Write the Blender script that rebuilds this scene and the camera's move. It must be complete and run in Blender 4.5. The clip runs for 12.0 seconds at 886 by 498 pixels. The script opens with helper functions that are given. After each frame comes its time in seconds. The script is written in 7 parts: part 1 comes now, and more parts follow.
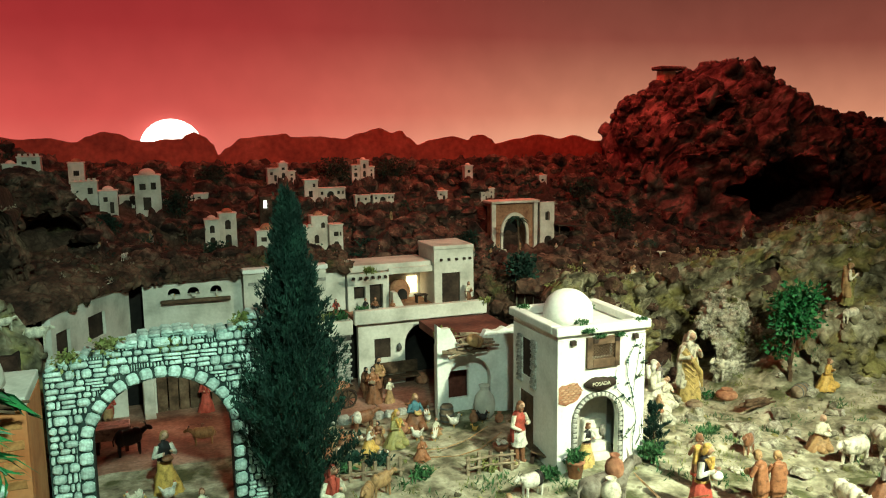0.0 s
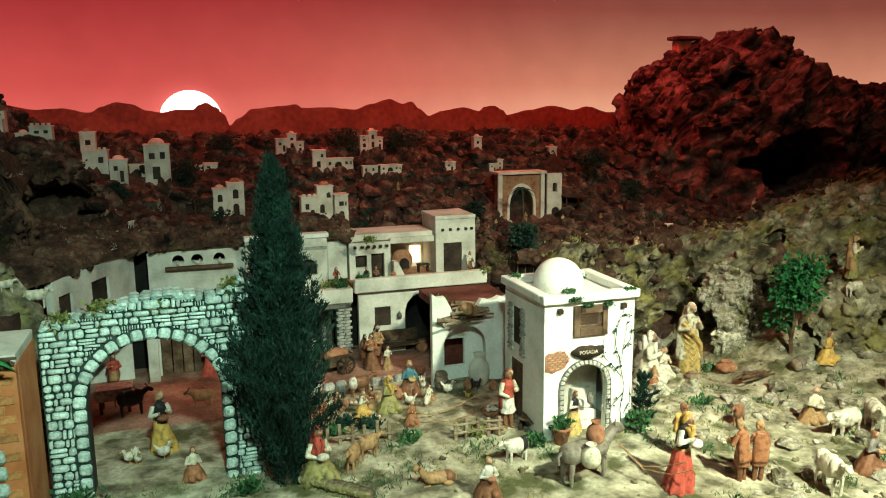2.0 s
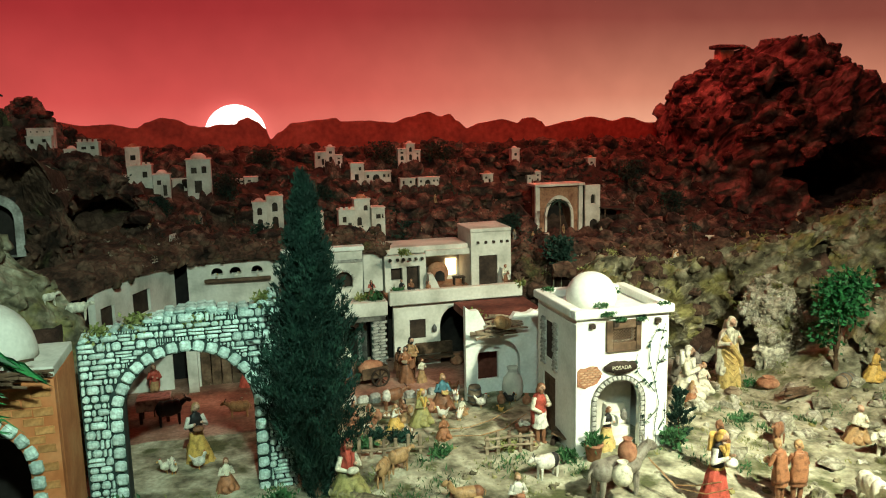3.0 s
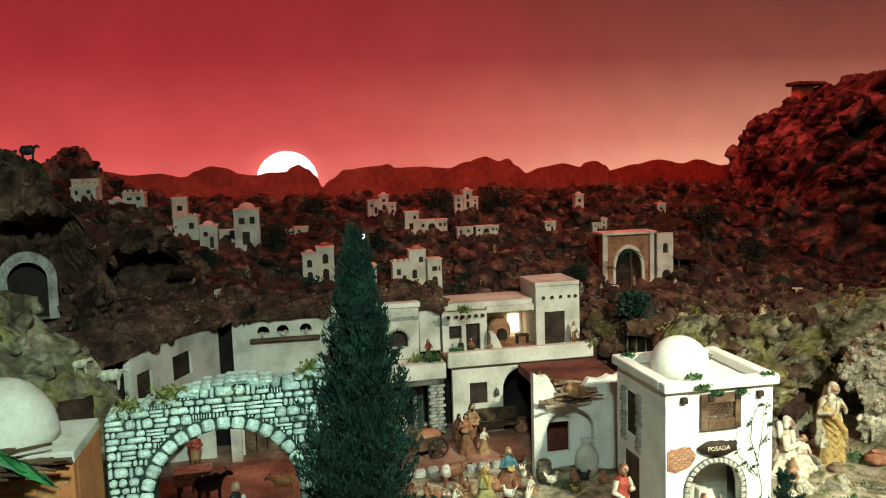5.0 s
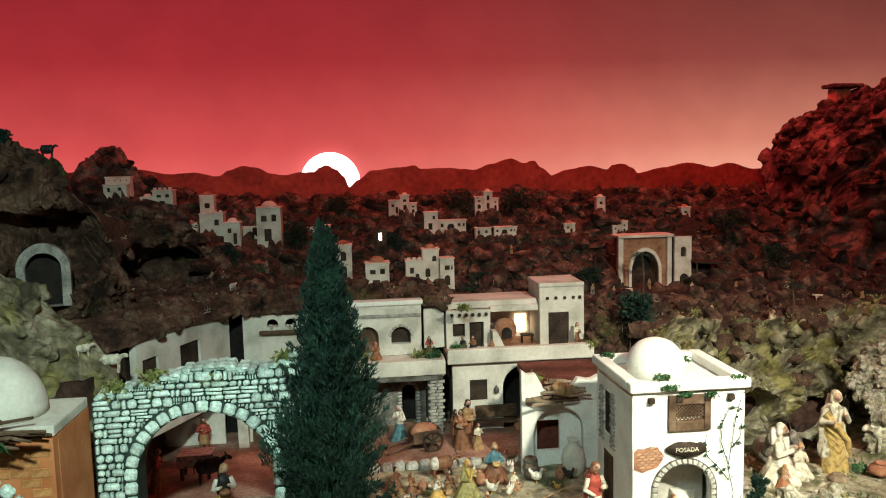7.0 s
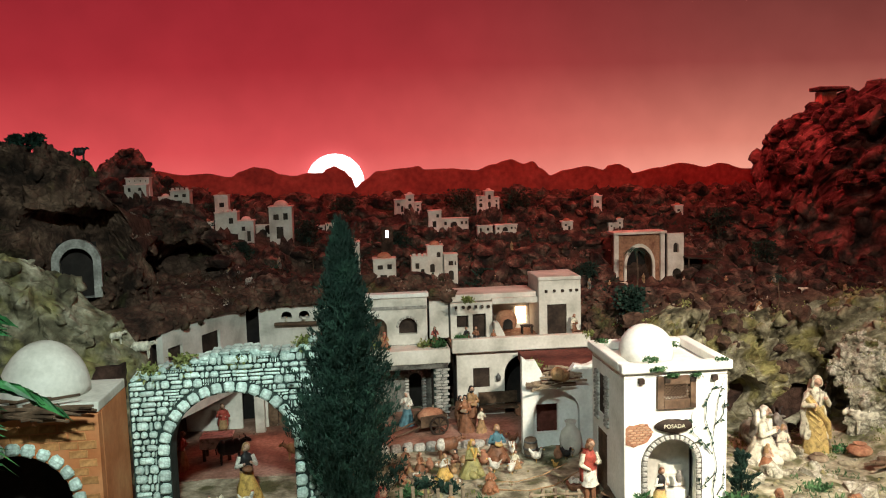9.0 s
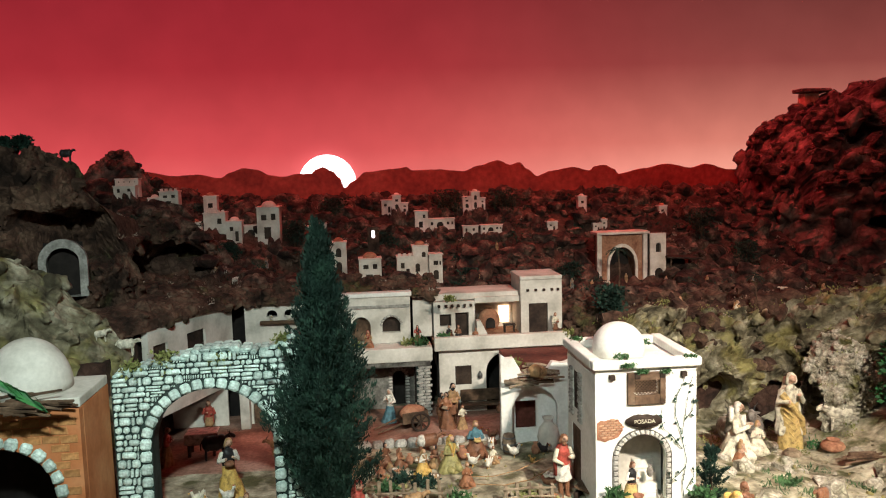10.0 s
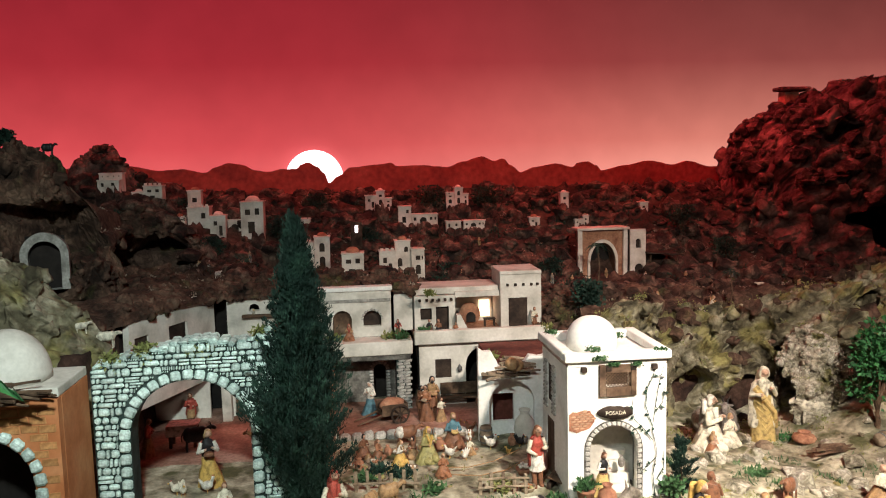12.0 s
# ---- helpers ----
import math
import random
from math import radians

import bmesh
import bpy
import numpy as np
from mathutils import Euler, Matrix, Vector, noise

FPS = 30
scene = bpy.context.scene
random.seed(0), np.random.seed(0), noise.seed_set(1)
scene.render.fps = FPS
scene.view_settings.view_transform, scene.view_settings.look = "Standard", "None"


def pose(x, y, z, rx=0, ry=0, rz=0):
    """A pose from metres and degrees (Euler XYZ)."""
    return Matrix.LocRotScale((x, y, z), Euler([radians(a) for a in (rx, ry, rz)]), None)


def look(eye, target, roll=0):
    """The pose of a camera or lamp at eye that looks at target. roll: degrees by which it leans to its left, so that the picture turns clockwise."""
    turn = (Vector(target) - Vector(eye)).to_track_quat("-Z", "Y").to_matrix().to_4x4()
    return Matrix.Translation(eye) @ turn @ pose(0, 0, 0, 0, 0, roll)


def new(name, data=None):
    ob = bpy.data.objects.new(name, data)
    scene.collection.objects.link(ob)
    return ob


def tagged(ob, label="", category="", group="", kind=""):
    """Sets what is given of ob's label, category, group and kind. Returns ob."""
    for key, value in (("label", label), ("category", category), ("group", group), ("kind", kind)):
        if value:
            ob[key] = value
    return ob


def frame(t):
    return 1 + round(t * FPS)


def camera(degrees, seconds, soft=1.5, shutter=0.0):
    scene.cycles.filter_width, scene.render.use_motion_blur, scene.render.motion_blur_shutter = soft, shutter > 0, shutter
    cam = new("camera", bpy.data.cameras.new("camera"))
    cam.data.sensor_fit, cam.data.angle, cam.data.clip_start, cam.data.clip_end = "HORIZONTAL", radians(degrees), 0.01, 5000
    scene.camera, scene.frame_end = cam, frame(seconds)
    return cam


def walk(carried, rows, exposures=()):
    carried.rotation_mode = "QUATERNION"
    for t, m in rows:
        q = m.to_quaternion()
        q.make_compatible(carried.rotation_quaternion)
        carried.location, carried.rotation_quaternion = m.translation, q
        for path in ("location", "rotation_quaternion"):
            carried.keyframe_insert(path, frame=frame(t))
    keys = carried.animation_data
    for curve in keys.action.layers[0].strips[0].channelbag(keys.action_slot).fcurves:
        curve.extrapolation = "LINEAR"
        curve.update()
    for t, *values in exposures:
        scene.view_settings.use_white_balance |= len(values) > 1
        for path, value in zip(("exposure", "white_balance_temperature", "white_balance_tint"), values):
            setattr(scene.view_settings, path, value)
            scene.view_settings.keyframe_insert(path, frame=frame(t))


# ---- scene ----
cam = camera(59.1, 12.0, soft=1.1)
METRES, EYE, TILT, LEAN, TURN = 1.25, 1.6, 0.0, 0.0, -20.6
ROWS = [
    (0.0, 0.0, 0.0, 0.0, -0.09, -8.49, 0.63),
    (0.5, 0.0068, -0.0052, -0.0037, -0.06, -8.87, 0.46),
    (1.0, 0.0282, -0.0097, -0.0085, 0.01, -9.29, 0.36),
    (1.5, 0.0686, -0.0136, -0.0131, 0.54, -9.9, 0.36),
    (2.0, 0.1154, -0.0219, -0.0133, 2.24, -10.37, 0.57),
    (2.5, 0.1409, -0.0299, -0.0087, 4.16, -10.1, 0.86),
    (3.0, 0.1553, -0.0193, -0.002, 5.53, -9.61, 1.14),
    (5.0, 0.0917, 0.2038, 0.0082, 9.16, -6.4, 1.82),
    (5.5, 0.179, 0.2288, 0.0082, 11.5, -6.18, 1.6),
    (6.0, 0.2666, 0.2377, 0.0072, 13.47, -6.16, 1.34),
    (6.5, 0.3222, 0.2201, 0.0039, 14.18, -6.11, 1.36),
    (7.0, 0.3268, 0.1867, -0.0009, 14.3, -6.11, 1.4),
    (9.0, 0.351, 0.0233, -0.0034, 14.28, -6.02, 1.55),
    (9.5, 0.399, 0.0007, -0.0038, 14.25, -6.01, 1.56),
    (10.0, 0.4242, -0.0091, -0.0023, 14.24, -5.99, 1.57),
    (10.5, 0.4432, -0.0149, -0.0038, 14.2, -5.96, 1.6),
    (11.0, 0.4579, -0.0212, -0.0039, 14.1, -6.02, 1.56),
    (11.5, 0.4677, -0.0287, -0.0038, 13.87, -6.17, 1.43),
    (12.0, 0.4753, -0.0333, -0.0044, 13.68, -6.29, 1.31),
]
walk(cam, [(t, pose(0, 0, EYE, TILT, LEAN, TURN) @ pose(METRES * x, METRES * y, METRES * z, 90 + pitch, roll, yaw)) for t, x, y, z, yaw, pitch, roll in ROWS],
     exposures=[(0.0, 0.0, 6500, -14), (3.0, 0.0, 6500, -7), (6.0, 0.0, 6500, 5), (9.0, 0.0, 6500, 20), (12.0, 0.0, 6500, 28)])

# ---------------------------------------------------------------- light
def lamp(name, eye, target, watts, colour, size, spread=180, shape="DISK"):
    data = bpy.data.lights.new(name, "AREA")
    data.energy, data.color, data.size, data.shape = watts, colour, size, shape
    data.spread = radians(spread)
    ob = new(name, data)
    ob.matrix_world = look(eye, target)
    return ob


world = bpy.data.worlds.new("dark_hall")
world.use_nodes = True
world.node_tree.nodes["Background"].inputs[0].default_value = (0.02, 0.012, 0.012, 1)
world.node_tree.nodes["Background"].inputs[1].default_value = 0.05
scene.world = world
lamp("display_lamp_right", (1.9, 0.15, 2.5), (1.86, 2.28, 0.42), 33, (1.0, 0.97, 0.75), 0.12, 67)
lamp("display_lamp_left", (0.3, 0.15, 2.5), (-0.08, 2.55, 0.7), 16, (0.77, 1.0, 0.86), 0.15, 80)
lamp("display_lamp_back", (2.3, 2.3, 3.7), (2.8, 4.4, 1.3), 2.6, (1.0, 0.84, 0.74), 0.3, 110)
strip = lamp("sunset_lamp", (1.0, 4.3, 2.75), (1.0, 4.98, 1.5), 18, (1.0, 0.085, 0.06), 4.2, 106, "RECTANGLE")
strip.data.size_y = 0.2
lamp("plateau_lamp", (1.7, 3.7, 4.6), (2.0, 4.3, 1.0), 17, (1.0, 0.13, 0.07), 1.4, 104)
lamp("stable_lamp", (0.0, 3.29, 0.665), (0.03, 2.85, 0.43), 0.38, (1.0, 0.50, 0.38), 0.06, 170)
lamp("mountain_lamp", (2.0, 4.3, 3.6), (3.5, 4.6, 1.7), 7.0, (1.0, 0.065, 0.075), 0.5, 62)


# ---------------------------------------------------------------- materials
def nodes_of(name):
    m = bpy.data.materials.new(name)
    m.use_nodes = True
    nt = m.node_tree
    return m, nt, nt.nodes["Principled BSDF"]


def link(nt, a, b):
    nt.links.new(a, b)


def tex(nt, kind, scale, detail=4.0, coord="Object"):
    tc = nt.nodes.new("ShaderNodeTexCoord")
    t = nt.nodes.new(kind)
    t.inputs["Scale"].default_value = scale
    if "Detail" in t.inputs:
        t.inputs["Detail"].default_value = detail
    link(nt, tc.outputs[coord], t.inputs["Vector"])
    return t


def ramp(nt, source, stops):
    r = nt.nodes.new("ShaderNodeValToRGB")
    e = r.color_ramp.elements
    while len(e) < len(stops):
        e.new(0.5)
    for el, (p, c) in zip(e, stops):
        el.position = p
        el.color = (*c, 1)
    link(nt, source, r.inputs["Fac"])
    return r.outputs["Color"]


def mix(nt, fac, a, b, mode="MIX"):
    n = nt.nodes.new("ShaderNodeMix")
    n.data_type, n.blend_type = "RGBA", mode
    for value, socket in ((fac, n.inputs[0]), (a, n.inputs[6]), (b, n.inputs[7])):
        if isinstance(value, (int, float)):
            socket.default_value = value
        elif isinstance(value, tuple):
            socket.default_value = (*value, 1)
        else:
            link(nt, value, socket)
    return n.outputs[2]


def bumped(nt, bsdf, heights):
    last = None
    for source, strength, distance in heights:
        b = nt.nodes.new("ShaderNodeBump")
        b.inputs["Strength"].default_value, b.inputs["Distance"].default_value = strength, distance
        link(nt, source, b.inputs["Height"])
        if last:
            link(nt, last, b.inputs["Normal"])
        last = b.outputs["Normal"]
    link(nt, last, bsdf.inputs["Normal"])


def rough_stuff(name, dark, mid, light, scale=8.0, fine=60.0, roughness=0.9, bump=0.6, distance=0.01, moss=None, pieces=False, grain_mix=0.7, craggy=0.0, stops=(0.34, 0.5, 0.68)):
    """Rock, earth, plaster, wood paint: mottled at two scales, with relief."""
    m, nt, bsdf = nodes_of(name)
    big, small = tex(nt, "ShaderNodeTexNoise", scale, 6), tex(nt, "ShaderNodeTexNoise", fine, 5)
    col = ramp(nt, big.outputs["Fac"], list(zip(stops, (dark, mid, light))))
    grain = ramp(nt, small.outputs["Fac"], [(0.3, (0.55, 0.55, 0.55)), (0.7, (1.25, 1.25, 1.25))])
    col = mix(nt, grain_mix, col, grain, "MULTIPLY")
    if moss:
        colour, amount = moss
        t = tex(nt, "ShaderNodeTexNoise", scale * 0.7, 8)
        mask = ramp(nt, t.outputs["Fac"], [(amount, (0, 0, 0)), (amount + 0.12, (1, 1, 1))])
        tint = mix(nt, 0.6, colour, grain, "MULTIPLY")
        col = mix(nt, mask, col, tint)
    if pieces:
        info = nt.nodes.new("ShaderNodeObjectInfo")
        tone = ramp(nt, info.outputs["Random"], [(0.0, (0.72, 0.72, 0.72)), (1.0, (1.15, 1.15, 1.15))])
        col = mix(nt, 1.0, col, tone, "MULTIPLY")
    link(nt, col, bsdf.inputs["Base Color"])
    bsdf.inputs["Roughness"].default_value = roughness
    bsdf.inputs["Specular IOR Level"].default_value = 0.25
    heights = [(big.outputs["Fac"], bump, distance), (small.outputs["Fac"], bump, distance * 0.25)]
    if craggy:
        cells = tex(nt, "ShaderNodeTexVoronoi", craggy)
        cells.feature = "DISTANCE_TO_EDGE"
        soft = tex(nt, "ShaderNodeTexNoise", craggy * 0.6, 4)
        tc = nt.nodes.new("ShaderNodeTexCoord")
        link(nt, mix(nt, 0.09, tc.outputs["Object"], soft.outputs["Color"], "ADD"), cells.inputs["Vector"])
        # crevice shade painted into the colour along the edges the bump sinks
        crevice_shade = ramp(nt, cells.outputs["Distance"], [(0.0, (0.35, 0.33, 0.31)), (0.10, (0.85, 0.85, 0.85)), (0.3, (1.1, 1.1, 1.1))])
        col = mix(nt, 0.8, col, crevice_shade, "MULTIPLY")
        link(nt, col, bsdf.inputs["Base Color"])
        heights.append((cells.outputs["Distance"], 1.0, 0.02))
    bumped(nt, bsdf, heights)
    return m


def painted(name, colour, vary=0.46, roughness=0.45, scale=55.0):
    """Painted clay or cloth with a worn, brushed wash."""
    dark = tuple(0.7 * c * (1 - vary * 1.5) + 0.3 * b for c, b in zip(colour, (0.07, 0.035, 0.018)))
    light = tuple(min(0.85, c * (1 + vary * 0.6)) for c in colour)
    return rough_stuff(name, dark, colour, light, scale, scale * 5, roughness, 0.5, 0.004, grain_mix=0.45, stops=(0.24, 0.5, 0.76))


M = {}
M["earth"] = rough_stuff("sandy_earth", (0.11, 0.10, 0.066), (0.32, 0.295, 0.21), (0.54, 0.51, 0.39), 12.0, 60.0, 0.95, 1.0, 0.018, ((0.085, 0.09, 0.04), 0.53))
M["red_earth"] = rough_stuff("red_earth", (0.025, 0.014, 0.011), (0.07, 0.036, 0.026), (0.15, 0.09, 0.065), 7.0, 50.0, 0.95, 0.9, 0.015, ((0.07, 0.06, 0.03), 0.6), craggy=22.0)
M["terracotta_floor"] = rough_stuff("terracotta_floor", (0.16, 0.075, 0.055), (0.27, 0.14, 0.10), (0.37, 0.22, 0.17), 8.0, 70.0, 0.8, 0.4, 0.004)
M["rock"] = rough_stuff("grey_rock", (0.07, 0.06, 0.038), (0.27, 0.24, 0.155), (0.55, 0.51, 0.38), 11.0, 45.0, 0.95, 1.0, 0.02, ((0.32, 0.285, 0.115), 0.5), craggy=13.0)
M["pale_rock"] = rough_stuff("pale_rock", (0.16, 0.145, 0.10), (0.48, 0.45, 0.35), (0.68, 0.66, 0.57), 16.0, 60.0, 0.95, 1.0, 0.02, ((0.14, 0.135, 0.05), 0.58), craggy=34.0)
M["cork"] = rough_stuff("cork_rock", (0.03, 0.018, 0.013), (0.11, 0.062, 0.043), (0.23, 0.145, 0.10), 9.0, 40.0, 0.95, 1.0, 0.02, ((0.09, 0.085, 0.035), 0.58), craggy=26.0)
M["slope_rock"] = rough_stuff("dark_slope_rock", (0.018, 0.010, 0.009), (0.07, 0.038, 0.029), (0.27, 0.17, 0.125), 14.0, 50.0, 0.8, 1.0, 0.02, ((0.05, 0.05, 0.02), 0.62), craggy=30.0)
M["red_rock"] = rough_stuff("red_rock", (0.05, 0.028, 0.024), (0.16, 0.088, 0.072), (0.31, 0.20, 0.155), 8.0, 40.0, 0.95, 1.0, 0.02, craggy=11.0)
M["hill"] = rough_stuff("far_hill_board", (0.17, 0.045, 0.035), (0.26, 0.062, 0.045), (0.32, 0.09, 0.065), 4.0, 30.0, 1.0, 0.3, 0.004)
M["plaster"] = rough_stuff("white_plaster", (0.66, 0.66, 0.62), (0.76, 0.76, 0.72), (0.82, 0.82, 0.79), 10.0, 90.0, 0.85, 0.35, 0.004, grain_mix=0.2)
M["old_plaster"] = rough_stuff("aged_plaster", (0.42, 0.40, 0.35), (0.60, 0.57, 0.51), (0.70, 0.67, 0.61), 9.0, 80.0, 0.9, 0.4, 0.005, grain_mix=0.2)
M["village_plaster"] = rough_stuff("village_plaster", (0.50, 0.42, 0.36), (0.66, 0.58, 0.50), (0.74, 0.67, 0.60), 14.0, 90.0, 0.9, 0.3, 0.003, grain_mix=0.2)
M["orange_plaster"] = rough_stuff("orange_plaster", (0.44, 0.14, 0.05), (0.54, 0.19, 0.075), (0.60, 0.25, 0.11), 9.0, 70.0, 0.85, 0.3, 0.004, grain_mix=0.2)
M["brick"] = rough_stuff("orange_brick", (0.40, 0.16, 0.055), (0.54, 0.24, 0.09), (0.62, 0.32, 0.13), 14.0, 90.0, 0.9, 0.4, 0.003, None, True)
M["old_brick"] = rough_stuff("faded_brick", (0.24, 0.13, 0.075), (0.36, 0.21, 0.13), (0.48, 0.32, 0.22), 14.0, 90.0, 0.9, 0.4, 0.003, None, True)
M["stone"] = rough_stuff("whitewashed_stone", (0.27, 0.37, 0.34), (0.52, 0.65, 0.60), (0.72, 0.84, 0.79), 30.0, 120.0, 0.85, 0.6, 0.004, None, True)
M["mortar"] = rough_stuff("dark_mortar", (0.015, 0.03, 0.025), (0.03, 0.05, 0.045), (0.06, 0.08, 0.07), 12.0, 80.0, 0.95, 0.5, 0.004)
M["grey_stone"] = rough_stuff("grey_stone", (0.22, 0.21, 0.19), (0.36, 0.35, 0.32), (0.50, 0.48, 0.44), 24.0, 110.0, 0.9, 0.6, 0.004, None, True)
# darkened stone: stable shade held in the colour; also the doorway's dark joints
M["shade_joint_stone"] = rough_stuff("shade_joint_stone", (0.06, 0.055, 0.05), (0.13, 0.125, 0.11), (0.22, 0.21, 0.19), 24.0, 110.0, 0.9, 0.7, 0.005, None, True)
M["wood"] = rough_stuff("old_brown_wood", (0.05, 0.03, 0.018), (0.11, 0.065, 0.04), (0.18, 0.12, 0.08), 16.0, 90.0, 0.8, 0.5, 0.003)
M["dark_wood"] = rough_stuff("dark_brown_wood", (0.018, 0.011, 0.008), (0.035, 0.022, 0.016), (0.06, 0.04, 0.028), 18.0, 90.0, 0.75, 0.5, 0.003)
M["pale_wood"] = rough_stuff("weathered_wood", (0.14, 0.10, 0.07), (0.25, 0.19, 0.13), (0.36, 0.29, 0.21), 18.0, 90.0, 0.9, 0.5, 0.003)
# near-black backing for openings: the shade inside them is put into the colour
M["dark"] = rough_stuff("shade_black_backing", (0.012, 0.01, 0.01), (0.02, 0.016, 0.014), (0.03, 0.025, 0.022), 8.0, 40.0, 0.95, 0.4, 0.004)
M["roof_red"] = rough_stuff("red_brown_roof", (0.07, 0.02, 0.015), (0.12, 0.035, 0.025), (0.17, 0.06, 0.045), 10.0, 60.0, 0.9, 0.5, 0.004)
M["clay"] = rough_stuff("terracotta_clay", (0.24, 0.10, 0.06), (0.36, 0.17, 0.10), (0.45, 0.24, 0.15), 20.0, 90.0, 0.8, 0.3, 0.003)
M["metal"] = painted("grey_metal", (0.10, 0.10, 0.10), 0.3, 0.4)
M["foliage"] = rough_stuff("green_leaves", (0.02, 0.06, 0.02), (0.04, 0.11, 0.04), (0.08, 0.18, 0.07), 20.0, 90.0, 0.6, 0.3, 0.002)
M["bright_foliage"] = rough_stuff("bright_green_leaves", (0.012, 0.06, 0.02), (0.02, 0.11, 0.035), (0.045, 0.2, 0.06), 20.0, 90.0, 0.5, 0.3, 0.002)
M["cypress"] = rough_stuff("cypress_needles", (0.006, 0.019, 0.013), (0.012, 0.035, 0.025), (0.028, 0.075, 0.05), 14.0, 90.0, 0.7, 0.3, 0.002)
M["dry_grass"] = rough_stuff("dry_grass", (0.10, 0.12, 0.03), (0.20, 0.22, 0.07), (0.32, 0.32, 0.13), 20.0, 90.0, 0.8, 0.3, 0.002)
M["pale_scrub"] = rough_stuff("pale_scrub", (0.16, 0.11, 0.08), (0.28, 0.21, 0.16), (0.42, 0.34, 0.27), 20.0, 90.0, 0.9, 0.3, 0.002)
M["black_wall"] = rough_stuff("dark_hall_paint", (0.015, 0.012, 0.012), (0.02, 0.016, 0.016), (0.026, 0.02, 0.02), 3.0, 40.0, 0.9, 0.2, 0.003)
for key, colour in {"cream": (0.62, 0.58, 0.46), "red": (0.40, 0.075, 0.055), "yellow": (0.56, 0.35, 0.10), "gold": (0.50, 0.36, 0.14), "brown": (0.20, 0.09, 0.05), "orange": (0.31, 0.135, 0.07),
                    "blue": (0.08, 0.18, 0.22), "green": (0.30, 0.27, 0.11), "skin": (0.50, 0.31, 0.22), "pink": (0.62, 0.40, 0.36), "grey": (0.22, 0.20, 0.18), "black": (0.02, 0.02, 0.022), "white": (0.64, 0.61, 0.54),
                    "tan": (0.36, 0.22, 0.11), "wool": (0.62, 0.58, 0.47), "donkey": (0.22, 0.195, 0.16)}.items():
    M[key] = painted("paint_" + key, colour)


def glowing(name, colour, strength):
    m, nt, bsdf = nodes_of(name)
    bsdf.inputs["Base Color"].default_value = (*colour, 1)
    bsdf.inputs["Emission Color"].default_value = (*colour, 1)
    bsdf.inputs["Emission Strength"].default_value = strength
    return m


M["sun"] = glowing("backlit_sun", (1.0, 0.97, 0.94), 3.0)
M["window_light"] = glowing("window_glow", (1.0, 0.72, 0.42), 3.0)


def sky_material():
    """The lit sky cloth: red, paler towards the skyline, amber to one side."""
    m, nt, bsdf = nodes_of("sunset_sky_cloth")
    geo = nt.nodes.new("ShaderNodeNewGeometry")
    sep = nt.nodes.new("ShaderNodeSeparateXYZ")
    link(nt, geo.outputs["Position"], sep.inputs[0])

    def span(source, lo, hi):
        n = nt.nodes.new("ShaderNodeMapRange")
        n.interpolation_type = "SMOOTHERSTEP"
        n.inputs[1].default_value, n.inputs[2].default_value = lo, hi
        link(nt, source, n.inputs[0])
        return n.outputs[0]
    up = nt.nodes.new("ShaderNodeMapRange")
    up.inputs[1].default_value, up.inputs[2].default_value = 1.4, 4.0
    link(nt, sep.outputs["Z"], up.inputs[0])
    left = ramp(nt, up.outputs[0], [(0.0, (0.82, 0.145, 0.13)), (0.15, (0.64, 0.076, 0.076)), (0.45, (0.38, 0.028, 0.034)), (1.0, (0.20, 0.012, 0.019))])
    right = ramp(nt, up.outputs[0], [(0.0, (0.95, 0.44, 0.30)), (0.15, (0.66, 0.24, 0.16)), (0.45, (0.26, 0.065, 0.05)), (1.0, (0.055, 0.014, 0.014))])
    cloth = tex(nt, "ShaderNodeTexNoise", 2.2, 3, "Object")
    side = mix(nt, span(sep.outputs["X"], -1.2, 6.2), left, right)
    wash = ramp(nt, cloth.outputs["Fac"], [(0.3, (0.93, 0.92, 0.92)), (0.7, (1.05, 1.05, 1.05))])
    side = mix(nt, 1.0, side, wash, "MULTIPLY")
    link(nt, side, bsdf.inputs["Emission Color"])
    bsdf.inputs["Emission Strength"].default_value = 1.0
    bsdf.inputs["Base Color"].default_value = (0.15, 0.03, 0.03, 1)
    bsdf.inputs["Roughness"].default_value = 1.0
    return m


M["sky"] = sky_material()


# ---------------------------------------------------------------- shaping helpers
def smooth(ob_data, on=True):
    for p in ob_data.polygons:
        p.use_smooth = on


def part(name, bm, material, parent=None, label="", shade=False):
    """One bmesh as one mesh object, under a thing or on its own."""
    bmesh.ops.recalc_face_normals(bm, faces=bm.faces)
    data = bpy.data.meshes.new(name)
    bm.to_mesh(data)
    bm.free()
    for one in (material if isinstance(material, (list, tuple)) else [material]):
        data.materials.append(one)
    if shade:
        smooth(data)
    ob = new(name, data)
    ob.parent = parent
    if label:
        ob["label"] = label
    return ob


def empty(name, x, y, z, turn=0.0, label="", category="", group="", kind=""):
    ob = new(name)
    ob.matrix_world = pose(x, y, z, 0, 0, turn)
    ob.empty_display_size = 0.05
    return tagged(ob, label, category, group, kind)


def add_box(bm, x0, x1, y0, y1, z0, z1, bevel=0.0, mat=0):
    m = Matrix.Translation(((x0 + x1) / 2, (y0 + y1) / 2, (z0 + z1) / 2)) @ Matrix.Diagonal((abs(x1 - x0), abs(y1 - y0), abs(z1 - z0), 1))
    made = bmesh.ops.create_cube(bm, size=1, matrix=m)
    faces = {f for v in made["verts"] for f in v.link_faces}
    for f in faces:
        f.material_index = mat
    if bevel:
        edges = list({e for v in made["verts"] for e in v.link_edges})
        bmesh.ops.bevel(bm, geom=edges, offset=bevel, segments=2, affect="EDGES", profile=0.5)


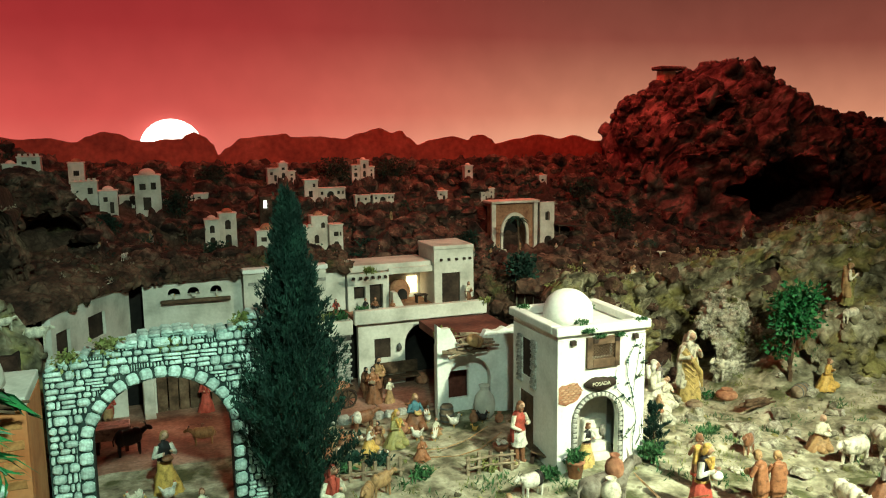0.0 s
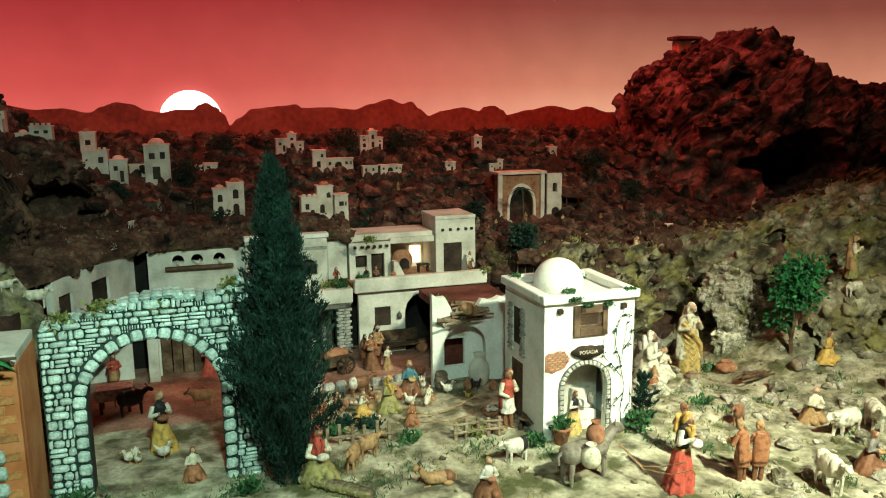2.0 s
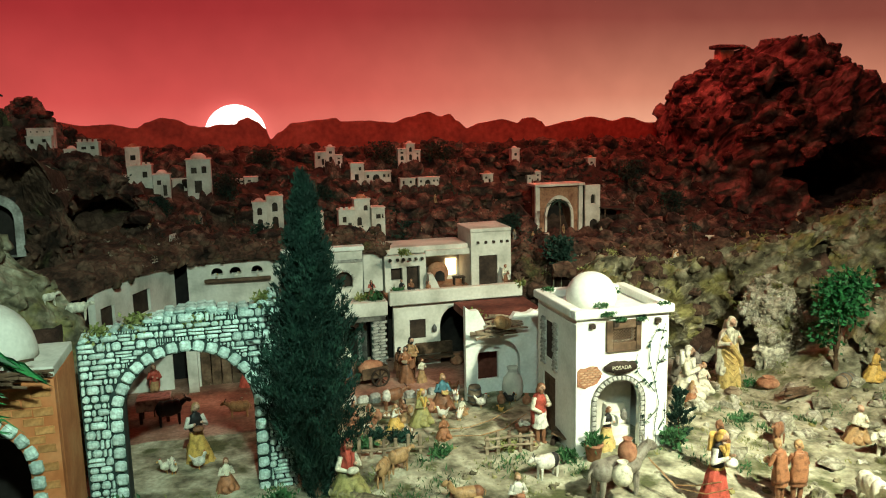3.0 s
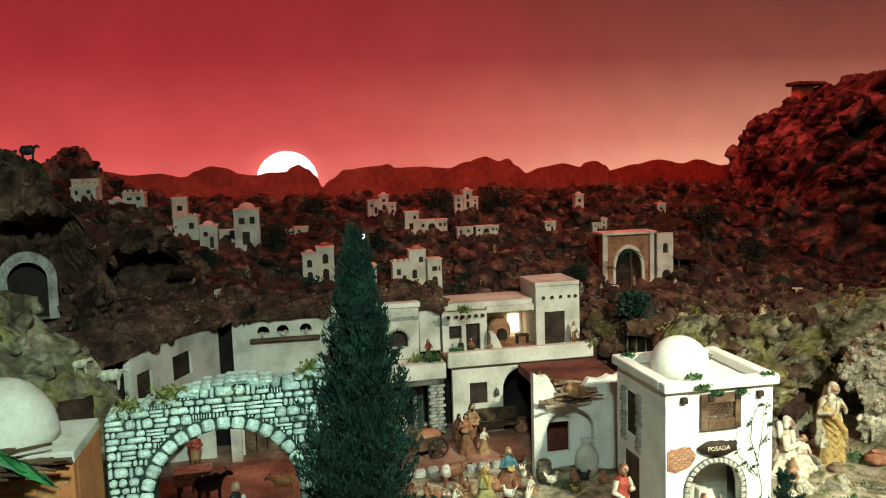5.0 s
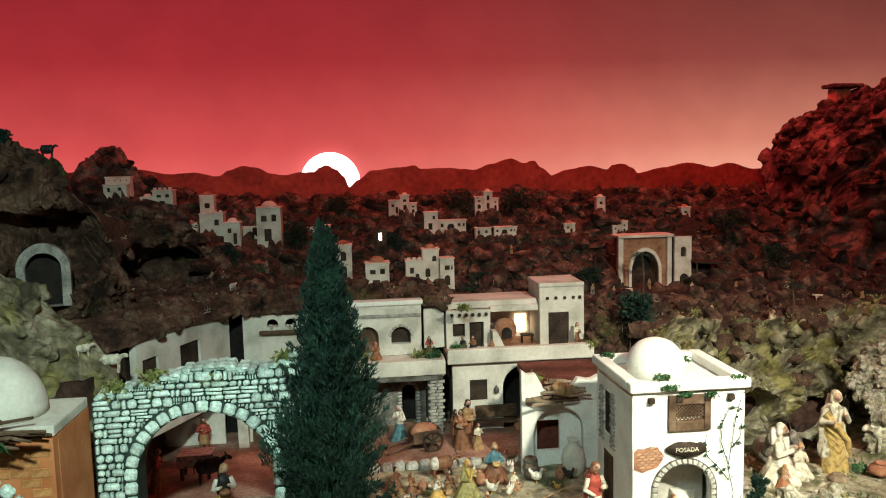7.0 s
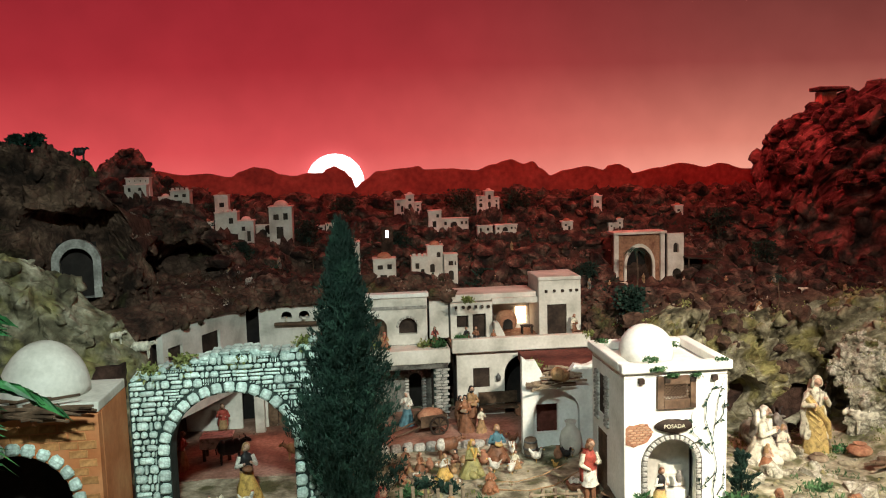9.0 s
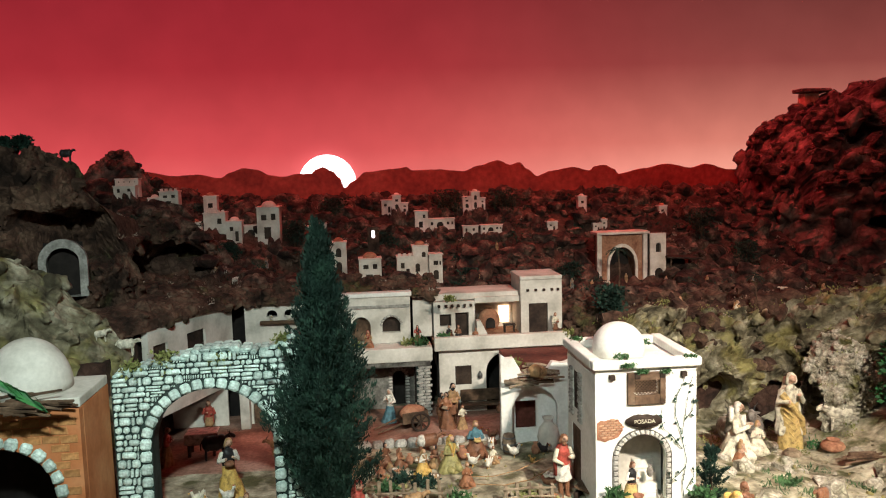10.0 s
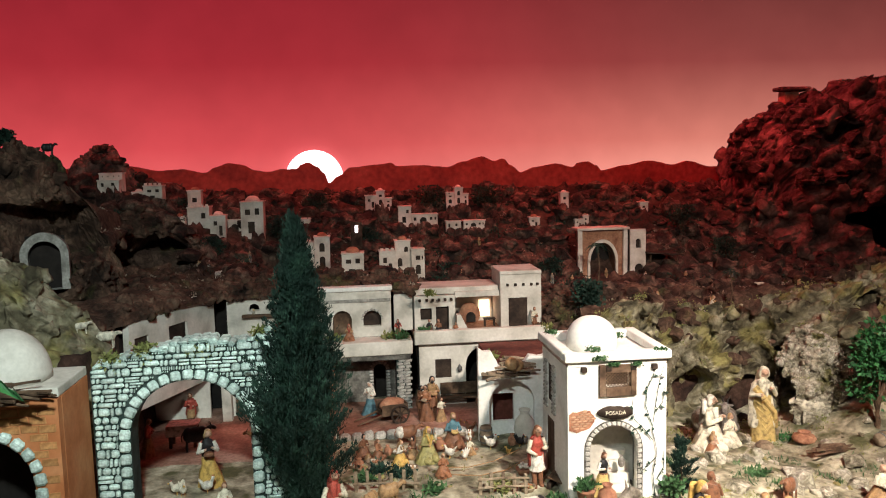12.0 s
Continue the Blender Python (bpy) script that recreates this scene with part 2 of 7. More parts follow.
def box(x0, x1, y0, y1, z0, z1, bevel=0.003):
    bm = bmesh.new()
    add_box(bm, x0, x1, y0, y1, z0, z1, bevel)
    return bm


def wobble(bm, amount, scale, seed=0.0):
    """Hand-made unevenness."""
    for v in bm.verts:
        v.co += noise.noise_vector(v.co * scale + Vector((seed, seed * 1.7, 0))) * amount
    return bm


def cylinder(bm, p, q, r0, r1=None, seg=10, mat=0):
    p, q = Vector(p), Vector(q)
    d = q - p
    m = Matrix.Translation((p + q) / 2) @ d.to_track_quat("Z", "Y").to_matrix().to_4x4()
    made = bmesh.ops.create_cone(bm, cap_ends=True, segments=seg, radius1=r0, radius2=r0 if r1 is None else r1, depth=d.length, matrix=m)
    for f in {f for v in made["verts"] for f in v.link_faces}:
        f.material_index = mat


def ball(bm, c, sx, sy, sz, mat=0, u=12, v=8, turn=None):
    m = Matrix.Translation(c) @ (turn if turn else Matrix()) @ Matrix.Diagonal((sx, sy, sz, 1))
    made = bmesh.ops.create_uvsphere(bm, u_segments=u, v_segments=v, radius=1, matrix=m)
    for f in {f for w in made["verts"] for f in w.link_faces}:
        f.material_index = mat
        f.smooth = True


def lathe(bm, profile, seg=16, c=(0, 0, 0), mat=0, cap=True):
    rings = []
    for r, z in profile:
        rings.append([bm.verts.new((c[0] + r * math.cos(2 * math.pi * i / seg), c[1] + r * math.sin(2 * math.pi * i / seg), c[2] + z)) for i in range(seg)])
    made = []
    for a, b in zip(rings, rings[1:]):
        for i in range(seg):
            made.append(bm.faces.new((a[i], a[(i + 1) % seg], b[(i + 1) % seg], b[i])))
    if cap:
        made.append(bm.faces.new(list(reversed(rings[0]))))
        made.append(bm.faces.new(rings[-1]))
    for f in made:
        f.material_index = mat
        f.smooth = True


def arch_shape(cx, z0, w, h, seg=14, rise=None):
    """An opening's outline: upright sides, round head."""
    r = w / 2
    rise = r if rise is None else rise
    pts = [(cx - r, z0), (cx + r, z0), (cx + r, z0 + h - rise)]
    pts += [(cx + r * math.cos(math.pi * i / seg), z0 + h - rise + rise * math.sin(math.pi * i / seg)) for i in range(1, seg)]
    return pts + [(cx - r, z0 + h - rise)]


def rect_shape(x0, x1, z0, z1):
    return [(x0, z0), (x1, z0), (x1, z1), (x0, z1)]


def panel(outline, holes=(), y0=0.0, thick=0.02, bm=None):
    """An upright slab in the xz plane with openings cut through it; its face at y0, its back at y0 + thick."""
    bm = bm or bmesh.new()
    tmp = bmesh.new()
    edges = []
    for loop in (outline, *holes):
        vs = [tmp.verts.new((x, y0, z)) for x, z in loop]
        edges += [tmp.edges.new((vs[i], vs[(i + 1) % len(vs)])) for i in range(len(vs))]
    bmesh.ops.triangle_fill(tmp, use_beauty=True, use_dissolve=False, edges=edges)
    got = bmesh.ops.extrude_face_region(tmp, geom=list(tmp.faces))
    bmesh.ops.translate(tmp, vec=(0, thick, 0), verts=[v for v in got["geom"] if isinstance(v, bmesh.types.BMVert)])
    bmesh.ops.recalc_face_normals(tmp, faces=tmp.faces)
    data = bpy.data.meshes.new("tmp")
    tmp.to_mesh(data)
    tmp.free()
    bm.from_mesh(data)
    bpy.data.meshes.remove(data)
    return bm


def ragged(points, step=0.02, amount=0.008, seed=0):
    """A broken, uneven line through the points."""
    rng, out = random.Random(seed), []
    for (ax, az), (bx, bz) in zip(points, points[1:]):
        n = max(1, int(math.hypot(bx - ax, bz - az) / step))
        out += [(ax + (bx - ax) * i / n + rng.uniform(-0.3, 0.3) * step * (i > 0), az + (bz - az) * i / n + rng.uniform(-1, 1) * amount) for i in range(n)]
    return out + [points[-1]]


def interp(x, pts):
    return float(np.interp(x, [p[0] for p in pts], [p[1] for p in pts]))


def crag(p, scale):
    """Craggy relief, about -1 to 1: boulders with cracks and finer breakage."""
    d = noise.voronoi(p * scale)[0]
    a = (d[1] - d[0]) * 1.1 - 0.35
    d2 = noise.voronoi(p * scale * 2.7 + Vector((3, 1, 2)))[0]
    b = (d2[1] - d2[0]) - 0.3
    d3 = noise.voronoi(p * scale * 5.5 + Vector((7, 5, 1)))[0]
    return a * 0.55 + b * 0.38 + (d3[1] - d3[0] - 0.3) * 0.2 + noise.fractal(p * scale * 1.6, 1.0, 2.0, 4) * 0.45


HOLLOWS = {}


def massif(name, x0, x1, foot, top, back, z0, material, relief=0.05, scale=7.0, lean=0.5, caves=(), step=0.022, rows=60, seed=0.0, parent=None):
    """A rock mass: its face climbs from the foot line (x, y) to the crest line (x, z), which stands back from the foot, and falls behind.
    caves: (x, z, half width, half height, depth) hollows in the face."""
    HOLLOWS[name] = caves
    nx = max(6, int((x1 - x0) / step))
    bm = bmesh.new()
    grid = []
    for i in range(nx + 1):
        x = x0 + (x1 - x0) * i / nx
        yf, zt, yb = interp(x, foot), interp(x, top), interp(x, back)
        col = []
        for j in range(rows + 1):
            v = j / rows
            if v <= 0.8:
                s = v / 0.8
                z = z0 + (zt - z0) * math.sin(s * math.pi / 2) ** (1.0 - 0.35 * lean)
                y = yf + (yb - yf) * (s ** (2.6 - lean))
            else:
                s = (v - 0.8) / 0.2
                y = yb + (yb - yf + 0.25) * 0.45 * s
                z = zt + (z0 - 0.05 - zt) * s ** 1.6
            p = Vector((x, y, z))
            q = p + Vector((seed, seed, seed))
            k = crag(q, scale) * relief
            big = noise.fractal(q * scale * 0.35, 1.0, 2.0, 3) * relief * 1.1
            p += Vector((noise.noise(q * scale * 1.3) * relief * 0.5, -(k + big), 0.75 * k * (0.4 + 0.6 * min(1, v / 0.3)) + 0.4 * big))
            if v < 0.8:
                for cx, cz, rx, rz, depth in caves:
                    e = math.hypot((x - cx) / rx, (z - cz) / rz) + noise.noise(q * 9) * 0.22
                    if e < 1:
                        p.y += depth * min(1.0, (1 - e) / 0.28)
            col.append(bm.verts.new(p))
        grid.append(col)
    for a, b in zip(grid, grid[1:]):
        for j in range(rows):
            bm.faces.new((a[j], b[j], b[j + 1], a[j + 1]))
    return part(name, bm, material, parent, shade=False)


# ---------------------------------------------------------------- hall round the display
def hall():
    parts = {"hall_floor": (-6, 11, -3, 8.5, -0.1, 0.0), "ceiling": (-6, 11, -3, 8.5, 5.0, 5.1), "wall_south": (-6, 11, -3.1, -3, 0, 5), "wall_west": (-6.1, -6, -3, 8.5, 0, 5),
             "wall_east": (11, 11.1, -3, 8.5, 0, 5), "wall_north": (-6, 11, 8.5, 8.6, 0, 5)}
    for name, b in parts.items():
        tagged(part(name, box(*b, 0), M["black_wall"]), "dark painted plain surface of the exhibition hall", "wall" if "wall" in name else name.split("_")[-1], kind="structure")


hall()
# the sky cloth, bent forward at both ends
bm = bmesh.new()
line = [(-5.2, 2.2), (-4.9, 4.4), (-4.0, 6.2), (-2.4, 7.3), (-0.5, 7.5), (1.5, 7.5), (4.0, 7.5), (6.5, 7.3), (8.3, 6.2), (9.2, 4.4), (9.5, 2.2)]
cols = [[bm.verts.new((x, y, z)) for z in (0.3, 1.5, 3.0, 4.95)] for x, y in line]
for a, b in zip(cols, cols[1:]):
    for j in range(3):
        bm.faces.new((a[j], b[j], b[j + 1], a[j + 1]))
tagged(part("backdrop", bm, M["sky"], shade=True), "red sunset sky cloth, paler towards the skyline", "backdrop", kind="structure")
bm = bmesh.new()
lathe(bm, [(0.275, -0.01), (0.275, 0.0)], 64)
sun = tagged(part("sun_disc", bm, M["sun"]), "white backlit round sun on the red sky", "sun")
SUN_AT = (0.22, 7.42, 1.47)
sun.matrix_world = pose(*SUN_AT, 90, 0, 0)


# ---------------------------------------------------------------- ground
FRONT_Y = (0.9, 1.9, 2.45, 2.9)
FRONT = {-2.0: (0.40, 0.42, 0.42, 0.42), 0.3: (0.40, 0.43, 0.44, 0.42), 1.3: (0.40, 0.43, 0.45, 0.44), 1.7: (0.40, 0.42, 0.44, 0.41), 2.4: (0.40, 0.40, 0.36, 0.335), 2.9: (0.41, 0.42, 0.45, 0.58), 5.8: (0.42, 0.52, 0.66, 0.80)}
STEP = [(-2.0, 2.42), (-0.6, 2.5), (-0.4, 2.55), (-0.38, 3.69), (1.5, 3.69), (1.7, 3.15), (2.1, 3.33), (2.5, 3.33), (2.9, 2.98), (5.8, 2.8)]
BACK = [(2.4, 0.90), (3.25, 0.86), (3.72, 0.88), (4.0, 0.915), (4.12, 0.93), (4.25, 1.045), (4.5, 1.235), (4.72, 1.35), (4.95, 1.42), (5.3, 1.2)]


def ground_height(x, y):
    """A low front level, a rock step, and a plateau that climbs to the skyline."""
    front = interp(x, [(g, interp(y, list(zip(FRONT_Y, FRONT[g])))) for g in FRONT])
    back = interp(y, BACK) + interp(x, [(-2, 0.46), (-0.75, 0.46), (-0.6, 0.36), (-0.38, 0.225), (0.0, 0.15), (0.12, 0.06), (0.25, 0)]) * interp(y, [(3.6, 0.2), (4.0, 1), (4.3, 1), (4.7, 0.3), (5.0, 0)])
    u = min(1.0, max(0.0, (y - interp(x, STEP)) / 0.04))
    return front + (back - front) * u


def ground_point(x, y):
    z = ground_height(x, y)
    q = Vector((x, y, 0.3))
    far = min(1.0, max(0.0, (y - interp(x, STEP)) / 0.2))
    z += noise.fractal(q * 2.2, 1.0, 2.0, 5) * 0.012
    z += max(0, crag(q, 9.0) + 0.15) * (0.008 + 0.075 * far)
    wild = min(1.0, max(0.0, (x - 1.75) / 0.4)) * (1 - far)
    z += (max(0, crag(q + Vector((4, 4, 0)), 5.0)) * 0.05 + max(0, crag(q + Vector((1, 7, 0)), 12.0)) * 0.02) * wild
    return z


def build_ground():
    bm = bmesh.new()
    nx, ny = 420, 260
    rows = []
    for j in range(ny + 1):
        y = 0.9 + 4.4 * j / ny
        rows.append([bm.verts.new((-2.0 + 7.8 * i / nx, y, ground_point(-2.0 + 7.8 * i / nx, y))) for i in range(nx + 1)])
    for j in range(ny):
        for i in range(nx):
            f = bm.faces.new((rows[j][i], rows[j][i + 1], rows[j + 1][i + 1], rows[j + 1][i]))
            f.material_index = 1 if rows[j][i].co.y > interp(rows[j][i].co.x, STEP) - 0.02 + 0.01 * noise.noise(Vector((rows[j][i].co.x * 5, 0, 0))) else 0
            f.smooth = True
    # the front edge goes down to the floor of the hall
    low = [bm.verts.new((v.co.x, v.co.y, 0.0)) for v in rows[0]]
    for i in range(nx):
        bm.faces.new((low[i], low[i + 1], rows[0][i + 1], rows[0][i]))
    tagged(part("ground", bm, [M["earth"], M["red_earth"]]), "sandy modelled earth with moss patches, reddish further back", "ground", kind="structure")


build_ground()


# ---------------------------------------------------------------- skyline
HILLS = [(-2.6, 1.62), (-1.6, 1.60), (-0.87, 1.62), (-0.66, 1.585), (-0.53, 1.592), (-0.38, 1.565), (-0.31, 1.60), (-0.23, 1.625), (-0.16, 1.615), (-0.05, 1.572), (0.02, 1.562), (0.11, 1.578), (0.2, 1.577), (0.24, 1.605), (0.28, 1.618),
         (0.34, 1.59), (0.385, 1.545), (0.417, 1.478), (0.47, 1.52), (0.56, 1.578), (0.72, 1.592), (0.83, 1.603), (0.867, 1.58), (1.02, 1.583), (1.21, 1.567), (1.32, 1.601), (1.44, 1.632),
         (1.53, 1.60), (1.59, 1.615), (1.64, 1.57), (1.71, 1.519), (1.82, 1.553), (1.96, 1.573), (2.08, 1.546), (2.12, 1.575), (2.18, 1.582), (2.24, 1.555), (2.28, 1.518), (2.46, 1.551), (2.62, 1.578), (2.8, 1.546), (2.9, 1.57), (3.07, 1.527), (3.6, 1.55), (5.0, 1.53), (6.4, 1.53)]


def skyline():
    crest = []
    for (ax, az), (bx, bz) in zip(HILLS, HILLS[1:]):
        for i in range(6):
            u = i / 6
            crest.append((ax + (bx - ax) * u, az + (bz - az) * (u * u * (3 - 2 * u)) + 0.003 * noise.noise(Vector((ax + (bx - ax) * u, 0, 0)) * 30)))
    bm = panel([(-2.6, 1.0)] + [(6.4, 1.0)] + [(6.4, 1.53)] + list(reversed(crest)), (), 5.0, 0.03)
    tagged(part("hill_board", bm, M["hill"]), "flat red-brown board cut as a line of far hills", "hills", kind="structure")


skyline()

# ---------------------------------------------------------------- rock masses
def crust(ob, count, lo, hi, material, seed, deep=0.25):
    """Angular boulders bedded in the face of a rock mass."""
    base = bmesh.new()
    bmesh.ops.create_icosphere(base, subdivisions=2, radius=1)
    bv = np.array([v.co[:] for v in base.verts])
    bf = np.array([[v.index for v in f.verts] for f in base.faces])
    base.free()
    rng = np.random.RandomState(seed)
    spots = [v for v in ob.data.vertices]
    allv, allf = [], []
    for n in range(count):
        v = spots[rng.randint(len(spots))]
        while any(math.hypot((v.co.x - c[0]) / c[2], (v.co.z - c[1]) / c[3]) < 0.85 for c in HOLLOWS[ob.name]):
            v = spots[rng.randint(len(spots))]
        s = lo + (hi - lo) * rng.uniform() ** 2
        k = bv * (1 + rng.uniform(-0.2, 0.2, (len(bv), 1)) + 0.34 * np.sin(bv @ rng.normal(size=(3, 3)) * 2.3 + rng.uniform(0, 6, 3)).sum(1, keepdims=True) / 1.6)
        k = k * np.array([rng.uniform(0.7, 1.3), rng.uniform(0.6, 1.0), rng.uniform(0.6, 1.1)]) * s
        a = rng.uniform(-0.9, 0.9)
        rot = np.array([[math.cos(a), 0, -math.sin(a)], [0, 1, 0], [math.sin(a), 0, math.cos(a)]])
        allv.append(k @ rot.T + np.array(v.co[:]) + np.array([0, deep * s, -0.2 * s]))
        allf.append(bf + n * len(bv))
    data = bpy.data.meshes.new("boulder_crust")
    data.from_pydata(np.concatenate(allv).tolist(), [], np.concatenate(allf).tolist())
    data.materials.append(material)
    smooth(data)
    made = new("boulder_crust", data)
    made.parent = ob
    tagged(made, kind="stuff")


tagged(massif("mountain", 2.85, 5.9, [(2.85, 4.55), (3.2, 4.2), (3.5, 3.85), (4.3, 3.7), (5.9, 3.6)],
              [(2.85, 1.1), (3.05, 1.36), (3.10, 1.60), (3.18, 1.76), (3.27, 1.86), (3.42, 1.93), (3.60, 1.99), (3.78, 2.02), (3.92, 2.08), (4.14, 2.04), (4.27, 1.93), (4.44, 1.88), (4.65, 1.80), (4.92, 1.66), (5.15, 1.60), (5.9, 1.45)],
              [(2.85, 4.85), (3.3, 4.85), (4.2, 4.8), (5.9, 4.75)], 0.86, M["red_rock"], 0.115, 4.6, 0.9, [(3.76, 1.20, 0.30, 0.185, 0.7), (4.33, 1.77, 0.10, 0.06, 0.25), (3.52, 1.72, 0.09, 0.05, 0.1)], 0.016, 130, 2.0),
       "tall craggy red-brown rock mountain with a dark cave", "mountain")
tagged(massif("mossy_ridge", 1.42, 3.6, [(1.42, 2.70), (1.6, 2.68), (1.8, 2.92), (2.1, 3.24), (2.5, 3.24), (2.7, 3.02), (3.0, 2.85), (3.6, 2.7)],
              [(1.42, 0.74), (1.53, 0.80), (1.59, 0.95), (1.66, 0.99), (1.8, 0.95), (2.1, 0.885), (2.4, 0.86), (2.8, 0.97), (3.2, 1.12), (3.6, 1.25)],
              [(1.42, 2.75), (1.6, 2.9), (2.1, 3.3), (2.6, 3.3), (3.0, 3.25), (3.6, 3.15)], 0.28, M["rock"], 0.11, 9.0, 0.4, [(2.44, 0.43, 0.15, 0.11, 0.2), (2.14, 0.5, 0.10, 0.09, 0.15), (2.95, 0.9, 0.08, 0.07, 0.15)], 0.0125, 100, 5.0),
       "mossy grey rock ridge with a hollow behind the nativity group", "rock")
tagged(massif("left_crag", -1.5, -0.42, [(-1.5, 2.75), (-0.8, 2.85), (-0.6, 2.95), (-0.42, 3.1)],
              [(-1.5, 1.75), (-0.88, 1.72), (-0.78, 1.71), (-0.69, 1.69), (-0.61, 1.60), (-0.555, 1.49), (-0.50, 1.37), (-0.46, 1.25), (-0.42, 1.08)],
              [(-1.5, 3.1), (-0.7, 3.1), (-0.42, 3.2)], 1.02, M["cork"], 0.09, 9.0, 0.3, [(-0.62, 1.36, 0.17, 0.13, 0.4), (-0.65, 1.2, 0.10, 0.12, 0.2)], 0.011, 110, 8.0),
       "brown cork crag with a hollow over a pale arch", "rock")
tagged(massif("cave_hill", -0.80, -0.22, [(-0.8, 3.75), (-0.5, 3.66), (-0.22, 3.75)],
              [(-0.8, 1.30), (-0.69, 1.36), (-0.59, 1.43), (-0.46, 1.44), (-0.36, 1.37), (-0.29, 1.27), (-0.22, 1.1)],
              [(-0.8, 3.95), (-0.5, 3.9), (-0.22, 3.95)], 0.95, M["cork"], 0.05, 10.0, 0.2, [(-0.42, 1.14, 0.15, 0.14, 0.32)], 0.014, 50, 11.0),
       "brown rock hill with a dark cave mouth", "rock")
tagged(massif("near_rock", -1.1, -0.33, [(-1.1, 2.45), (-0.7, 2.48), (-0.45, 2.5), (-0.33, 2.6)],
              [(-1.1, 1.36), (-0.74, 1.31), (-0.62, 1.27), (-0.52, 1.15), (-0.43, 1.07), (-0.36, 0.97), (-0.33, 0.85)],
              [(-1.1, 2.75), (-0.7, 2.7), (-0.33, 2.7)], 0.4, M["rock"], 0.07, 8.0, 0.3, [], 0.014, 60, 14.0),
       "mossy grey boulder beside the domed brick house", "rock")
tagged(massif("dark_hill", -1.1, -0.66, [(-1.1, 4.3), (-0.66, 4.35)], [(-1.1, 1.5), (-1.0, 1.66), (-0.89, 1.73), (-0.78, 1.73), (-0.72, 1.64), (-0.66, 1.5)],
              [(-1.1, 4.45), (-0.66, 4.45)], 1.1, M["red_rock"], 0.03, 9.0, 0.4, [], 0.014, 40, 17.0),
       "dark rounded rock hump on the skyline", "rock")
tagged(massif("pale_crag", 2.48, 2.84, [(2.48, 2.97), (2.6, 2.90), (2.74, 2.88), (2.84, 2.93)], [(2.48, 0.66), (2.53, 0.78), (2.62, 0.83), (2.70, 0.78), (2.78, 0.64), (2.84, 0.48)],
              [(2.48, 3.05), (2.84, 3.0)], 0.33, M["pale_rock"], 0.05, 11.0, 0.2, [], 0.010, 60, 27.0),
       "pale grey weathered crag beside the nativity group", "rock")
tagged(massif("right_cliff", 2.95, 4.6, [(2.95, 2.9), (3.2, 2.75), (3.6, 2.6), (4.6, 2.4)], [(2.95, 0.98), (3.1, 1.05), (3.3, 1.16), (3.7, 1.2), (4.6, 1.25)],
              [(2.95, 3.15), (3.6, 3.0), (4.6, 2.9)], 0.5, M["rock"], 0.08, 8.0, 0.35, [(3.25, 0.86, 0.12, 0.09, 0.22), (3.55, 0.8, 0.14, 0.08, 0.2)], 0.014, 80, 31.0),
       "mossy rock cliff with dark hollows at the edge of the display", "rock")
tagged(massif("ledge_crag", 2.84, 3.4, [(2.84, 2.62), (3.0, 2.52), (3.2, 2.48), (3.4, 2.5)], [(2.84, 0.58), (2.92, 0.76), (3.02, 0.82), (3.15, 0.78), (3.3, 0.66), (3.4, 0.5)], [(2.84, 2.72), (3.4, 2.7)], 0.42, M["rock"], 0.05, 9.0, 0.3, [(3.12, 0.6, 0.07, 0.06, 0.12)], 0.012, 60, 41.0),
       "mossy stepped rock under a pale figurine", "rock")
tagged(massif("house_bank", 1.455, 1.95, [(1.455, 3.42), (1.7, 3.25), (1.95, 3.15)], [(1.455, 0.9), (1.7, 0.93), (1.95, 0.92)], [(1.455, 3.75), (1.7, 3.55), (1.95, 3.45)], 0.42, M["cork"], 0.05, 9.0, 0.4, [], 0.014, 50, 37.0),
       "brown rock bank beside the terrace house", "rock")
for name, count, lo, hi, material, seed in (("mountain", 420, 0.02, 0.075, "red_rock", 1), ("mossy_ridge", 170, 0.010, 0.04, "rock", 2), ("left_crag", 320, 0.008, 0.03, "cork", 3), ("cave_hill", 320, 0.007, 0.03, "cork", 4),
                                            ("near_rock", 150, 0.008, 0.03, "rock", 5), ("pale_crag", 420, 0.006, 0.022, "pale_rock", 6), ("right_cliff", 200, 0.015, 0.05, "rock", 7), ("ledge_crag", 300, 0.008, 0.035, "rock", 11), ("house_bank", 200, 0.01, 0.04, "cork", 10), ("dark_hill", 60, 0.01, 0.03, "red_rock", 8)):
    crust(bpy.data.objects[name], count, lo, hi, M[material], seed)


# ---------------------------------------------------------------- the inn
def stone_ring(thing, cx, z0, w, h, y, count, depth, size, material, legs=True, name="arch_stone", seed=1):
    """Single stones round an arched opening."""
    rng = random.Random(seed)
    r, spring = w / 2, z0 + h - w / 2
    spots = [(cx + (r + size / 2) * math.cos(a), spring + (r + size / 2) * math.sin(a), a) for a in [math.pi * (i + 0.5) / count for i in range(count)]]
    if legs:
        pitch = math.pi * (r + size / 2) / count
        n = int((spring - z0) / pitch)
        for i in range(n):
            z = spring - (i + 0.5) * (spring - z0) / n
            spots += [(cx + r + size / 2, z, 0.0), (cx - r - size / 2, z, math.pi)]
    long = math.pi * (r + size / 2) / count * 0.91
    meshes = [pebble_mesh(size * rng.uniform(0.85, 1.0), depth, long * rng.uniform(0.9, 1.0), material, rng) for _ in range(5)]
    for x, z, a in spots:
        ob = new(name, rng.choice(meshes))
        ob.parent = thing
        ob.matrix_local = pose(x, y, z, 0, -math.degrees(a), 0)


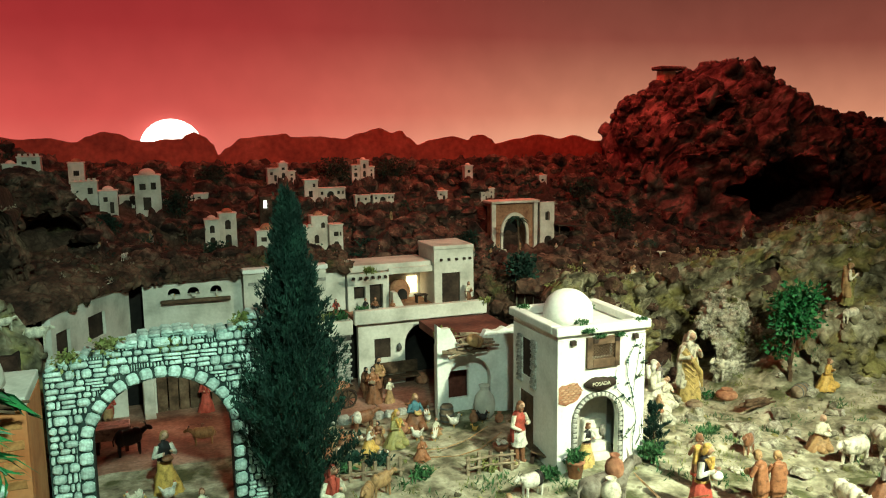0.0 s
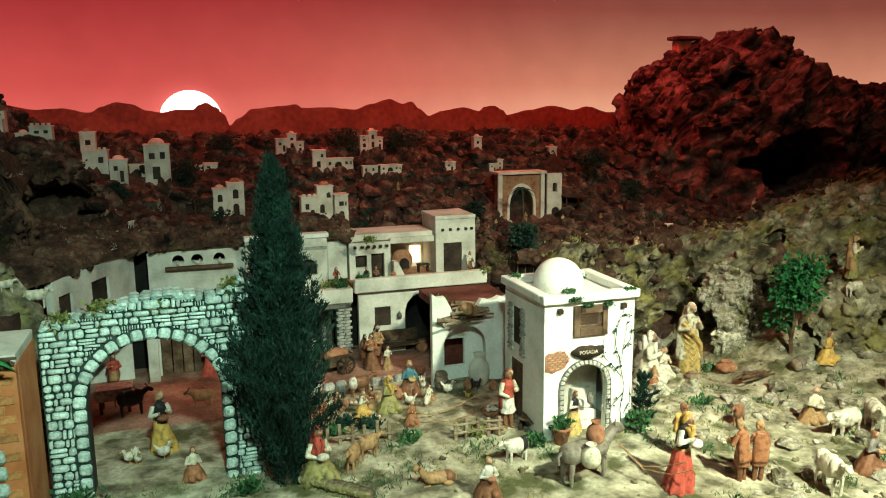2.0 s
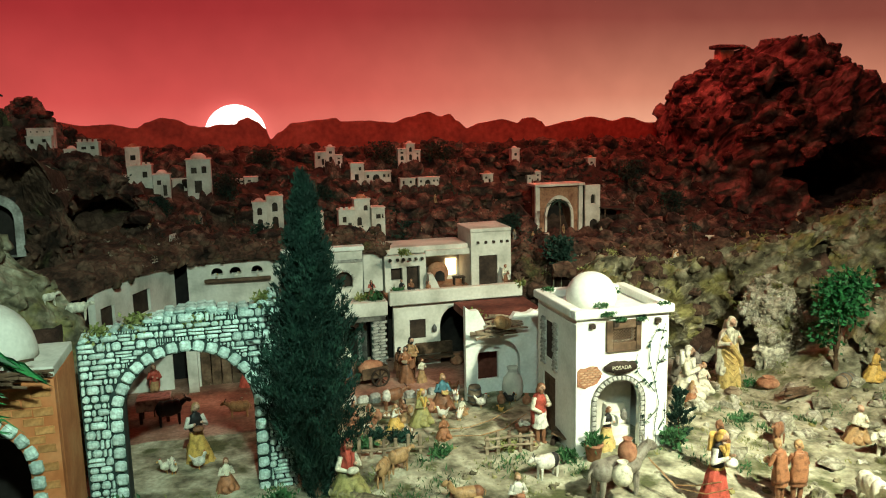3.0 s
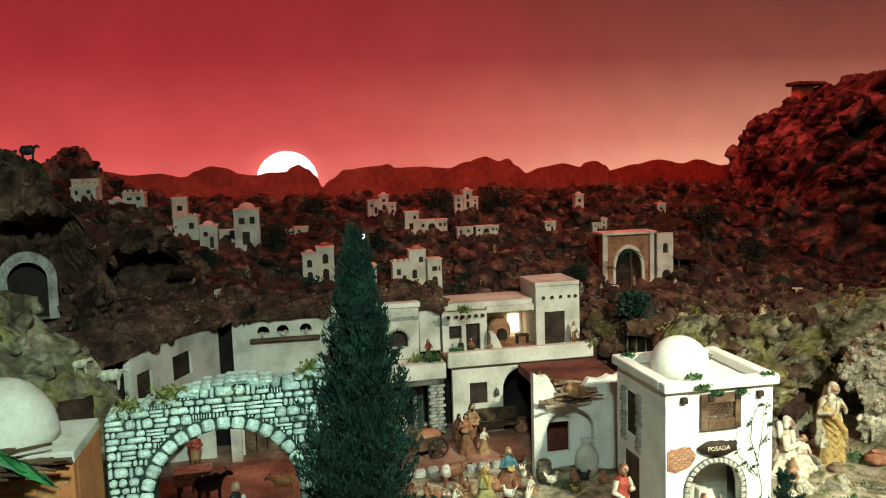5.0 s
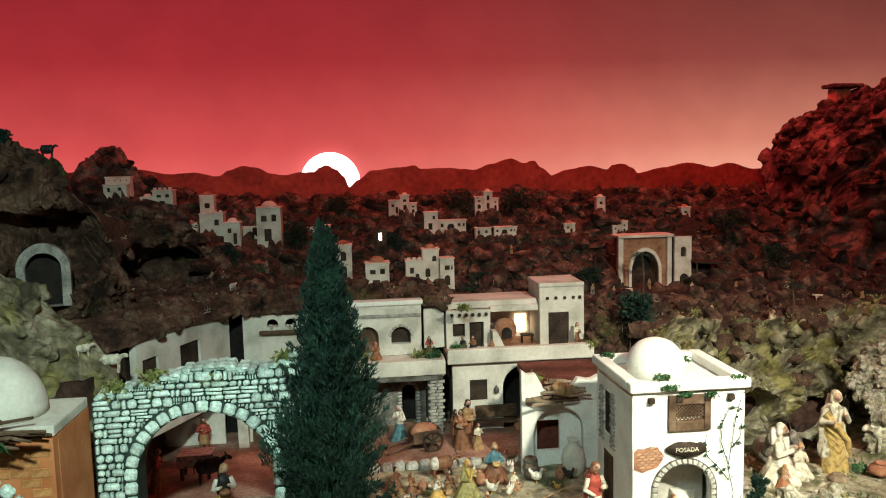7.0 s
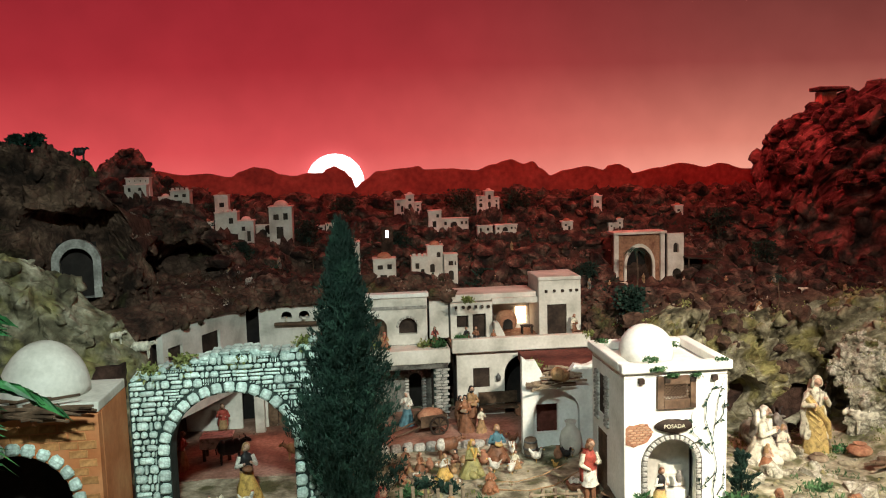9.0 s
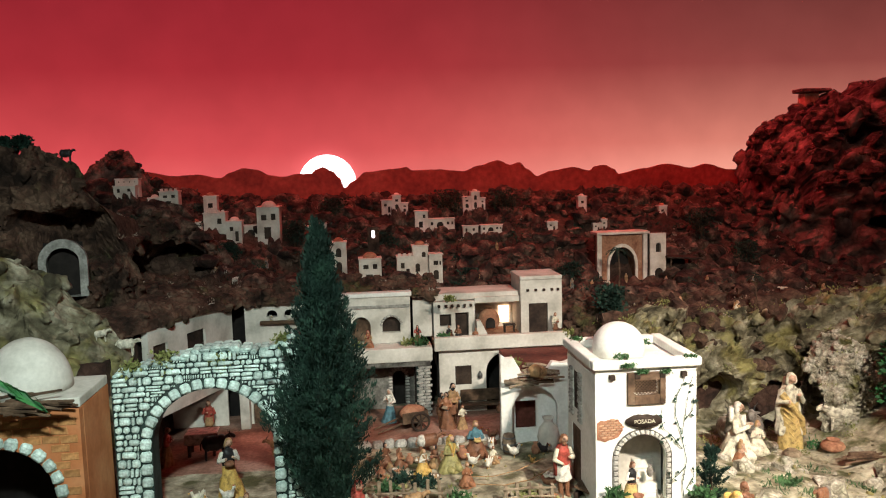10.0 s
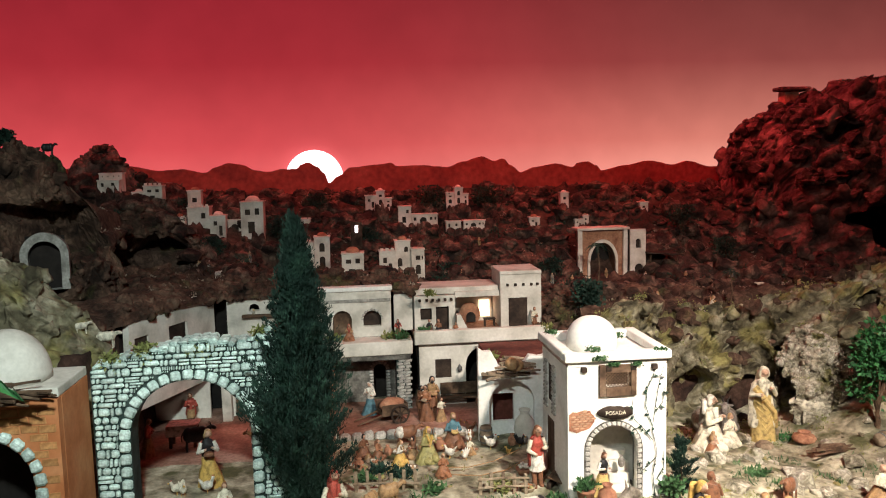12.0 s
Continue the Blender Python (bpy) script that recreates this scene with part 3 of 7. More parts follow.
def pebble_mesh(sx, sy, sz, material, rng):
    """One rough block, rounded at the edges."""
    bm = bmesh.new()
    add_box(bm, -sx / 2, sx / 2, -sy / 2, sy / 2, -sz / 2, sz / 2)
    bmesh.ops.bevel(bm, geom=list(bm.edges), offset=min(sx, sy, sz) * 0.3, segments=1, affect="EDGES")
    for v in bm.verts:
        v.co += Vector((rng.uniform(-1, 1) * sx, rng.uniform(-1, 1) * sy, rng.uniform(-1, 1) * sz)) * 0.06
    data = bpy.data.meshes.new("stone")
    bmesh.ops.recalc_face_normals(bm, faces=bm.faces)
    bm.to_mesh(data)
    bm.free()
    data.materials.append(material)
    return data


def inn():
    x0, x1, y0, y1, zb, zt = 1.246, 1.592, 2.235, 2.575, 0.43, 0.903
    t = empty("inn", 1.42, 2.44, zb, 0, "whitewashed two-storey inn with a dome and an arched doorway", "house")

    def at(bm):
        bmesh.ops.translate(bm, vec=(-1.42, -2.44, -zb), verts=bm.verts)
        return bm
    door = arch_shape(1.405, zb, 0.165, 0.265)
    window = rect_shape(1.376, 1.462, 0.832, 0.880)
    bm = panel(rect_shape(x0, x1, zb, zt), [door, window], y0, 0.025)
    wobble(bm, 0.003, 9)
    part("front_wall", at(bm), M["plaster"], t)
    side = panel(rect_shape(y0 + 0.025, y1, zb, zt), [rect_shape(2.41, 2.52, zb, 0.66), rect_shape(2.42, 2.50, 0.72, 0.86)], 0, 0.025)
    for v in side.verts:
        v.co = Vector((x0 + v.co.y, v.co.x, v.co.z))
    part("side_wall", at(side), M["plaster"], t)
    part("side_wall", at(box(x1 - 0.025, x1, y0 + 0.025, y1, zb, zt, 0.002)), M["plaster"], t)
    part("back_wall", at(box(x0 + 0.025, x1 - 0.025, y1 - 0.025, y1, zb, zt, 0.002)), M["plaster"], t)
    part("roof", at(box(x0, x1, y0, y1, zt + 0.001, zt + 0.02, 0.002)), M["plaster"], t)
    rim = bmesh.new()
    for b in ((x0 - 0.015, x1 + 0.012, y0 - 0.02, y0 + 0.02), (x0 - 0.015, x0 + 0.025, y0 + 0.021, y1 + 0.01), (x1 - 0.028, x1 + 0.012, y0 + 0.021, y1 + 0.01), (x0 + 0.026, x1 - 0.029, y1 - 0.03, y1 + 0.01)):
        add_box(rim, *b, zt + 0.021, zt + 0.052, 0.006)
    part("parapet", at(wobble(rim, 0.004, 8)), M["plaster"], t)
    dome = bmesh.new()
    lathe(dome, [(0.088, 0.0), (0.09, 0.03)] + [(0.09 * math.cos(a), 0.03 + 0.088 * math.sin(a)) for a in [i * math.pi / 22 for i in range(1, 11)]], 28, (1.385, 2.415, zt + 0.021))
    part("dome", at(wobble(dome, 0.004, 7)), M["plaster"], t)
    # doorway: inner steps and a back of plaster
    inner = bmesh.new()
    add_box(inner, 1.30, 1.52, 2.36, 2.38, zb, 0.74)
    part("inner_wall", at(inner), M["old_plaster"], t)
    steps = bmesh.new()
    for i in range(4):
        add_box(steps, 1.41, 1.485, 2.27 + 0.022 * i, 2.36, zb + 0.035 * i, zb + 0.035 * (i + 1) - 0.001, 0.003)
    part("staircase", at(steps), M["old_plaster"], t)
    stone_ring(t, 1.405 - 1.42, 0, 0.165, 0.265, y0 - 2.44 - 0.001, 17, 0.010, 0.017, M["grey_stone"])
    rim_bm = panel(arch_shape(1.405, zb, 0.206, 0.2855), [arch_shape(1.405, zb + 0.0005, 0.1655, 0.2655)], y0 - 0.0025, 0.0045)
    part("arch_bed", at(rim_bm), M["shade_joint_stone"], t, "dark joint bed round the doorway")
    # lattice window in a wooden box
    frame_bm = bmesh.new()
    for b in ((1.353, 1.3755, 0.80, 0.908), (1.4625, 1.482, 0.80, 0.908), (1.376, 1.462, 0.80, 0.8315), (1.376, 1.462, 0.8805, 0.908)):
        add_box(frame_bm, b[0], b[1], y0 - 0.012, y0 + 0.01, b[2], b[3], 0.002)
    win = part("lattice_window", at(frame_bm), M["wood"], t, "brown wooden lattice window box")
    bars = bmesh.new()
    for i in range(-4, 12):
        for lean in (-1, 1):
            a, b = 1.376 + 0.0115 * i, 1.376 + 0.0115 * i + 0.05
            lo, hi = max(a, 1.376), min(b, 1.462)
            if hi - lo > 0.008:
                za, zc = 0.832 + 0.048 * (lo - a) / 0.05, 0.832 + 0.048 * (hi - a) / 0.05
                if lean < 0:
                    za, zc = 1.712 - za, 1.712 - zc
                cylinder(bars, (lo, y0 - 0.004 - 0.0015 * lean, za), (hi, y0 - 0.004 - 0.0015 * lean, zc), 0.0016, seg=5)
    part("lattice", at(bars), M["wood"], win)
    part("backing", at(box(1.37, 1.468, y0 + 0.026, y0 + 0.03, 0.825, 0.885, 0)), M["dark_wood"], win)
    # beam ends under the parapet
    for x in (1.30, 1.385, 1.47, 1.545):
        part("beam_end", at(box(x - 0.01, x + 0.01, y0 - 0.016, y0 + 0.0, 0.888, 0.905, 0.003)), M["dark_wood"], t)
    # sign board with raised letters
    board = bmesh.new()
    lathe(board, [(0.064, -0.006), (0.066, 0.0), (0.062, 0.006)], 24)
    for v in board.verts:
        v.co = Vector((v.co.x, v.co.z, v.co.y * 0.33))
    bmesh.ops.translate(board, vec=(1.408, y0 - 0.007, 0.744), verts=board.verts)
    sign = part("sign_board", at(wobble(board, 0.007, 45)), M["dark_wood"], t, "dark uneven wooden board lettered POSADA")
    text = bpy.data.curves.new("lettering", "FONT")
    text.body, text.size, text.extrude, text.align_x, text.align_y = "POSADA", 0.0185, 0.001, "CENTER", "CENTER"
    text.materials.append(M["cream"])
    letters = new("lettering", text)
    letters.parent = sign
    letters.matrix_local = pose(1.408 - 1.42, y0 - 0.0155 - 2.44, 0.744 - zb, 90, 0, 0)
    # bare bricks where the plaster fell off
    rng = random.Random(4)
    edge = [(1.284 + max(-0.034, (0.056 + rng.uniform(-0.006, 0.004)) * math.cos(a)), 0.718 + (0.038 + rng.uniform(-0.006, 0.003)) * math.sin(a) + 0.008 * math.cos(a)) for a in [2 * math.pi * i / 22 for i in range(22)]]
    part("bare_patch", at(panel(edge, (), y0 - 0.0035, 0.003)), M["clay"], t, "bare orange-brown patch where plaster fell off")
    brick = [pebble_mesh(0.019, 0.008, 0.0075, M["old_brick"], rng) for _ in range(3)]
    for j in range(9):
        for i in range(-3, 4):
            x, z = 0.0195 * i + (0.0097 if j % 2 else 0), 0.0082 * (j - 4)
            if ((x - 0.35 * z) / 0.05) ** 2 + (z / (0.034 if x > 0 else 0.026)) ** 2 < 1.0 and x > -0.028:
                ob = new("brick", brick[j % 3])
                ob.parent = t
                ob.matrix_local = pose(1.284 + x - 1.42, y0 - 2.44 - 0.001, 0.718 + z - zb)
    # side door and the quoin stones of the side window
    part("side_door", at(box(x0 + 0.003, x0 + 0.008, 2.411, 2.519, zb, 0.659, 0.001)), M["wood"], t)
    part("window_back", at(box(x0 + 0.003, x0 + 0.006, 2.421, 2.499, 0.721, 0.859, 0)), M["dark_wood"], t)
    q = [pebble_mesh(0.012, rng.uniform(0.025, 0.04), 0.013, M["grey_stone"], rng) for _ in range(5)]
    for j in range(13):
        for y in (2.405, 2.515):
            ob = new("quoin_stone", q[(j + (y > 2.45)) % 5])
            ob.parent = t
            ob.matrix_local = pose(x0 - 0.003 - 1.42, y + 0.004 * (j % 2) - 2.44, 0.695 + 0.0138 * j - zb)
    return t


inn()


# ---------------------------------------------------------------- the stone arch
def stone_arch():
    x0, x1, y0, zb, thick = -0.305, 0.315, 2.325, 0.42, 0.09
    t = empty("stone_arch", 0.0, 2.36, zb, 0, "broad arched wall of whitewashed stones with dark joints", "arch wall")
    crest = ragged([(x0, 0.955), (-0.2, 0.99), (-0.12, 1.0), (-0.02, 1.035), (0.06, 1.03), (0.12, 1.02), (0.2, 1.03), (0.26, 1.06), (x1, 1.062)], 0.022, 0.006, 3)
    cx, w, h = 0.0, 0.385, 0.49
    head = list(reversed(arch_shape(cx, zb, w, h, 20)))
    head = [head[-1]] + head[:-1]
    outline = [(x0, zb)] + head + [(x1, zb)] + list(reversed(crest))
    bm = panel(outline, (), y0, thick)
    bmesh.ops.translate(bm, vec=(0, -2.36, -zb), verts=bm.verts)
    part("masonry", bm, M["mortar"], t)
    stone_ring(t, cx, 0, w, h, y0 - 2.36 - 0.002, 17, 0.022, 0.036, M["stone"], True, "arch_stone", 7)
    rng = random.Random(12)
    spring = zb + h - w / 2
    z, n = zb + 0.012, 0
    def fits(lo, hi, mz, hh):
        for px in (lo, hi):
            for pz in (mz - hh / 2, mz + hh / 2):
                d = math.hypot(px - cx, pz - spring) if pz > spring else abs(px - cx)
                if d < w / 2 + 0.034:
                    return False
        return mz + hh * 0.35 < interp((lo + hi) / 2, crest)

    def lay(lo, hi, mz, hh, depth=0):
        if fits(lo, hi, mz, hh):
            ob = new("stone", pebble_mesh((hi - lo) - 0.0045, 0.02, hh - 0.0042, M["stone"], rng))
            ob.parent = t
            ob.matrix_local = pose((lo + hi) / 2, y0 - 2.36 - 0.001, mz - zb, 0, rng.uniform(-3, 3), 0)
        elif depth < 2 and hi - lo > 0.012:
            mid = (lo + hi) / 2
            lay(lo, mid, mz, hh, depth + 1)
            lay(mid, hi, mz, hh, depth + 1)
        elif depth < 3 and hh > 0.014:
            lay(lo, hi, mz - hh / 4, hh / 2, depth + 1)
            lay(lo, hi, mz + hh / 4, hh / 2, depth + 1)
    while z < 1.09:
        hgt = rng.choice((0.018, 0.022, 0.026, 0.03))
        x = x0 + 0.003
        while x < x1 - 0.012:
            end = min(x + rng.choice((0.014, 0.024, 0.03, 0.038, 0.05)), x1)
            mz = z + hgt / 2
            kind = rng.random()
            if kind < 0.3 and end - x > 0.03:
                lay(x, end, mz - hgt / 4, hgt / 2)
                lay(x, end, mz + hgt / 4, hgt / 2)
            else:
                lay(x, end, mz, hgt)
            x = end
        z += hgt
    for s in range(20):
        ob = new("stone", pebble_mesh(rng.uniform(0.022, 0.036), 0.098, rng.uniform(0.014, 0.024), M["stone"], rng))
        ob.parent = t
        xx = x0 + 0.018 + 0.0308 * s + rng.uniform(-0.004, 0.004)
        ob.matrix_local = pose(xx, 0.008, interp(xx, crest) - zb + 0.002, 0, rng.uniform(-8, 8), rng.uniform(-5, 5))
    return t


stone_arch()


# ---------------------------------------------------------------- domed brick house
def brick_house():
    x0, x1, y0, y1, zb, zt = -0.80, -0.312, 2.06, 2.32, 0.41, 0.945
    t = empty("brick_house", -0.55, 2.2, zb, 0, "orange brick house with a white dome and an arched opening", "house")

    def at(bm):
        bmesh.ops.translate(bm, vec=(0.55, -2.2, -zb), verts=bm.verts)
        return bm
    cx, w, h = -0.54, 0.30, 0.43
    part("front_wall", at(panel(rect_shape(x0, x1, zb, zt), [arch_shape(cx, zb, w, h)], y0 - 0.0005, 0.03)), M["orange_plaster"], t)
    part("side_wall", at(wobble(box(x1 - 0.03, x1, y0 + 0.035, y1, zb, zt, 0.0), 0.001, 5)), M["orange_plaster"], t)
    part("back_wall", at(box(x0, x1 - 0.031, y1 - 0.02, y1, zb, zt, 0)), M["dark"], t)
    part("roof", at(box(x0, x1, y0 + 0.01, y1, zt + 0.001, zt + 0.03, 0.004)), M["old_plaster"], t, "pale plaster roof edge")
    dome = bmesh.new()
    lathe(dome, [(0.122, 0.0)] + [(0.122 * math.cos(a), 0.155 * math.sin(a)) for a in [i * math.pi / 24 for i in range(1, 12)]], 32, (-0.495, 2.19, zt + 0.031))
    part("dome", at(wobble(dome, 0.004, 7)), M["old_plaster"], t, "pale plaster dome")
    stone_ring(t, cx + 0.55, 0, w, h, y0 - 2.2 - 0.004, 13, 0.022, 0.036, M["stone"], True, "arch_stone", 9)
    rng = random.Random(5)
    kinds = [pebble_mesh(0.0485, 0.008, 0.0242, M["brick"], rng) for _ in range(6)]
    for j in range(20):
        for i in range(11):
            x = x0 + 0.03 + 0.05 * i + (0.025 if j % 2 else 0)
            z = zb + 0.015 + 0.0255 * j
            d = math.hypot(x - cx, z - (zb + h - w / 2)) if z > zb + h - w / 2 else abs(x - cx)
            if d > w / 2 + 0.04 and x < x1 - 0.02 and z < zt - 0.01:
                ob = new("brick", kinds[(i * 3 + j) % 6])
                ob.parent = t
                ob.matrix_local = pose(x + 0.55, y0 - 2.2 + 0.002, z - zb)
    return t


brick_house()


# ---------------------------------------------------------------- terrace houses in the middle
def terrace_house():
    zb = 0.40
    t = empty("terrace_house", 1.13, 3.45, zb, 0, "white house of two floors with a terrace and flat roofs", "house")

    def at(bm):
        bmesh.ops.translate(bm, vec=(-1.13, -3.45, -zb), verts=bm.verts)
        return bm
    part("lower_wall", at(panel(rect_shape(0.845, 1.46, zb, 0.75), [arch_shape(1.155, zb + 0.02, 0.18, 0.305), rect_shape(0.919, 0.996, 0.581, 0.672)], 3.347, 0.03)), M["old_plaster"], t)
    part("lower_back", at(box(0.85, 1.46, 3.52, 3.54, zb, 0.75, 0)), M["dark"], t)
    part("shutter", at(box(0.917, 0.998, 3.352, 3.362, 0.579, 0.674, 0.002)), M["dark_wood"], t, "dark wooden shutter")
    part("terrace_floor", at(box(0.83, 1.46, 3.345, 3.72, 0.751, 0.775, 0)), M["clay"], t)
    part("parapet", at(wobble(box(0.822, 1.462, 3.31, 3.345, 0.752, 0.816, 0.005), 0.003, 6)), M["old_plaster"], t)
    part("upper_wall", at(wobble(panel(rect_shape(0.84, 1.04, 0.776, 0.95), [rect_shape(0.868, 0.925, 0.83, 0.89), rect_shape(0.945, 1.01, 0.778, 0.895)], 3.5, 0.022), 0.002, 8)), M["old_plaster"], t)
    part("upper_side", at(box(0.84, 0.862, 3.523, 3.72, 0.776, 0.95, 0.001)), M["old_plaster"], t)
    part("upper_roof", at(wobble(box(0.835, 1.262, 3.525, 3.74, 0.951, 0.985, 0.004), 0.003, 7)), M["old_plaster"], t)
    part("lintel", at(box(1.041, 1.262, 3.505, 3.524, 0.935, 0.965, 0.003)), M["old_plaster"], t)
    part("room_back", at(box(0.863, 1.262, 3.70, 3.72, 0.776, 0.95, 0)), M["old_plaster"], t)
    part("stairs", at(panel([(1.04, 0.776), (1.10, 0.776), (1.06, 0.86), (1.04, 0.86)], (), 3.44, 0.05)), M["old_plaster"], t)
    part("tower", at(wobble(panel(rect_shape(1.265, 1.47, 0.776, 1.04), [rect_shape(1.305, 1.40, 0.778, 0.925)], 3.49, 0.025), 0.002, 8)), M["old_plaster"], t)
    part("tower_side", at(box(1.265, 1.285, 3.516, 3.72, 0.776, 1.04, 0.001)), M["old_plaster"], t)
    part("tower_side", at(box(1.45, 1.47, 3.516, 3.72, 0.776, 1.04, 0.001)), M["old_plaster"], t)
    part("tower_roof", at(wobble(box(1.262, 1.473, 3.488, 3.725, 1.041, 1.06, 0.004), 0.003, 8)), M["old_plaster"], t)
    for b in ((0.866, 0.927, 0.828, 0.892), (0.943, 1.012, 0.777, 0.897)):
        part("window_back", at(box(b[0], b[1], 3.526, 3.53, b[2], b[3], 0)), M["dark_wood"], t)
    part("tower_door", at(box(1.303, 1.402, 3.50, 3.51, 0.777, 0.927, 0.001)), M["dark_wood"], t)
    part("lit_window", at(box(1.19, 1.245, 3.69, 3.698, 0.80, 0.885, 0.001)), M["window_light"], t, "small window glowing warm yellow")
    for x in (0.865, 0.9, 0.93, 0.96, 0.99, 1.02, 1.30, 1.34, 1.38, 1.42, 1.45):
        z = 0.925 if x < 1.1 else 0.985
        part("beam_end", at(box(x - 0.006, x + 0.006, 3.478, 3.499, z, z + 0.012, 0.002)), M["dark_wood"], t)
    lantern = bmesh.new()
    lathe(lantern, [(0.004, 0), (0.011, 0.004), (0.012, 0.02), (0.006, 0.03), (0.003, 0.036)], 10, (1.034, 3.334, 0.61))
    part("wall_lantern", at(lantern), M["metal"], t, "small dark wall lantern")
    return t


terrace_house()


def stable_house():
    """The low roof terrace beside it, on a brick pillar, with a white wall behind."""
    zb = 0.40
    t = empty("stable_house", 0.6, 3.4, zb, 0, "flat-roofed stable on a stone pillar, white wall above", "house")

    def at(bm):
        bmesh.ops.translate(bm, vec=(-0.6, -3.4, -zb), verts=bm.verts)
        return bm
    part("roof_slab", at(wobble(box(0.35, 0.812, 3.30, 3.42, 0.715, 0.78, 0.004), 0.003, 6)), M["old_plaster"], t)
    part("pillar", at(box(0.735, 0.80, 3.32, 3.36, zb, 0.714, 0.002)), M["mortar"], t)
    rng = random.Random(8)
    st = [pebble_mesh(rng.uniform(0.026, 0.034), 0.008, 0.0125, M["grey_stone"], rng) for _ in range(6)]
    for j in range(22):
        for i in range(2):
            ob = new("pillar_stone", st[(i * 2 + j) % 6])
            ob.parent = t
            ob.matrix_local = pose(0.752 + 0.032 * i + (0.006 if j % 2 else -0.002) - 0.6, 3.318 - 3.4, 0.012 + 0.0142 * j)
    # inner wall coloured dark for the shade under the roof slab
    part("inner_wall", at(panel(rect_shape(0.35, 0.735, zb, 0.714), [arch_shape(0.66, zb, 0.06, 0.235)], 3.46, 0.03)), M["shade_joint_stone"], t)
    stone_ring(t, 0.66 - 0.6, 0, 0.06, 0.235, 3.457 - 3.4, 9, 0.012, 0.02, M["grey_stone"], True, "arch_stone", 14)
    stone_ring(t, 0.632 - 0.6, 0.83 - zb, 0.085, 0.075, 3.418 - 3.4, 9, 0.008, 0.012, M["grey_stone"], False, "arch_stone", 15)
    part("frieze", at(wobble(box(0.38, 0.72, 3.414, 3.4195, 0.948, 0.963, 0.001), 0.001, 40)), M["grey_stone"], t)
    part("lintel", at(wobble(box(0.35, 0.80, 3.31, 3.34, 0.69, 0.7145, 0.003), 0.003, 25)), M["shade_joint_stone"], t)
    part("back_wall", at(box(0.3, 0.84, 3.6, 3.62, zb, 0.714, 0)), M["dark"], t)
    part("upper_wall", at(wobble(panel(rect_shape(0.36, 0.722, 0.781, 1.0), [arch_shape(0.632, 0.83, 0.085, 0.075), arch_shape(0.49, 0.79, 0.09, 0.12)], 3.42, 0.03), 0.002, 7)), M["old_plaster"], t)
    part("window_back", at(box(0.585, 0.68, 3.451, 3.455, 0.825, 0.91, 0)), M["dark_wood"], t)
    part("window_back", at(box(0.44, 0.54, 3.451, 3.455, 0.785, 0.915, 0)), M["wood"], t)
    part("coping", at(wobble(box(0.355, 0.73, 3.41, 3.47, 1.001, 1.022, 0.004), 0.002, 9)), M["plaster"], t)
    part("return_wall", at(box(0.74, 0.832, 3.52, 3.55, 0.781, 0.98, 0.003)), M["old_plaster"], t)
    return t


stable_house()


def annexe():
    """Lean-to between the houses and the inn, with an open arch and a wood pile on top."""
    zb = 0.42
    t = empty("annexe", 1.16, 2.8, zb, 0, "low white annexe with an arched recess and a window", "house")

    def at(bm):
        bmesh.ops.translate(bm, vec=(-1.16, -2.8, -zb), verts=bm.verts)
        return bm
    crest = ragged([(1.045, 0.83), (1.10, 0.815), (1.13, 0.76), (1.2, 0.72), (1.235, 0.76), (1.26, 0.79), (1.42, 0.80)], 0.02, 0.006, 2)
    part("front_wall", at(panel([(1.045, zb), (1.42, zb)] + list(reversed(crest)), [arch_shape(1.185, zb + 0.01, 0.19, 0.26)], 2.86, 0.03)), M["plaster"], t)
    part("recess_wall", at(panel(rect_shape(1.06, 1.31, zb, 0.74), [rect_shape(1.115, 1.205, 0.50, 0.62)], 2.92, 0.02)), M["plaster"], t)
    part("inner_room", at(box(1.10, 1.3, 3.0, 3.02, zb, 0.71, 0)), M["roof_red"], t, "dark red inner room")
    part("roof", at(wobble(panel([(1.12, 0.715), (1.46, 0.715), (1.46, 0.75), (1.12, 0.75)], (), 2.96, 0.34), 0.006, 6)), M["roof_red"], t, "red-brown earth roof")
    return t


annexe()


def stable_room():
    t = empty("arch_stable", 0.0, 3.0, 0.42, 0, "dim stable room behind the stone arch, white post in front", "stable")

    def at(bm):
        bmesh.ops.translate(bm, vec=(0, -3.0, -0.42), verts=bm.verts)
        return bm
    part("back_wall", at(wobble(panel(rect_shape(-0.40, -0.02, 0.40, 0.68), [rect_shape(-0.135, -0.075, 0.41, 0.66)], 3.42, 0.02), 0.003, 9)), M["old_plaster"], t, "pale plaster back wall with a dark opening")
    for i in range(10):
        part("plank", at(wobble(box(-0.018 + 0.044 * i, 0.022 + 0.044 * i, 3.425, 3.44, 0.40, 0.68, 0.002), 0.002, 20, i)), M["wood"], t)
    # black sheet that stands in for the unlit depth of the stable
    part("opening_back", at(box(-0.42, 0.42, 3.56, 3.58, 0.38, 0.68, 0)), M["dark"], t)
    part("side_wall", at(box(-0.42, -0.402, 2.45, 3.6, 0.38, 0.68, 0)), M["shade_joint_stone"], t)
    part("side_wall", at(box(0.43, 0.45, 2.5, 3.6, 0.38, 0.68, 0)), M["clay"], t)
    part("roof", at(wobble(box(-0.42, 0.42, 3.33, 3.62, 0.681, 0.70, 0.002), 0.003, 5)), M["dark_wood"], t)
    part("post", at(wobble(box(-0.072, -0.028, 3.345, 3.385, 0.38, 0.680, 0.004), 0.002, 12)), M["old_plaster"], t, "white square post")
    return t


stable_room()


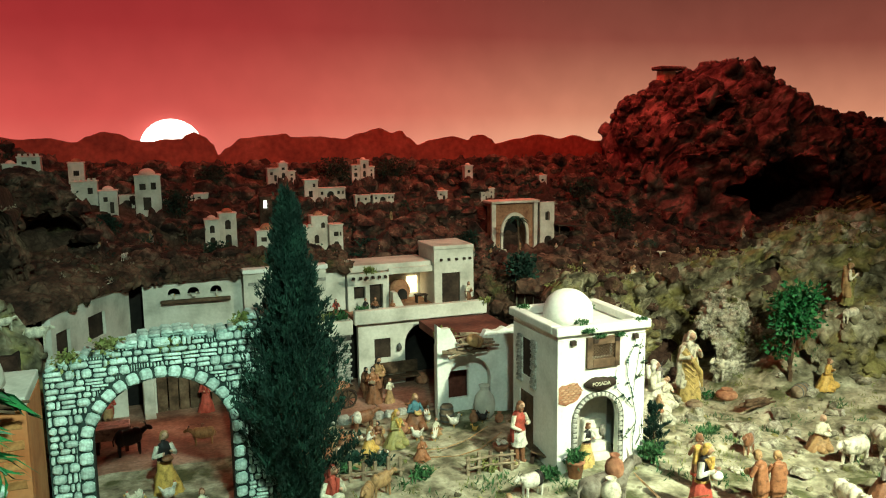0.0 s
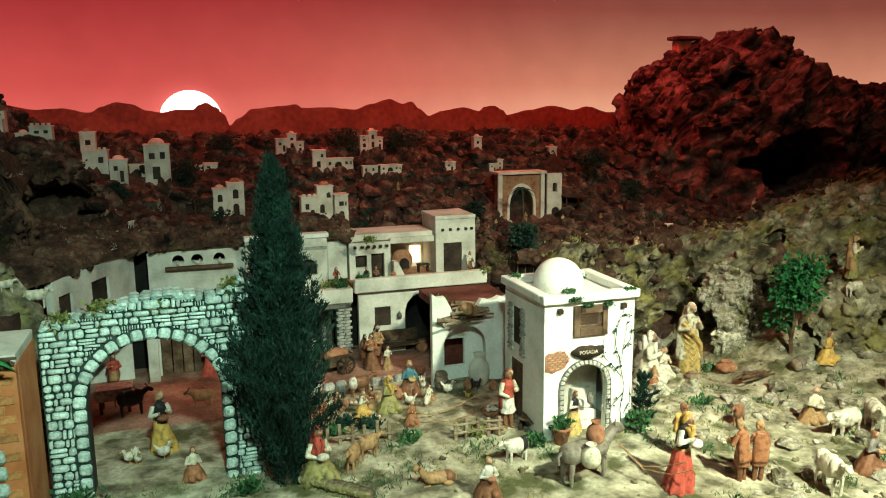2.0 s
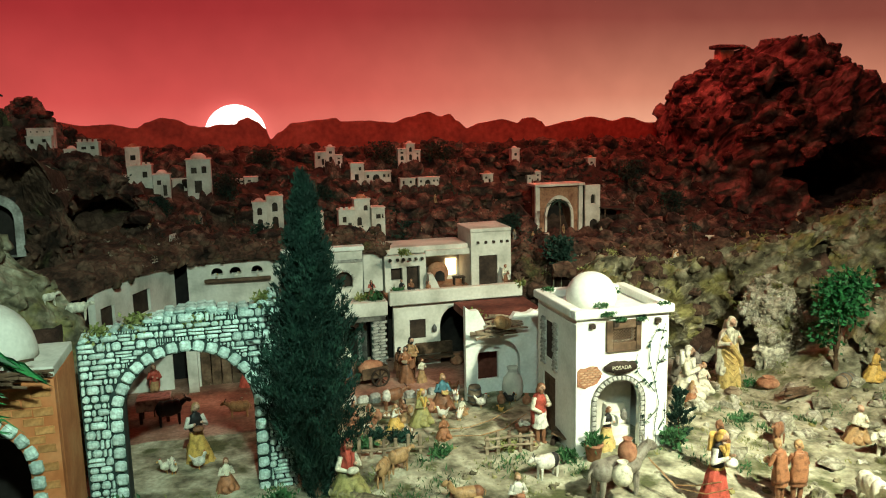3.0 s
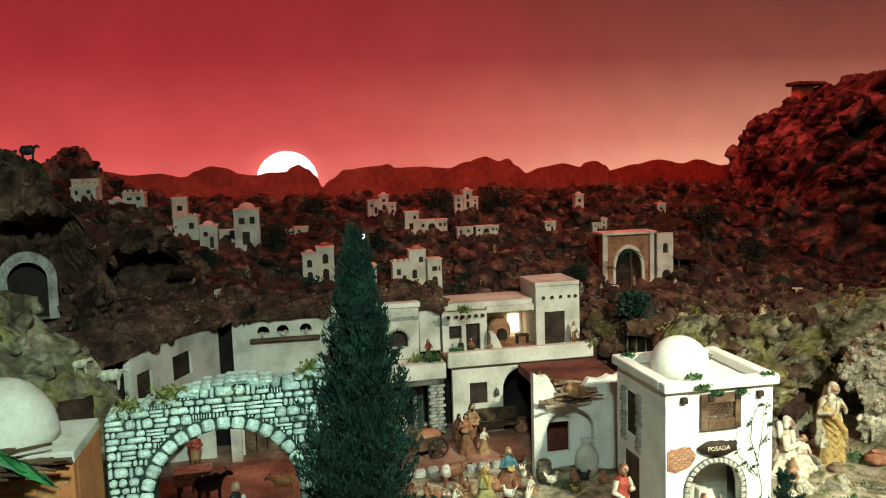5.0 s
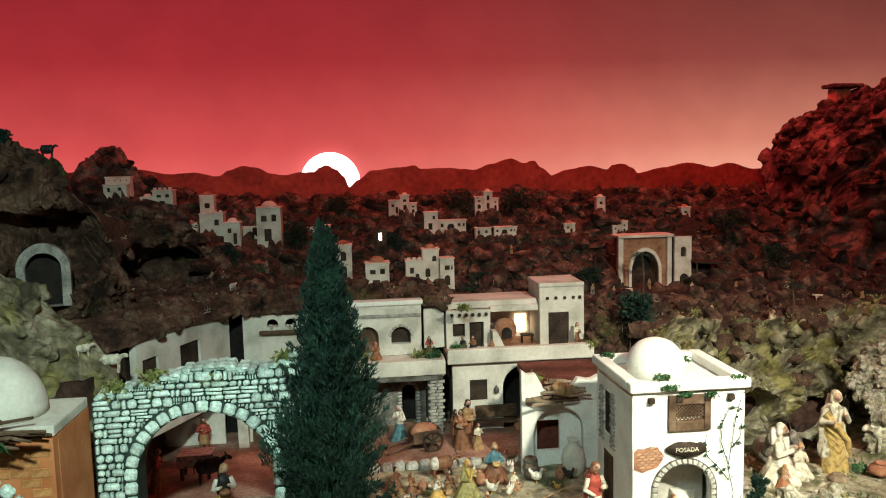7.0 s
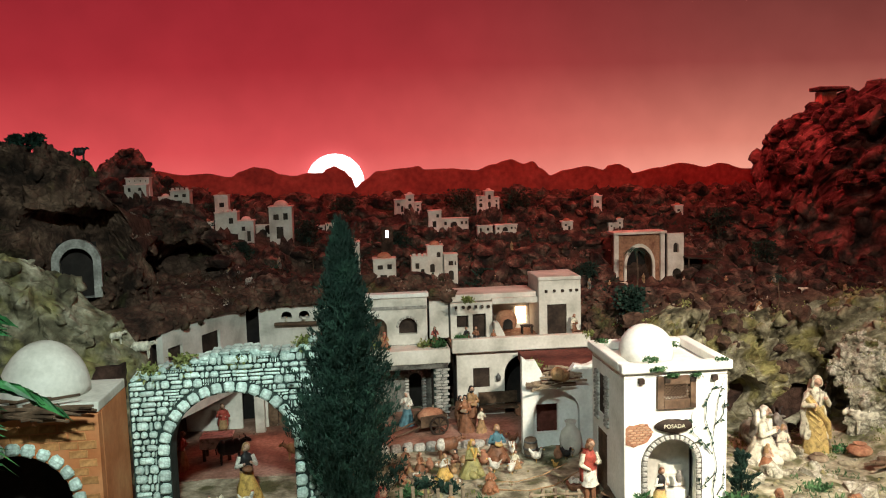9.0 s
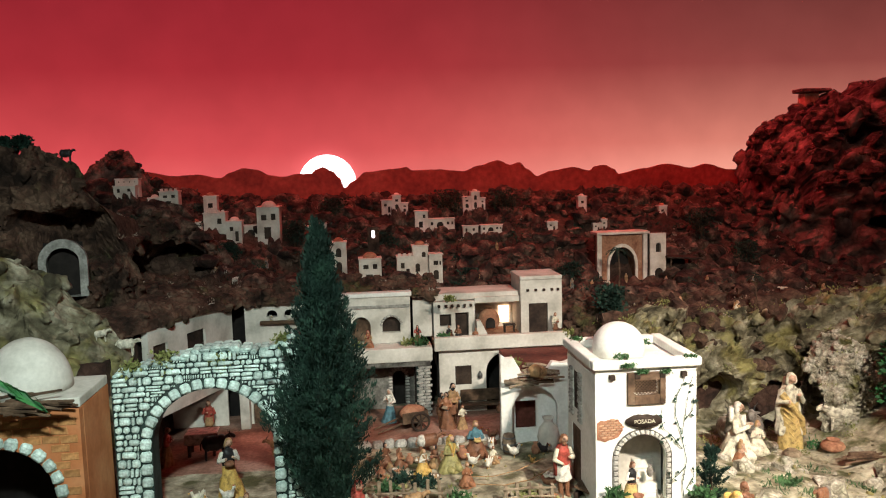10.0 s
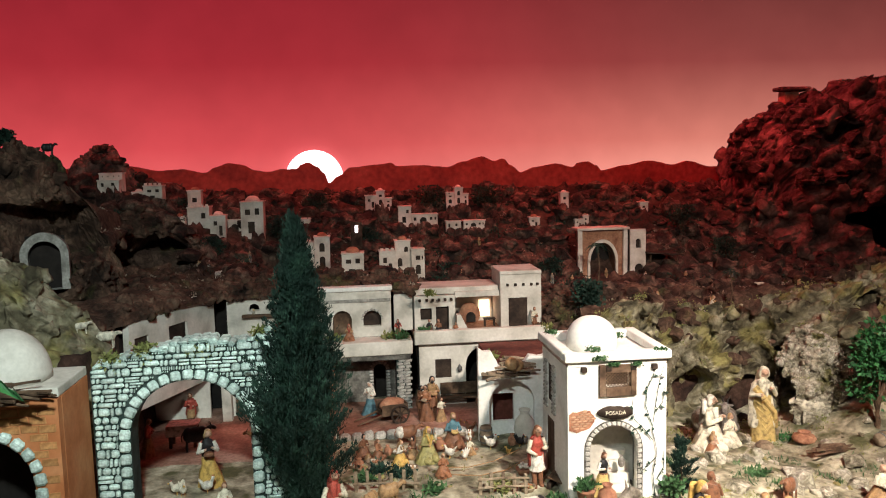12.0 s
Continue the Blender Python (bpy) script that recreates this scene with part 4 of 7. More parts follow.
def left_wall():
    """The long white wall under the rocks."""
    zb = 0.702
    t = empty("cave_house", 0.0, 3.5, zb, 0, "long white cave-house wall with a shelf of round openings", "house")

    def at(bm):
        bmesh.ops.translate(bm, vec=(0, -3.5, -zb), verts=bm.verts)
        return bm
    crest = ragged([(-0.052, 0.958), (0.0, 0.975), (0.08, 0.99), (0.2, 0.995), (0.40, 0.99)], 0.03, 0.006, 6)
    holes = [arch_shape(x, 0.915, 0.05, 0.034, 10) for x in (0.075, 0.155, 0.25)]
    part("wall", at(panel([(-0.052, zb), (0.40, zb)] + list(reversed(crest)), holes, 3.5, 0.04)), M["old_plaster"], t)
    crest2 = ragged([(0.0, 0.99), (0.2, 1.0), (0.4, 1.02), (0.59, 1.02)], 0.03, 0.006, 7)
    slant = panel([(0, 0.62), (0.59, 0.62)] + list(reversed(crest2)), [rect_shape(0.25, 0.38, 0.83, 0.925), rect_shape(0.03, 0.12, 0.74, 0.92)], 0, 0.03)
    bmesh.ops.transform(slant, matrix=pose(-0.345, 2.93, 0, 0, 0, 66), verts=slant.verts)
    part("wall", at(slant), M["old_plaster"], t)
    shutter = box(0.02, 0.39, 0.012, 0.016, 0.735, 0.93, 0)
    bmesh.ops.transform(shutter, matrix=pose(-0.345, 2.93, 0, 0, 0, 66), verts=shutter.verts)
    part("shutter", at(shutter), M["dark_wood"], t)
    part("shelf", at(wobble(box(0.02, 0.31, 3.47, 3.499, 0.885, 0.9, 0.004), 0.003, 20)), M["wood"], t)
    part("back", at(box(-0.5, 0.4, 3.60, 3.62, zb, 1.0, 0)), M["dark"], t)
    # the roof of earth and rock that hangs over it
    return t


left_wall()
tagged(massif("overhang", -0.75, 0.86, [(-0.75, 2.6), (-0.5, 2.74), (-0.36, 2.89), (-0.22, 3.2), (-0.08, 3.45), (0.86, 3.47)], [(-0.75, 1.12), (-0.36, 1.1), (-0.2, 1.06), (0.0, 1.03), (0.86, 1.03)],
              [(-0.75, 3.75), (0.86, 3.75)], 0.985, M["cork"], 0.028, 9.0, 0.9, [], 0.014, 30, 21.0), "brown rock ledge above the white wall", "rock")
crust(bpy.data.objects["overhang"], 500, 0.006, 0.028, M["cork"], 9)


# ---------------------------------------------------------------- city gate
def city_gate():
    zb = 0.90
    t = empty("city_gate", 2.03, 4.1, zb, 0, "orange brick city gate with a horseshoe arch and white tower", "gate")

    def at(bm):
        bmesh.ops.translate(bm, vec=(-2.03, -4.1, -zb), verts=bm.verts)
        return bm
    part("wall", at(panel(rect_shape(1.86, 2.13, zb, 1.185), [arch_shape(1.985, zb, 0.15, 0.215, 14, 0.11)], 4.1, 0.1)), M["clay"], t)
    for b in ((1.835, 1.862), (2.105, 2.13)):
        part("pilaster", at(box(b[0], b[1], 4.08, 4.099, zb, 1.19, 0.002)), M["village_plaster"], t)
    part("cornice", at(box(1.83, 2.14, 4.07, 4.2, 1.19, 1.205, 0.003)), M["village_plaster"], t)
    ring = panel(arch_shape(1.985, zb, 0.18, 0.235, 14, 0.125), [arch_shape(1.985, zb + 0.001, 0.151, 0.215, 14, 0.11)], 4.085, 0.014)
    part("arch_moulding", at(ring), M["village_plaster"], t)
    part("tower", at(panel(rect_shape(2.141, 2.235, zb, 1.19), [arch_shape(2.19, 1.08, 0.03, 0.055), arch_shape(2.195, zb, 0.05, 0.09)], 4.07, 0.02)), M["village_plaster"], t)
    part("tower_back", at(box(2.141, 2.235, 4.091, 4.2, zb, 1.185, 0)), M["dark_wood"], t)
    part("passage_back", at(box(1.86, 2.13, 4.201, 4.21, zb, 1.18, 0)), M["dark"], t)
    return t


city_gate()


# ---------------------------------------------------------------- resting places on the modelled land
from mathutils.bvhtree import BVHTree

LAND = {}


def land_tree():
    verts, faces = [], []
    for ob in scene.objects:
        if ob.name in ("ground", "mountain", "mossy_ridge", "left_crag", "cave_hill", "near_rock", "dark_hill", "overhang", "pale_crag", "right_cliff", "house_bank", "ledge_crag"):
            base = len(verts)
            verts += [v.co.copy() for v in ob.data.vertices]
            faces += [[base + i for i in p.vertices] for p in ob.data.polygons]
    LAND["tree"] = BVHTree.FromPolygons(verts, faces)


land_tree()


def rest(x, y, top=2.5):
    """Height of the land under a point."""
    hit = LAND["tree"].ray_cast(Vector((x, y, top)), Vector((0, 0, -1)))
    return hit[0].z if hit[0] else ground_point(x, y)


# ---------------------------------------------------------------- village houses
def block(t, x, y, w, d, z0, h, openings, crown, mat, seed):
    """One storeyed block: thick front with cut openings, dark panels behind them, flat roof and crown."""
    holes, backs = [], []
    for kind, cx, cz, ow, oh in openings:
        px, pz = x + cx * w, z0 + cz * h
        holes.append(arch_shape(px, pz, ow * w, oh * h, 8) if kind == "a" else rect_shape(px - ow * w / 2, px + ow * w / 2, pz, pz + oh * h))
        backs.append((px - ow * w / 2 - 0.002, px + ow * w / 2 + 0.002, pz - 0.001, pz + oh * h + 0.002))
    low = z0 - (0.15 if x > -0.7 else 0.03)
    part("front_wall", wobble(panel(rect_shape(x, x + w, low, z0 + h), holes, y, 0.008), 0.0012, 16, seed), mat, t)
    body = bmesh.new()
    add_box(body, x, x + 0.008, y + 0.0082, y + d, low, z0 + h)
    add_box(body, x + w - 0.008, x + w, y + 0.0082, y + d, low, z0 + h)
    add_box(body, x + 0.0082, x + w - 0.0082, y + d - 0.008, y + d, low, z0 + h)
    add_box(body, x + 0.0082, x + w - 0.0082, y + 0.0082, y + d - 0.0082, z0 + h - 0.008, z0 + h - 0.002)
    part("body", body, mat, t)
    for a, b, lo, hi in backs:
        part("window" if lo > z0 + 0.12 * h else "door", box(a, b, y + 0.0085, y + 0.011, lo, hi, 0), M["dark_wood"], t)
    part("cornice", box(x - 0.004, x + w + 0.004, y - 0.004, y + d + 0.003, z0 + h, z0 + h + 0.007, 0.0015), mat, t)
    if crown == "dome":
        bm = bmesh.new()
        r = w * 0.33
        lathe(bm, [(r, 0)] + [(r * math.cos(a), r * 0.75 * math.sin(a)) for a in [i * math.pi / 14 for i in range(1, 7)]], 16, (x + w / 2, y + d / 2, z0 + h + 0.007))
        part("dome", bm, M["clay"] if seed % 2 else mat, t)
    if crown == "battlement":
        n = max(3, int(w / 0.022))
        for i in range(n):
            xx = x + w * (i + 0.5) / n
            part("merlon", box(xx - w / n * 0.3, xx + w / n * 0.3, y, y + 0.012, z0 + h + 0.0075, z0 + h + 0.02, 0.001), mat, t)


TWO = [("r", 0.3, 0.62, 0.24, 0.17), ("r", 0.72, 0.62, 0.2, 0.2), ("r", 0.45, 0.05, 0.3, 0.36)]
ARCHED = [("a", 0.5, 0.55, 0.34, 0.28), ("a", 0.5, 0.04, 0.36, 0.36)]
ONE = [("r", 0.35, 0.55, 0.24, 0.22), ("r", 0.68, 0.04, 0.22, 0.5)]
SLIM = [("r", 0.5, 0.62, 0.36, 0.16), ("a", 0.5, 0.08, 0.4, 0.36)]
LOW = [("r", 0.22, 0.1, 0.14, 0.6), ("r", 0.7, 0.25, 0.16, 0.45)]
GATE = [("a", 0.5, 0.0, 0.6, 0.78)]
LOGGIA = [("r", 0.14, 0.3, 0.1, 0.4), ("a", 0.45, 0.02, 0.26, 0.7), ("r", 0.75, 0.35, 0.1, 0.35), ("r", 0.92, 0.35, 0.08, 0.35)]
VILLAGE = [
    ("pale village compound with two towers, a dome and an arch", [(-0.357, 4.25, 0.119, 0.11, 1.221, 0.153, TWO[1:], "battlement"), (-0.374, 4.372, 0.074, 0.07, 1.30, 0.165, SLIM, "dome"),
        (-0.232, 4.22, 0.085, 0.08, 1.214, 0.112, ONE, "dome"), (-0.142, 4.28, 0.072, 0.03, 1.205, 0.092, GATE, ""), (-0.065, 4.24, 0.125, 0.12, 1.215, 0.182, TWO, "dome")]),
    ("small pale two-storey house on the slope", [(-0.58, 4.23, 0.10, 0.08, 1.418, 0.083, TWO, "battlement"), (-0.647, 4.25, 0.062, 0.06, 1.421, 0.047, LOW, "dome")]),
    ("flat pale house under a dark rock", [(-0.78, 4.10, 0.11, 0.06, 1.505, 0.034, LOW, ""), (-0.79, 4.17, 0.12, 0.06, 1.51, 0.066, [("r", 0.15, 0.76, 0.06, 0.1), ("r", 0.38, 0.76, 0.06, 0.1), ("r", 0.62, 0.76, 0.06, 0.1), ("r", 0.85, 0.76, 0.06, 0.1)], "")]),
    ("tiny pale house with one window", [(-0.425, 4.2, 0.062, 0.05, 1.268, 0.06, ONE, "dome")]),
    ("cream house of two domed towers with balconies", [(0.262, 4.2, 0.072, 0.08, 1.015, 0.145, ARCHED, "dome"), (0.336, 4.22, 0.088, 0.09, 1.01, 0.178, ARCHED, "dome")]),
    ("square cream house with a terracotta dome", [(0.492, 3.95, 0.118, 0.10, 0.983, 0.135, TWO, "dome")]),
    ("cream church with battlements, tower and dome", [(0.696, 4.0, 0.086, 0.08, 0.98, 0.138, ONE, "battlement"), (0.784, 4.03, 0.085, 0.08, 0.985, 0.185, [("a", 0.72, 0.68, 0.26, 0.16), ("a", 0.3, 0.25, 0.3, 0.25)], "dome"), (0.871, 4.0, 0.072, 0.08, 0.976, 0.148, SLIM + [("a", 0.85, 0.62, 0.14, 0.15)], "")]),
    ("far cream house with a small domed tower", [(0.641, 4.54, 0.066, 0.06, 1.328, 0.074, ONE, ""), (0.709, 4.55, 0.05, 0.05, 1.34, 0.09, SLIM, "dome"), (0.761, 4.55, 0.04, 0.05, 1.328, 0.055, SLIM, "")]),
    ("long far house with an arched loggia", [(0.834, 4.45, 0.077, 0.07, 1.235, 0.10, TWO[1:], ""), (0.913, 4.46, 0.16, 0.06, 1.235, 0.05, LOGGIA, "")]),
    ("low far row of pale walls with doors", [(1.116, 4.40, 0.09, 0.05, 1.205, 0.036, LOW, ""), (1.225, 4.41, 0.13, 0.05, 1.205, 0.036, LOGGIA, "")]),
    ("small far pale house half hidden by bushes", [(0.154, 4.5, 0.07, 0.05, 1.225, 0.042, LOW, ""), (0.232, 4.49, 0.075, 0.05, 1.225, 0.052, ONE, "")]),
    ("far cream chapel with a stepped front", [(1.142, 4.57, 0.05, 0.06, 1.337, 0.07, SLIM, ""), (1.193, 4.565, 0.052, 0.07, 1.337, 0.10, ARCHED, "dome"), (1.246, 4.57, 0.034, 0.06, 1.337, 0.06, SLIM, "")]),
    ("slim cream watch tower", [(1.864, 4.55, 0.052, 0.05, 1.28, 0.108, SLIM, "dome")]),
    ("tiny cream house with a dome", [(1.636, 4.44, 0.065, 0.05, 1.19, 0.055, ONE, "dome")]),
    ("tiny cream house with a bell tower", [(1.917, 4.42, 0.05, 0.05, 1.182, 0.045, ONE, ""), (1.969, 4.42, 0.036, 0.04, 1.182, 0.068, SLIM, "dome")]),
    ("slim far cream tower", [(2.379, 4.54, 0.054, 0.05, 1.225, 0.088, SLIM, "dome")]),
]


def village():
    for k, (label, blocks) in enumerate(VILLAGE):
        x, y, z = blocks[0][0], blocks[0][1], blocks[0][4]
        t = empty("village_house", 0, 0, 0, 0, label, "house", "village houses")
        for i, b in enumerate(blocks):
            block(t, *b, M["village_plaster"], k + i)
    t = empty("hillside_lantern", 0, 0, 0, 0, "little white glowing lantern in a hut doorway", "lantern")
    part("hut", panel(rect_shape(0.545, 0.61, 1.12, 1.275), [arch_shape(0.578, 1.205, 0.03, 0.055)], 4.2, 0.05), M["cork"], t)
    part("lamp", box(0.569, 0.587, 4.225, 4.235, 1.21, 1.25, 0.003), M["sun"], t)


village()


def footing_rocks():
    """Boulders piled against the feet of the houses, from the land up to the sills."""
    base = bmesh.new()
    bmesh.ops.create_icosphere(base, subdivisions=2, radius=1)
    bv = np.array([v.co[:] for v in base.verts])
    bf = np.array([[v.index for v in f.verts] for f in base.faces])
    base.free()
    rng = np.random.RandomState(23)
    allv, allf = [], []
    for _, blocks in VILLAGE:
        for x, y, w, d, z0, h, *_ in blocks:
            n = max(3, int(w / 0.022))
            for i in range(n):
                px, py = x + w * (i + rng.uniform(0, 1)) / n, y - rng.uniform(0.012, 0.03)
                low, high = rest(px, py) - 0.02, z0 + rng.uniform(-0.012, 0.010)
                half = max(0.012, (high - low) / 2)
                k = bv * (1 + rng.uniform(-0.15, 0.15, (len(bv), 1)) + 0.28 * np.sin(bv @ rng.normal(size=(3, 3)) * 2.3 + rng.uniform(0, 6, 3)).sum(1, keepdims=True) / 1.6)
                k = k * np.array([rng.uniform(0.014, 0.024), rng.uniform(0.014, 0.022), half])
                allf.append(bf + len(allv) * len(bv))
                allv.append(k + np.array([px, py, high - half]))
    data = bpy.data.meshes.new("footing_rocks")
    data.from_pydata(np.concatenate(allv).tolist(), [], np.concatenate(allf).tolist())
    data.materials.append(M["slope_rock"])
    tagged(new("footing_rocks", data), "dark rocks piled against the village houses", "stones", kind="stuff")


footing_rocks()


# a flat slab ruin on top of the mountain
t = empty("hilltop_ruin", 3.47, 4.72, 1.965, 0, "red stone slab on a square pillar, hilltop ruin", "ruin")
part("pillar", wobble(box(-0.05, 0.05, -0.05, 0.05, -0.25, 0.05, 0.01), 0.01, 12), M["clay"], t)
part("slab", wobble(box(-0.08, 0.12, -0.07, 0.07, 0.051, 0.075, 0.008), 0.012, 12), M["red_rock"], t)
part("pillar", wobble(box(0.10, 0.16, -0.05, 0.05, -0.2, 0.05, 0.01), 0.01, 12), M["red_rock"], t)
# pale arch in the hollow of the crag
t = empty("pale_arch", -0.64, 2.93, 1.165, 14, "pale plaster arch set in a rock hollow", "arch")
part("ring", wobble(panel(arch_shape(0, -0.03, 0.17, 0.225), [arch_shape(0, -0.029, 0.115, 0.19)], 0, 0.05), 0.004, 12), M["grey_stone"], t)
part("inner", box(-0.07, 0.07, 0.051, 0.06, -0.03, 0.18, 0), M["dark"], t)


# ---------------------------------------------------------------- plants
def leaves(name, centres, ways, size, width, material, parent=None, kind="", seed=1):
    """Many small pointed leaves in one mesh: centres and growing directions as arrays."""
    rng = np.random.RandomState(seed)
    c, d = np.asarray(centres, float), np.asarray(ways, float)
    d /= np.linalg.norm(d, axis=1, keepdims=True) + 1e-9
    s = np.cross(d, rng.normal(size=d.shape))
    s /= np.linalg.norm(s, axis=1, keepdims=True) + 1e-9
    size = np.asarray(size, float) * rng.uniform(0.7, 1.25, len(c))
    L, W = size[:, None], size[:, None] * width
    bend = np.cross(d, s) * L * 0.12
    v = np.stack([c, c + d * L * 0.45 + s * W + bend, c + d * L, c + d * L * 0.45 - s * W + bend], 1).reshape(-1, 3)
    faces = [(4 * i, 4 * i + 1, 4 * i + 2, 4 * i + 3) for i in range(len(c))]
    data = bpy.data.meshes.new(name)
    data.from_pydata(v.tolist(), [], faces)
    data.materials.append(material)
    ob = new(name, data)
    ob.parent = parent
    if kind:
        ob["kind"] = kind
    return ob


def tube(bm, pts, r0, r1=None, seg=7, mat=0):
    r1 = r0 if r1 is None else r1
    n = len(pts) - 1
    for i in range(n):
        cylinder(bm, pts[i], pts[i + 1], r0 + (r1 - r0) * i / n, r0 + (r1 - r0) * (i + 1) / n, seg, mat)


def cypress(x, y, z, height, profile, n, seed, label):
    t = empty("cypress_tree", x, y, z, 0, label, "tree")
    bm = bmesh.new()
    tube(bm, [(0, 0, -0.01), (0.005, 0, height * 0.3), (0, 0.004, height * 0.92)], height * 0.022, 0.002)
    part("trunk", bm, M["wood"], t)
    rng = np.random.RandomState(seed)
    hs, rs = [p[0] for p in profile], [p[1] for p in profile]
    # rising sprays of uneven length, each a flame of needles; a thin core behind them
    each = 95
    k = int(n * 0.86) // each
    su, sa = rng.uniform(-0.02, 0.93, k), rng.uniform(0, 2 * np.pi, k)
    lobes = 1 + 0.16 * np.sin(sa * 2 + su * 17) + 0.13 * np.sin(sa * 3 - su * 31 + 1)
    sl = rng.uniform(0.42, 1.12, k) * lobes
    sl[rng.uniform(size=k) < 0.10] *= 1.22
    rise = rng.uniform(0.07, 0.15, k)
    along = rng.uniform(0, 1, (k, each)) ** 0.8
    end = np.interp(su + rise, hs, rs) * sl
    reach = end[:, None] * (0.25 + 0.75 * along ** 0.75)
    thick = 0.013 * height * np.sin(np.pi * (0.12 + 0.86 * along)) * rng.uniform(0.6, 1.3, (k, 1))
    off = rng.normal(size=(k, each, 3)) * thick[:, :, None]
    ax, ay = np.cos(sa)[:, None], np.sin(sa)[:, None]
    tips = np.stack([reach * ax, reach * ay, (su[:, None] + rise[:, None] * along) * height], 2) + off
    way = np.stack([ax * 0.35 + 0 * along, ay * 0.35 + 0 * along, 0.9 + 0 * along], 2) + rng.normal(size=tips.shape) * 0.3
    m = n - k * each
    u, a = rng.uniform(0.02, 0.97, m), rng.uniform(0, 2 * np.pi, m)
    rr = np.interp(u, hs, rs) * 0.5 * np.sqrt(rng.uniform(0, 1, m))
    core = np.stack([rr * np.cos(a), rr * np.sin(a), u * height], 1)
    c = np.concatenate([tips.reshape(-1, 3), core])
    d = np.concatenate([way.reshape(-1, 3), np.stack([np.cos(a) * 0.4, np.sin(a) * 0.4, np.full(m, 0.9)], 1) + rng.normal(size=(m, 3)) * 0.3])
    c[:, 2] = np.maximum(c[:, 2], 0.004)
    leaves("crown", c, d, np.full(len(c), 0.012 + 0.005 * height), 0.12, M["cypress"], t, "", seed)
    return t


cypress(0.368, 2.235, 0.425, 0.965, [(0, 0.03), (0.09, 0.05), (0.17, 0.075), (0.24, 0.125), (0.31, 0.175), (0.40, 0.176), (0.5, 0.155), (0.63, 0.124), (0.8, 0.08), (0.93, 0.042), (1.05, 0.012)], 80000, 3, "tall dark green cypress tree beside the stone arch")
cypress(1.66, 2.27, 0.42, 0.20, [(0, 0.03), (0.2, 0.06), (0.6, 0.05), (1.1, 0.01)], 5000, 4, "small dark conifer beside the inn wall")


def leafy_tree(name, x, y, height, radius, n, size, material, label, category, seed, trunk=0.35, squash=1.0, z=None):
    z = rest(x, y) if z is None else z
    t = empty(name, x, y, z - 0.004, 0, label, category)
    rng = np.random.RandomState(seed)
    bm = bmesh.new()
    top = height * trunk
    tube(bm, [(0, 0, -0.01), (0.01 * height, 0, top * 0.6), (0, 0.01, top)], height * 0.03, height * 0.02)
    tips = []
    for i in range(9):
        a, rise = i * 2.4, rng.uniform(0.25, 0.95)
        p = (radius * 0.7 * math.cos(a) * rng.uniform(0.5, 1), radius * 0.7 * math.sin(a) * rng.uniform(0.5, 1), top + (height - top) * rise)
        tube(bm, [(0, 0, top * 0.9), (p[0] * 0.4, p[1] * 0.4, top + (p[2] - top) * 0.55), p], height * 0.014, 0.001, 5)
        tips.append(p)
    part("trunk", bm, M["wood"], t)
    tips = np.array(tips)
    pick = tips[rng.randint(0, len(tips), n)]
    off = rng.normal(size=(n, 3)) * radius * 0.3 * np.array([1, 1, squash])
    c = pick + off
    c[:, 2] = np.clip(c[:, 2], 0.01, height * 1.1)
    leaves("crown", c, off + rng.normal(size=(n, 3)) * radius * 0.3, np.full(n, size), 0.36, material, t, "", seed)
    return t


leafy_tree("broadleaf_tree", 2.70, 2.68, 0.41, 0.10, 1900, 0.024, M["bright_foliage"], "small bright green leafy tree among the rocks", "tree", 6, 0.16)
leafy_tree("shrub", 1.67, 3.36, 0.13, 0.06, 1100, 0.018, M["cypress"], "dark green round shrub behind the domed inn", "shrub", 7, 0.04, 1.0, rest(1.67, 3.36, 1.2))
leafy_tree("shrub", 1.60, 2.20, 0.07, 0.042, 260, 0.017, M["foliage"], "bright green plant at the foot of the inn wall", "shrub", 8, 0.15)
for i, (x, y, h, r, label) in enumerate([(0.30, 4.05, 0.16, 0.07, "dark scrubby tree before the domed towers"), (0.13, 4.32, 0.15, 0.09, "dark bush on the brown slope"), (0.66, 4.33, 0.12, 0.07, "dark bush on the brown slope"), (2.55, 4.3, 0.18, 0.10, "dark leafy tree under the red mountain"), (2.75, 4.15, 0.16, 0.09, "dark leafy tree under the red mountain"),
                                          (1.66, 4.05, 0.12, 0.08, "dark bush on the brown slope"), (1.40, 4.6, 0.16, 0.10, "dark bush by the far chapel"), (1.05, 4.62, 0.17, 0.12, "dark bush by the far chapel"), (0.35, 4.62, 0.12, 0.1, "dark bush on the brown slope"), (-0.80, 3.05, 0.06, 0.035, "dark bush on top of the crag"), (-0.87, 3.06, 0.045, 0.03, "dark bush on top of the crag"),
                                          (-0.20, 4.12, 0.10, 0.06, "dark bush on the brown slope"), (1.1, 4.1, 0.10, 0.07, "dark bush on the brown slope"), (1.35, 3.9, 0.09, 0.06, "dark bush on the brown slope"), (4.42, 4.72, 0.07, 0.03, "tiny dark tree on the mountain ridge"), (5.0, 4.72, 0.08, 0.035, "tiny dark tree on the mountain ridge")]):
    leafy_tree("shrub", x, y, h * 0.85, r * 0.75, 900, 0.014, M["cypress"], label, "shrub", 20 + i, 0.2)


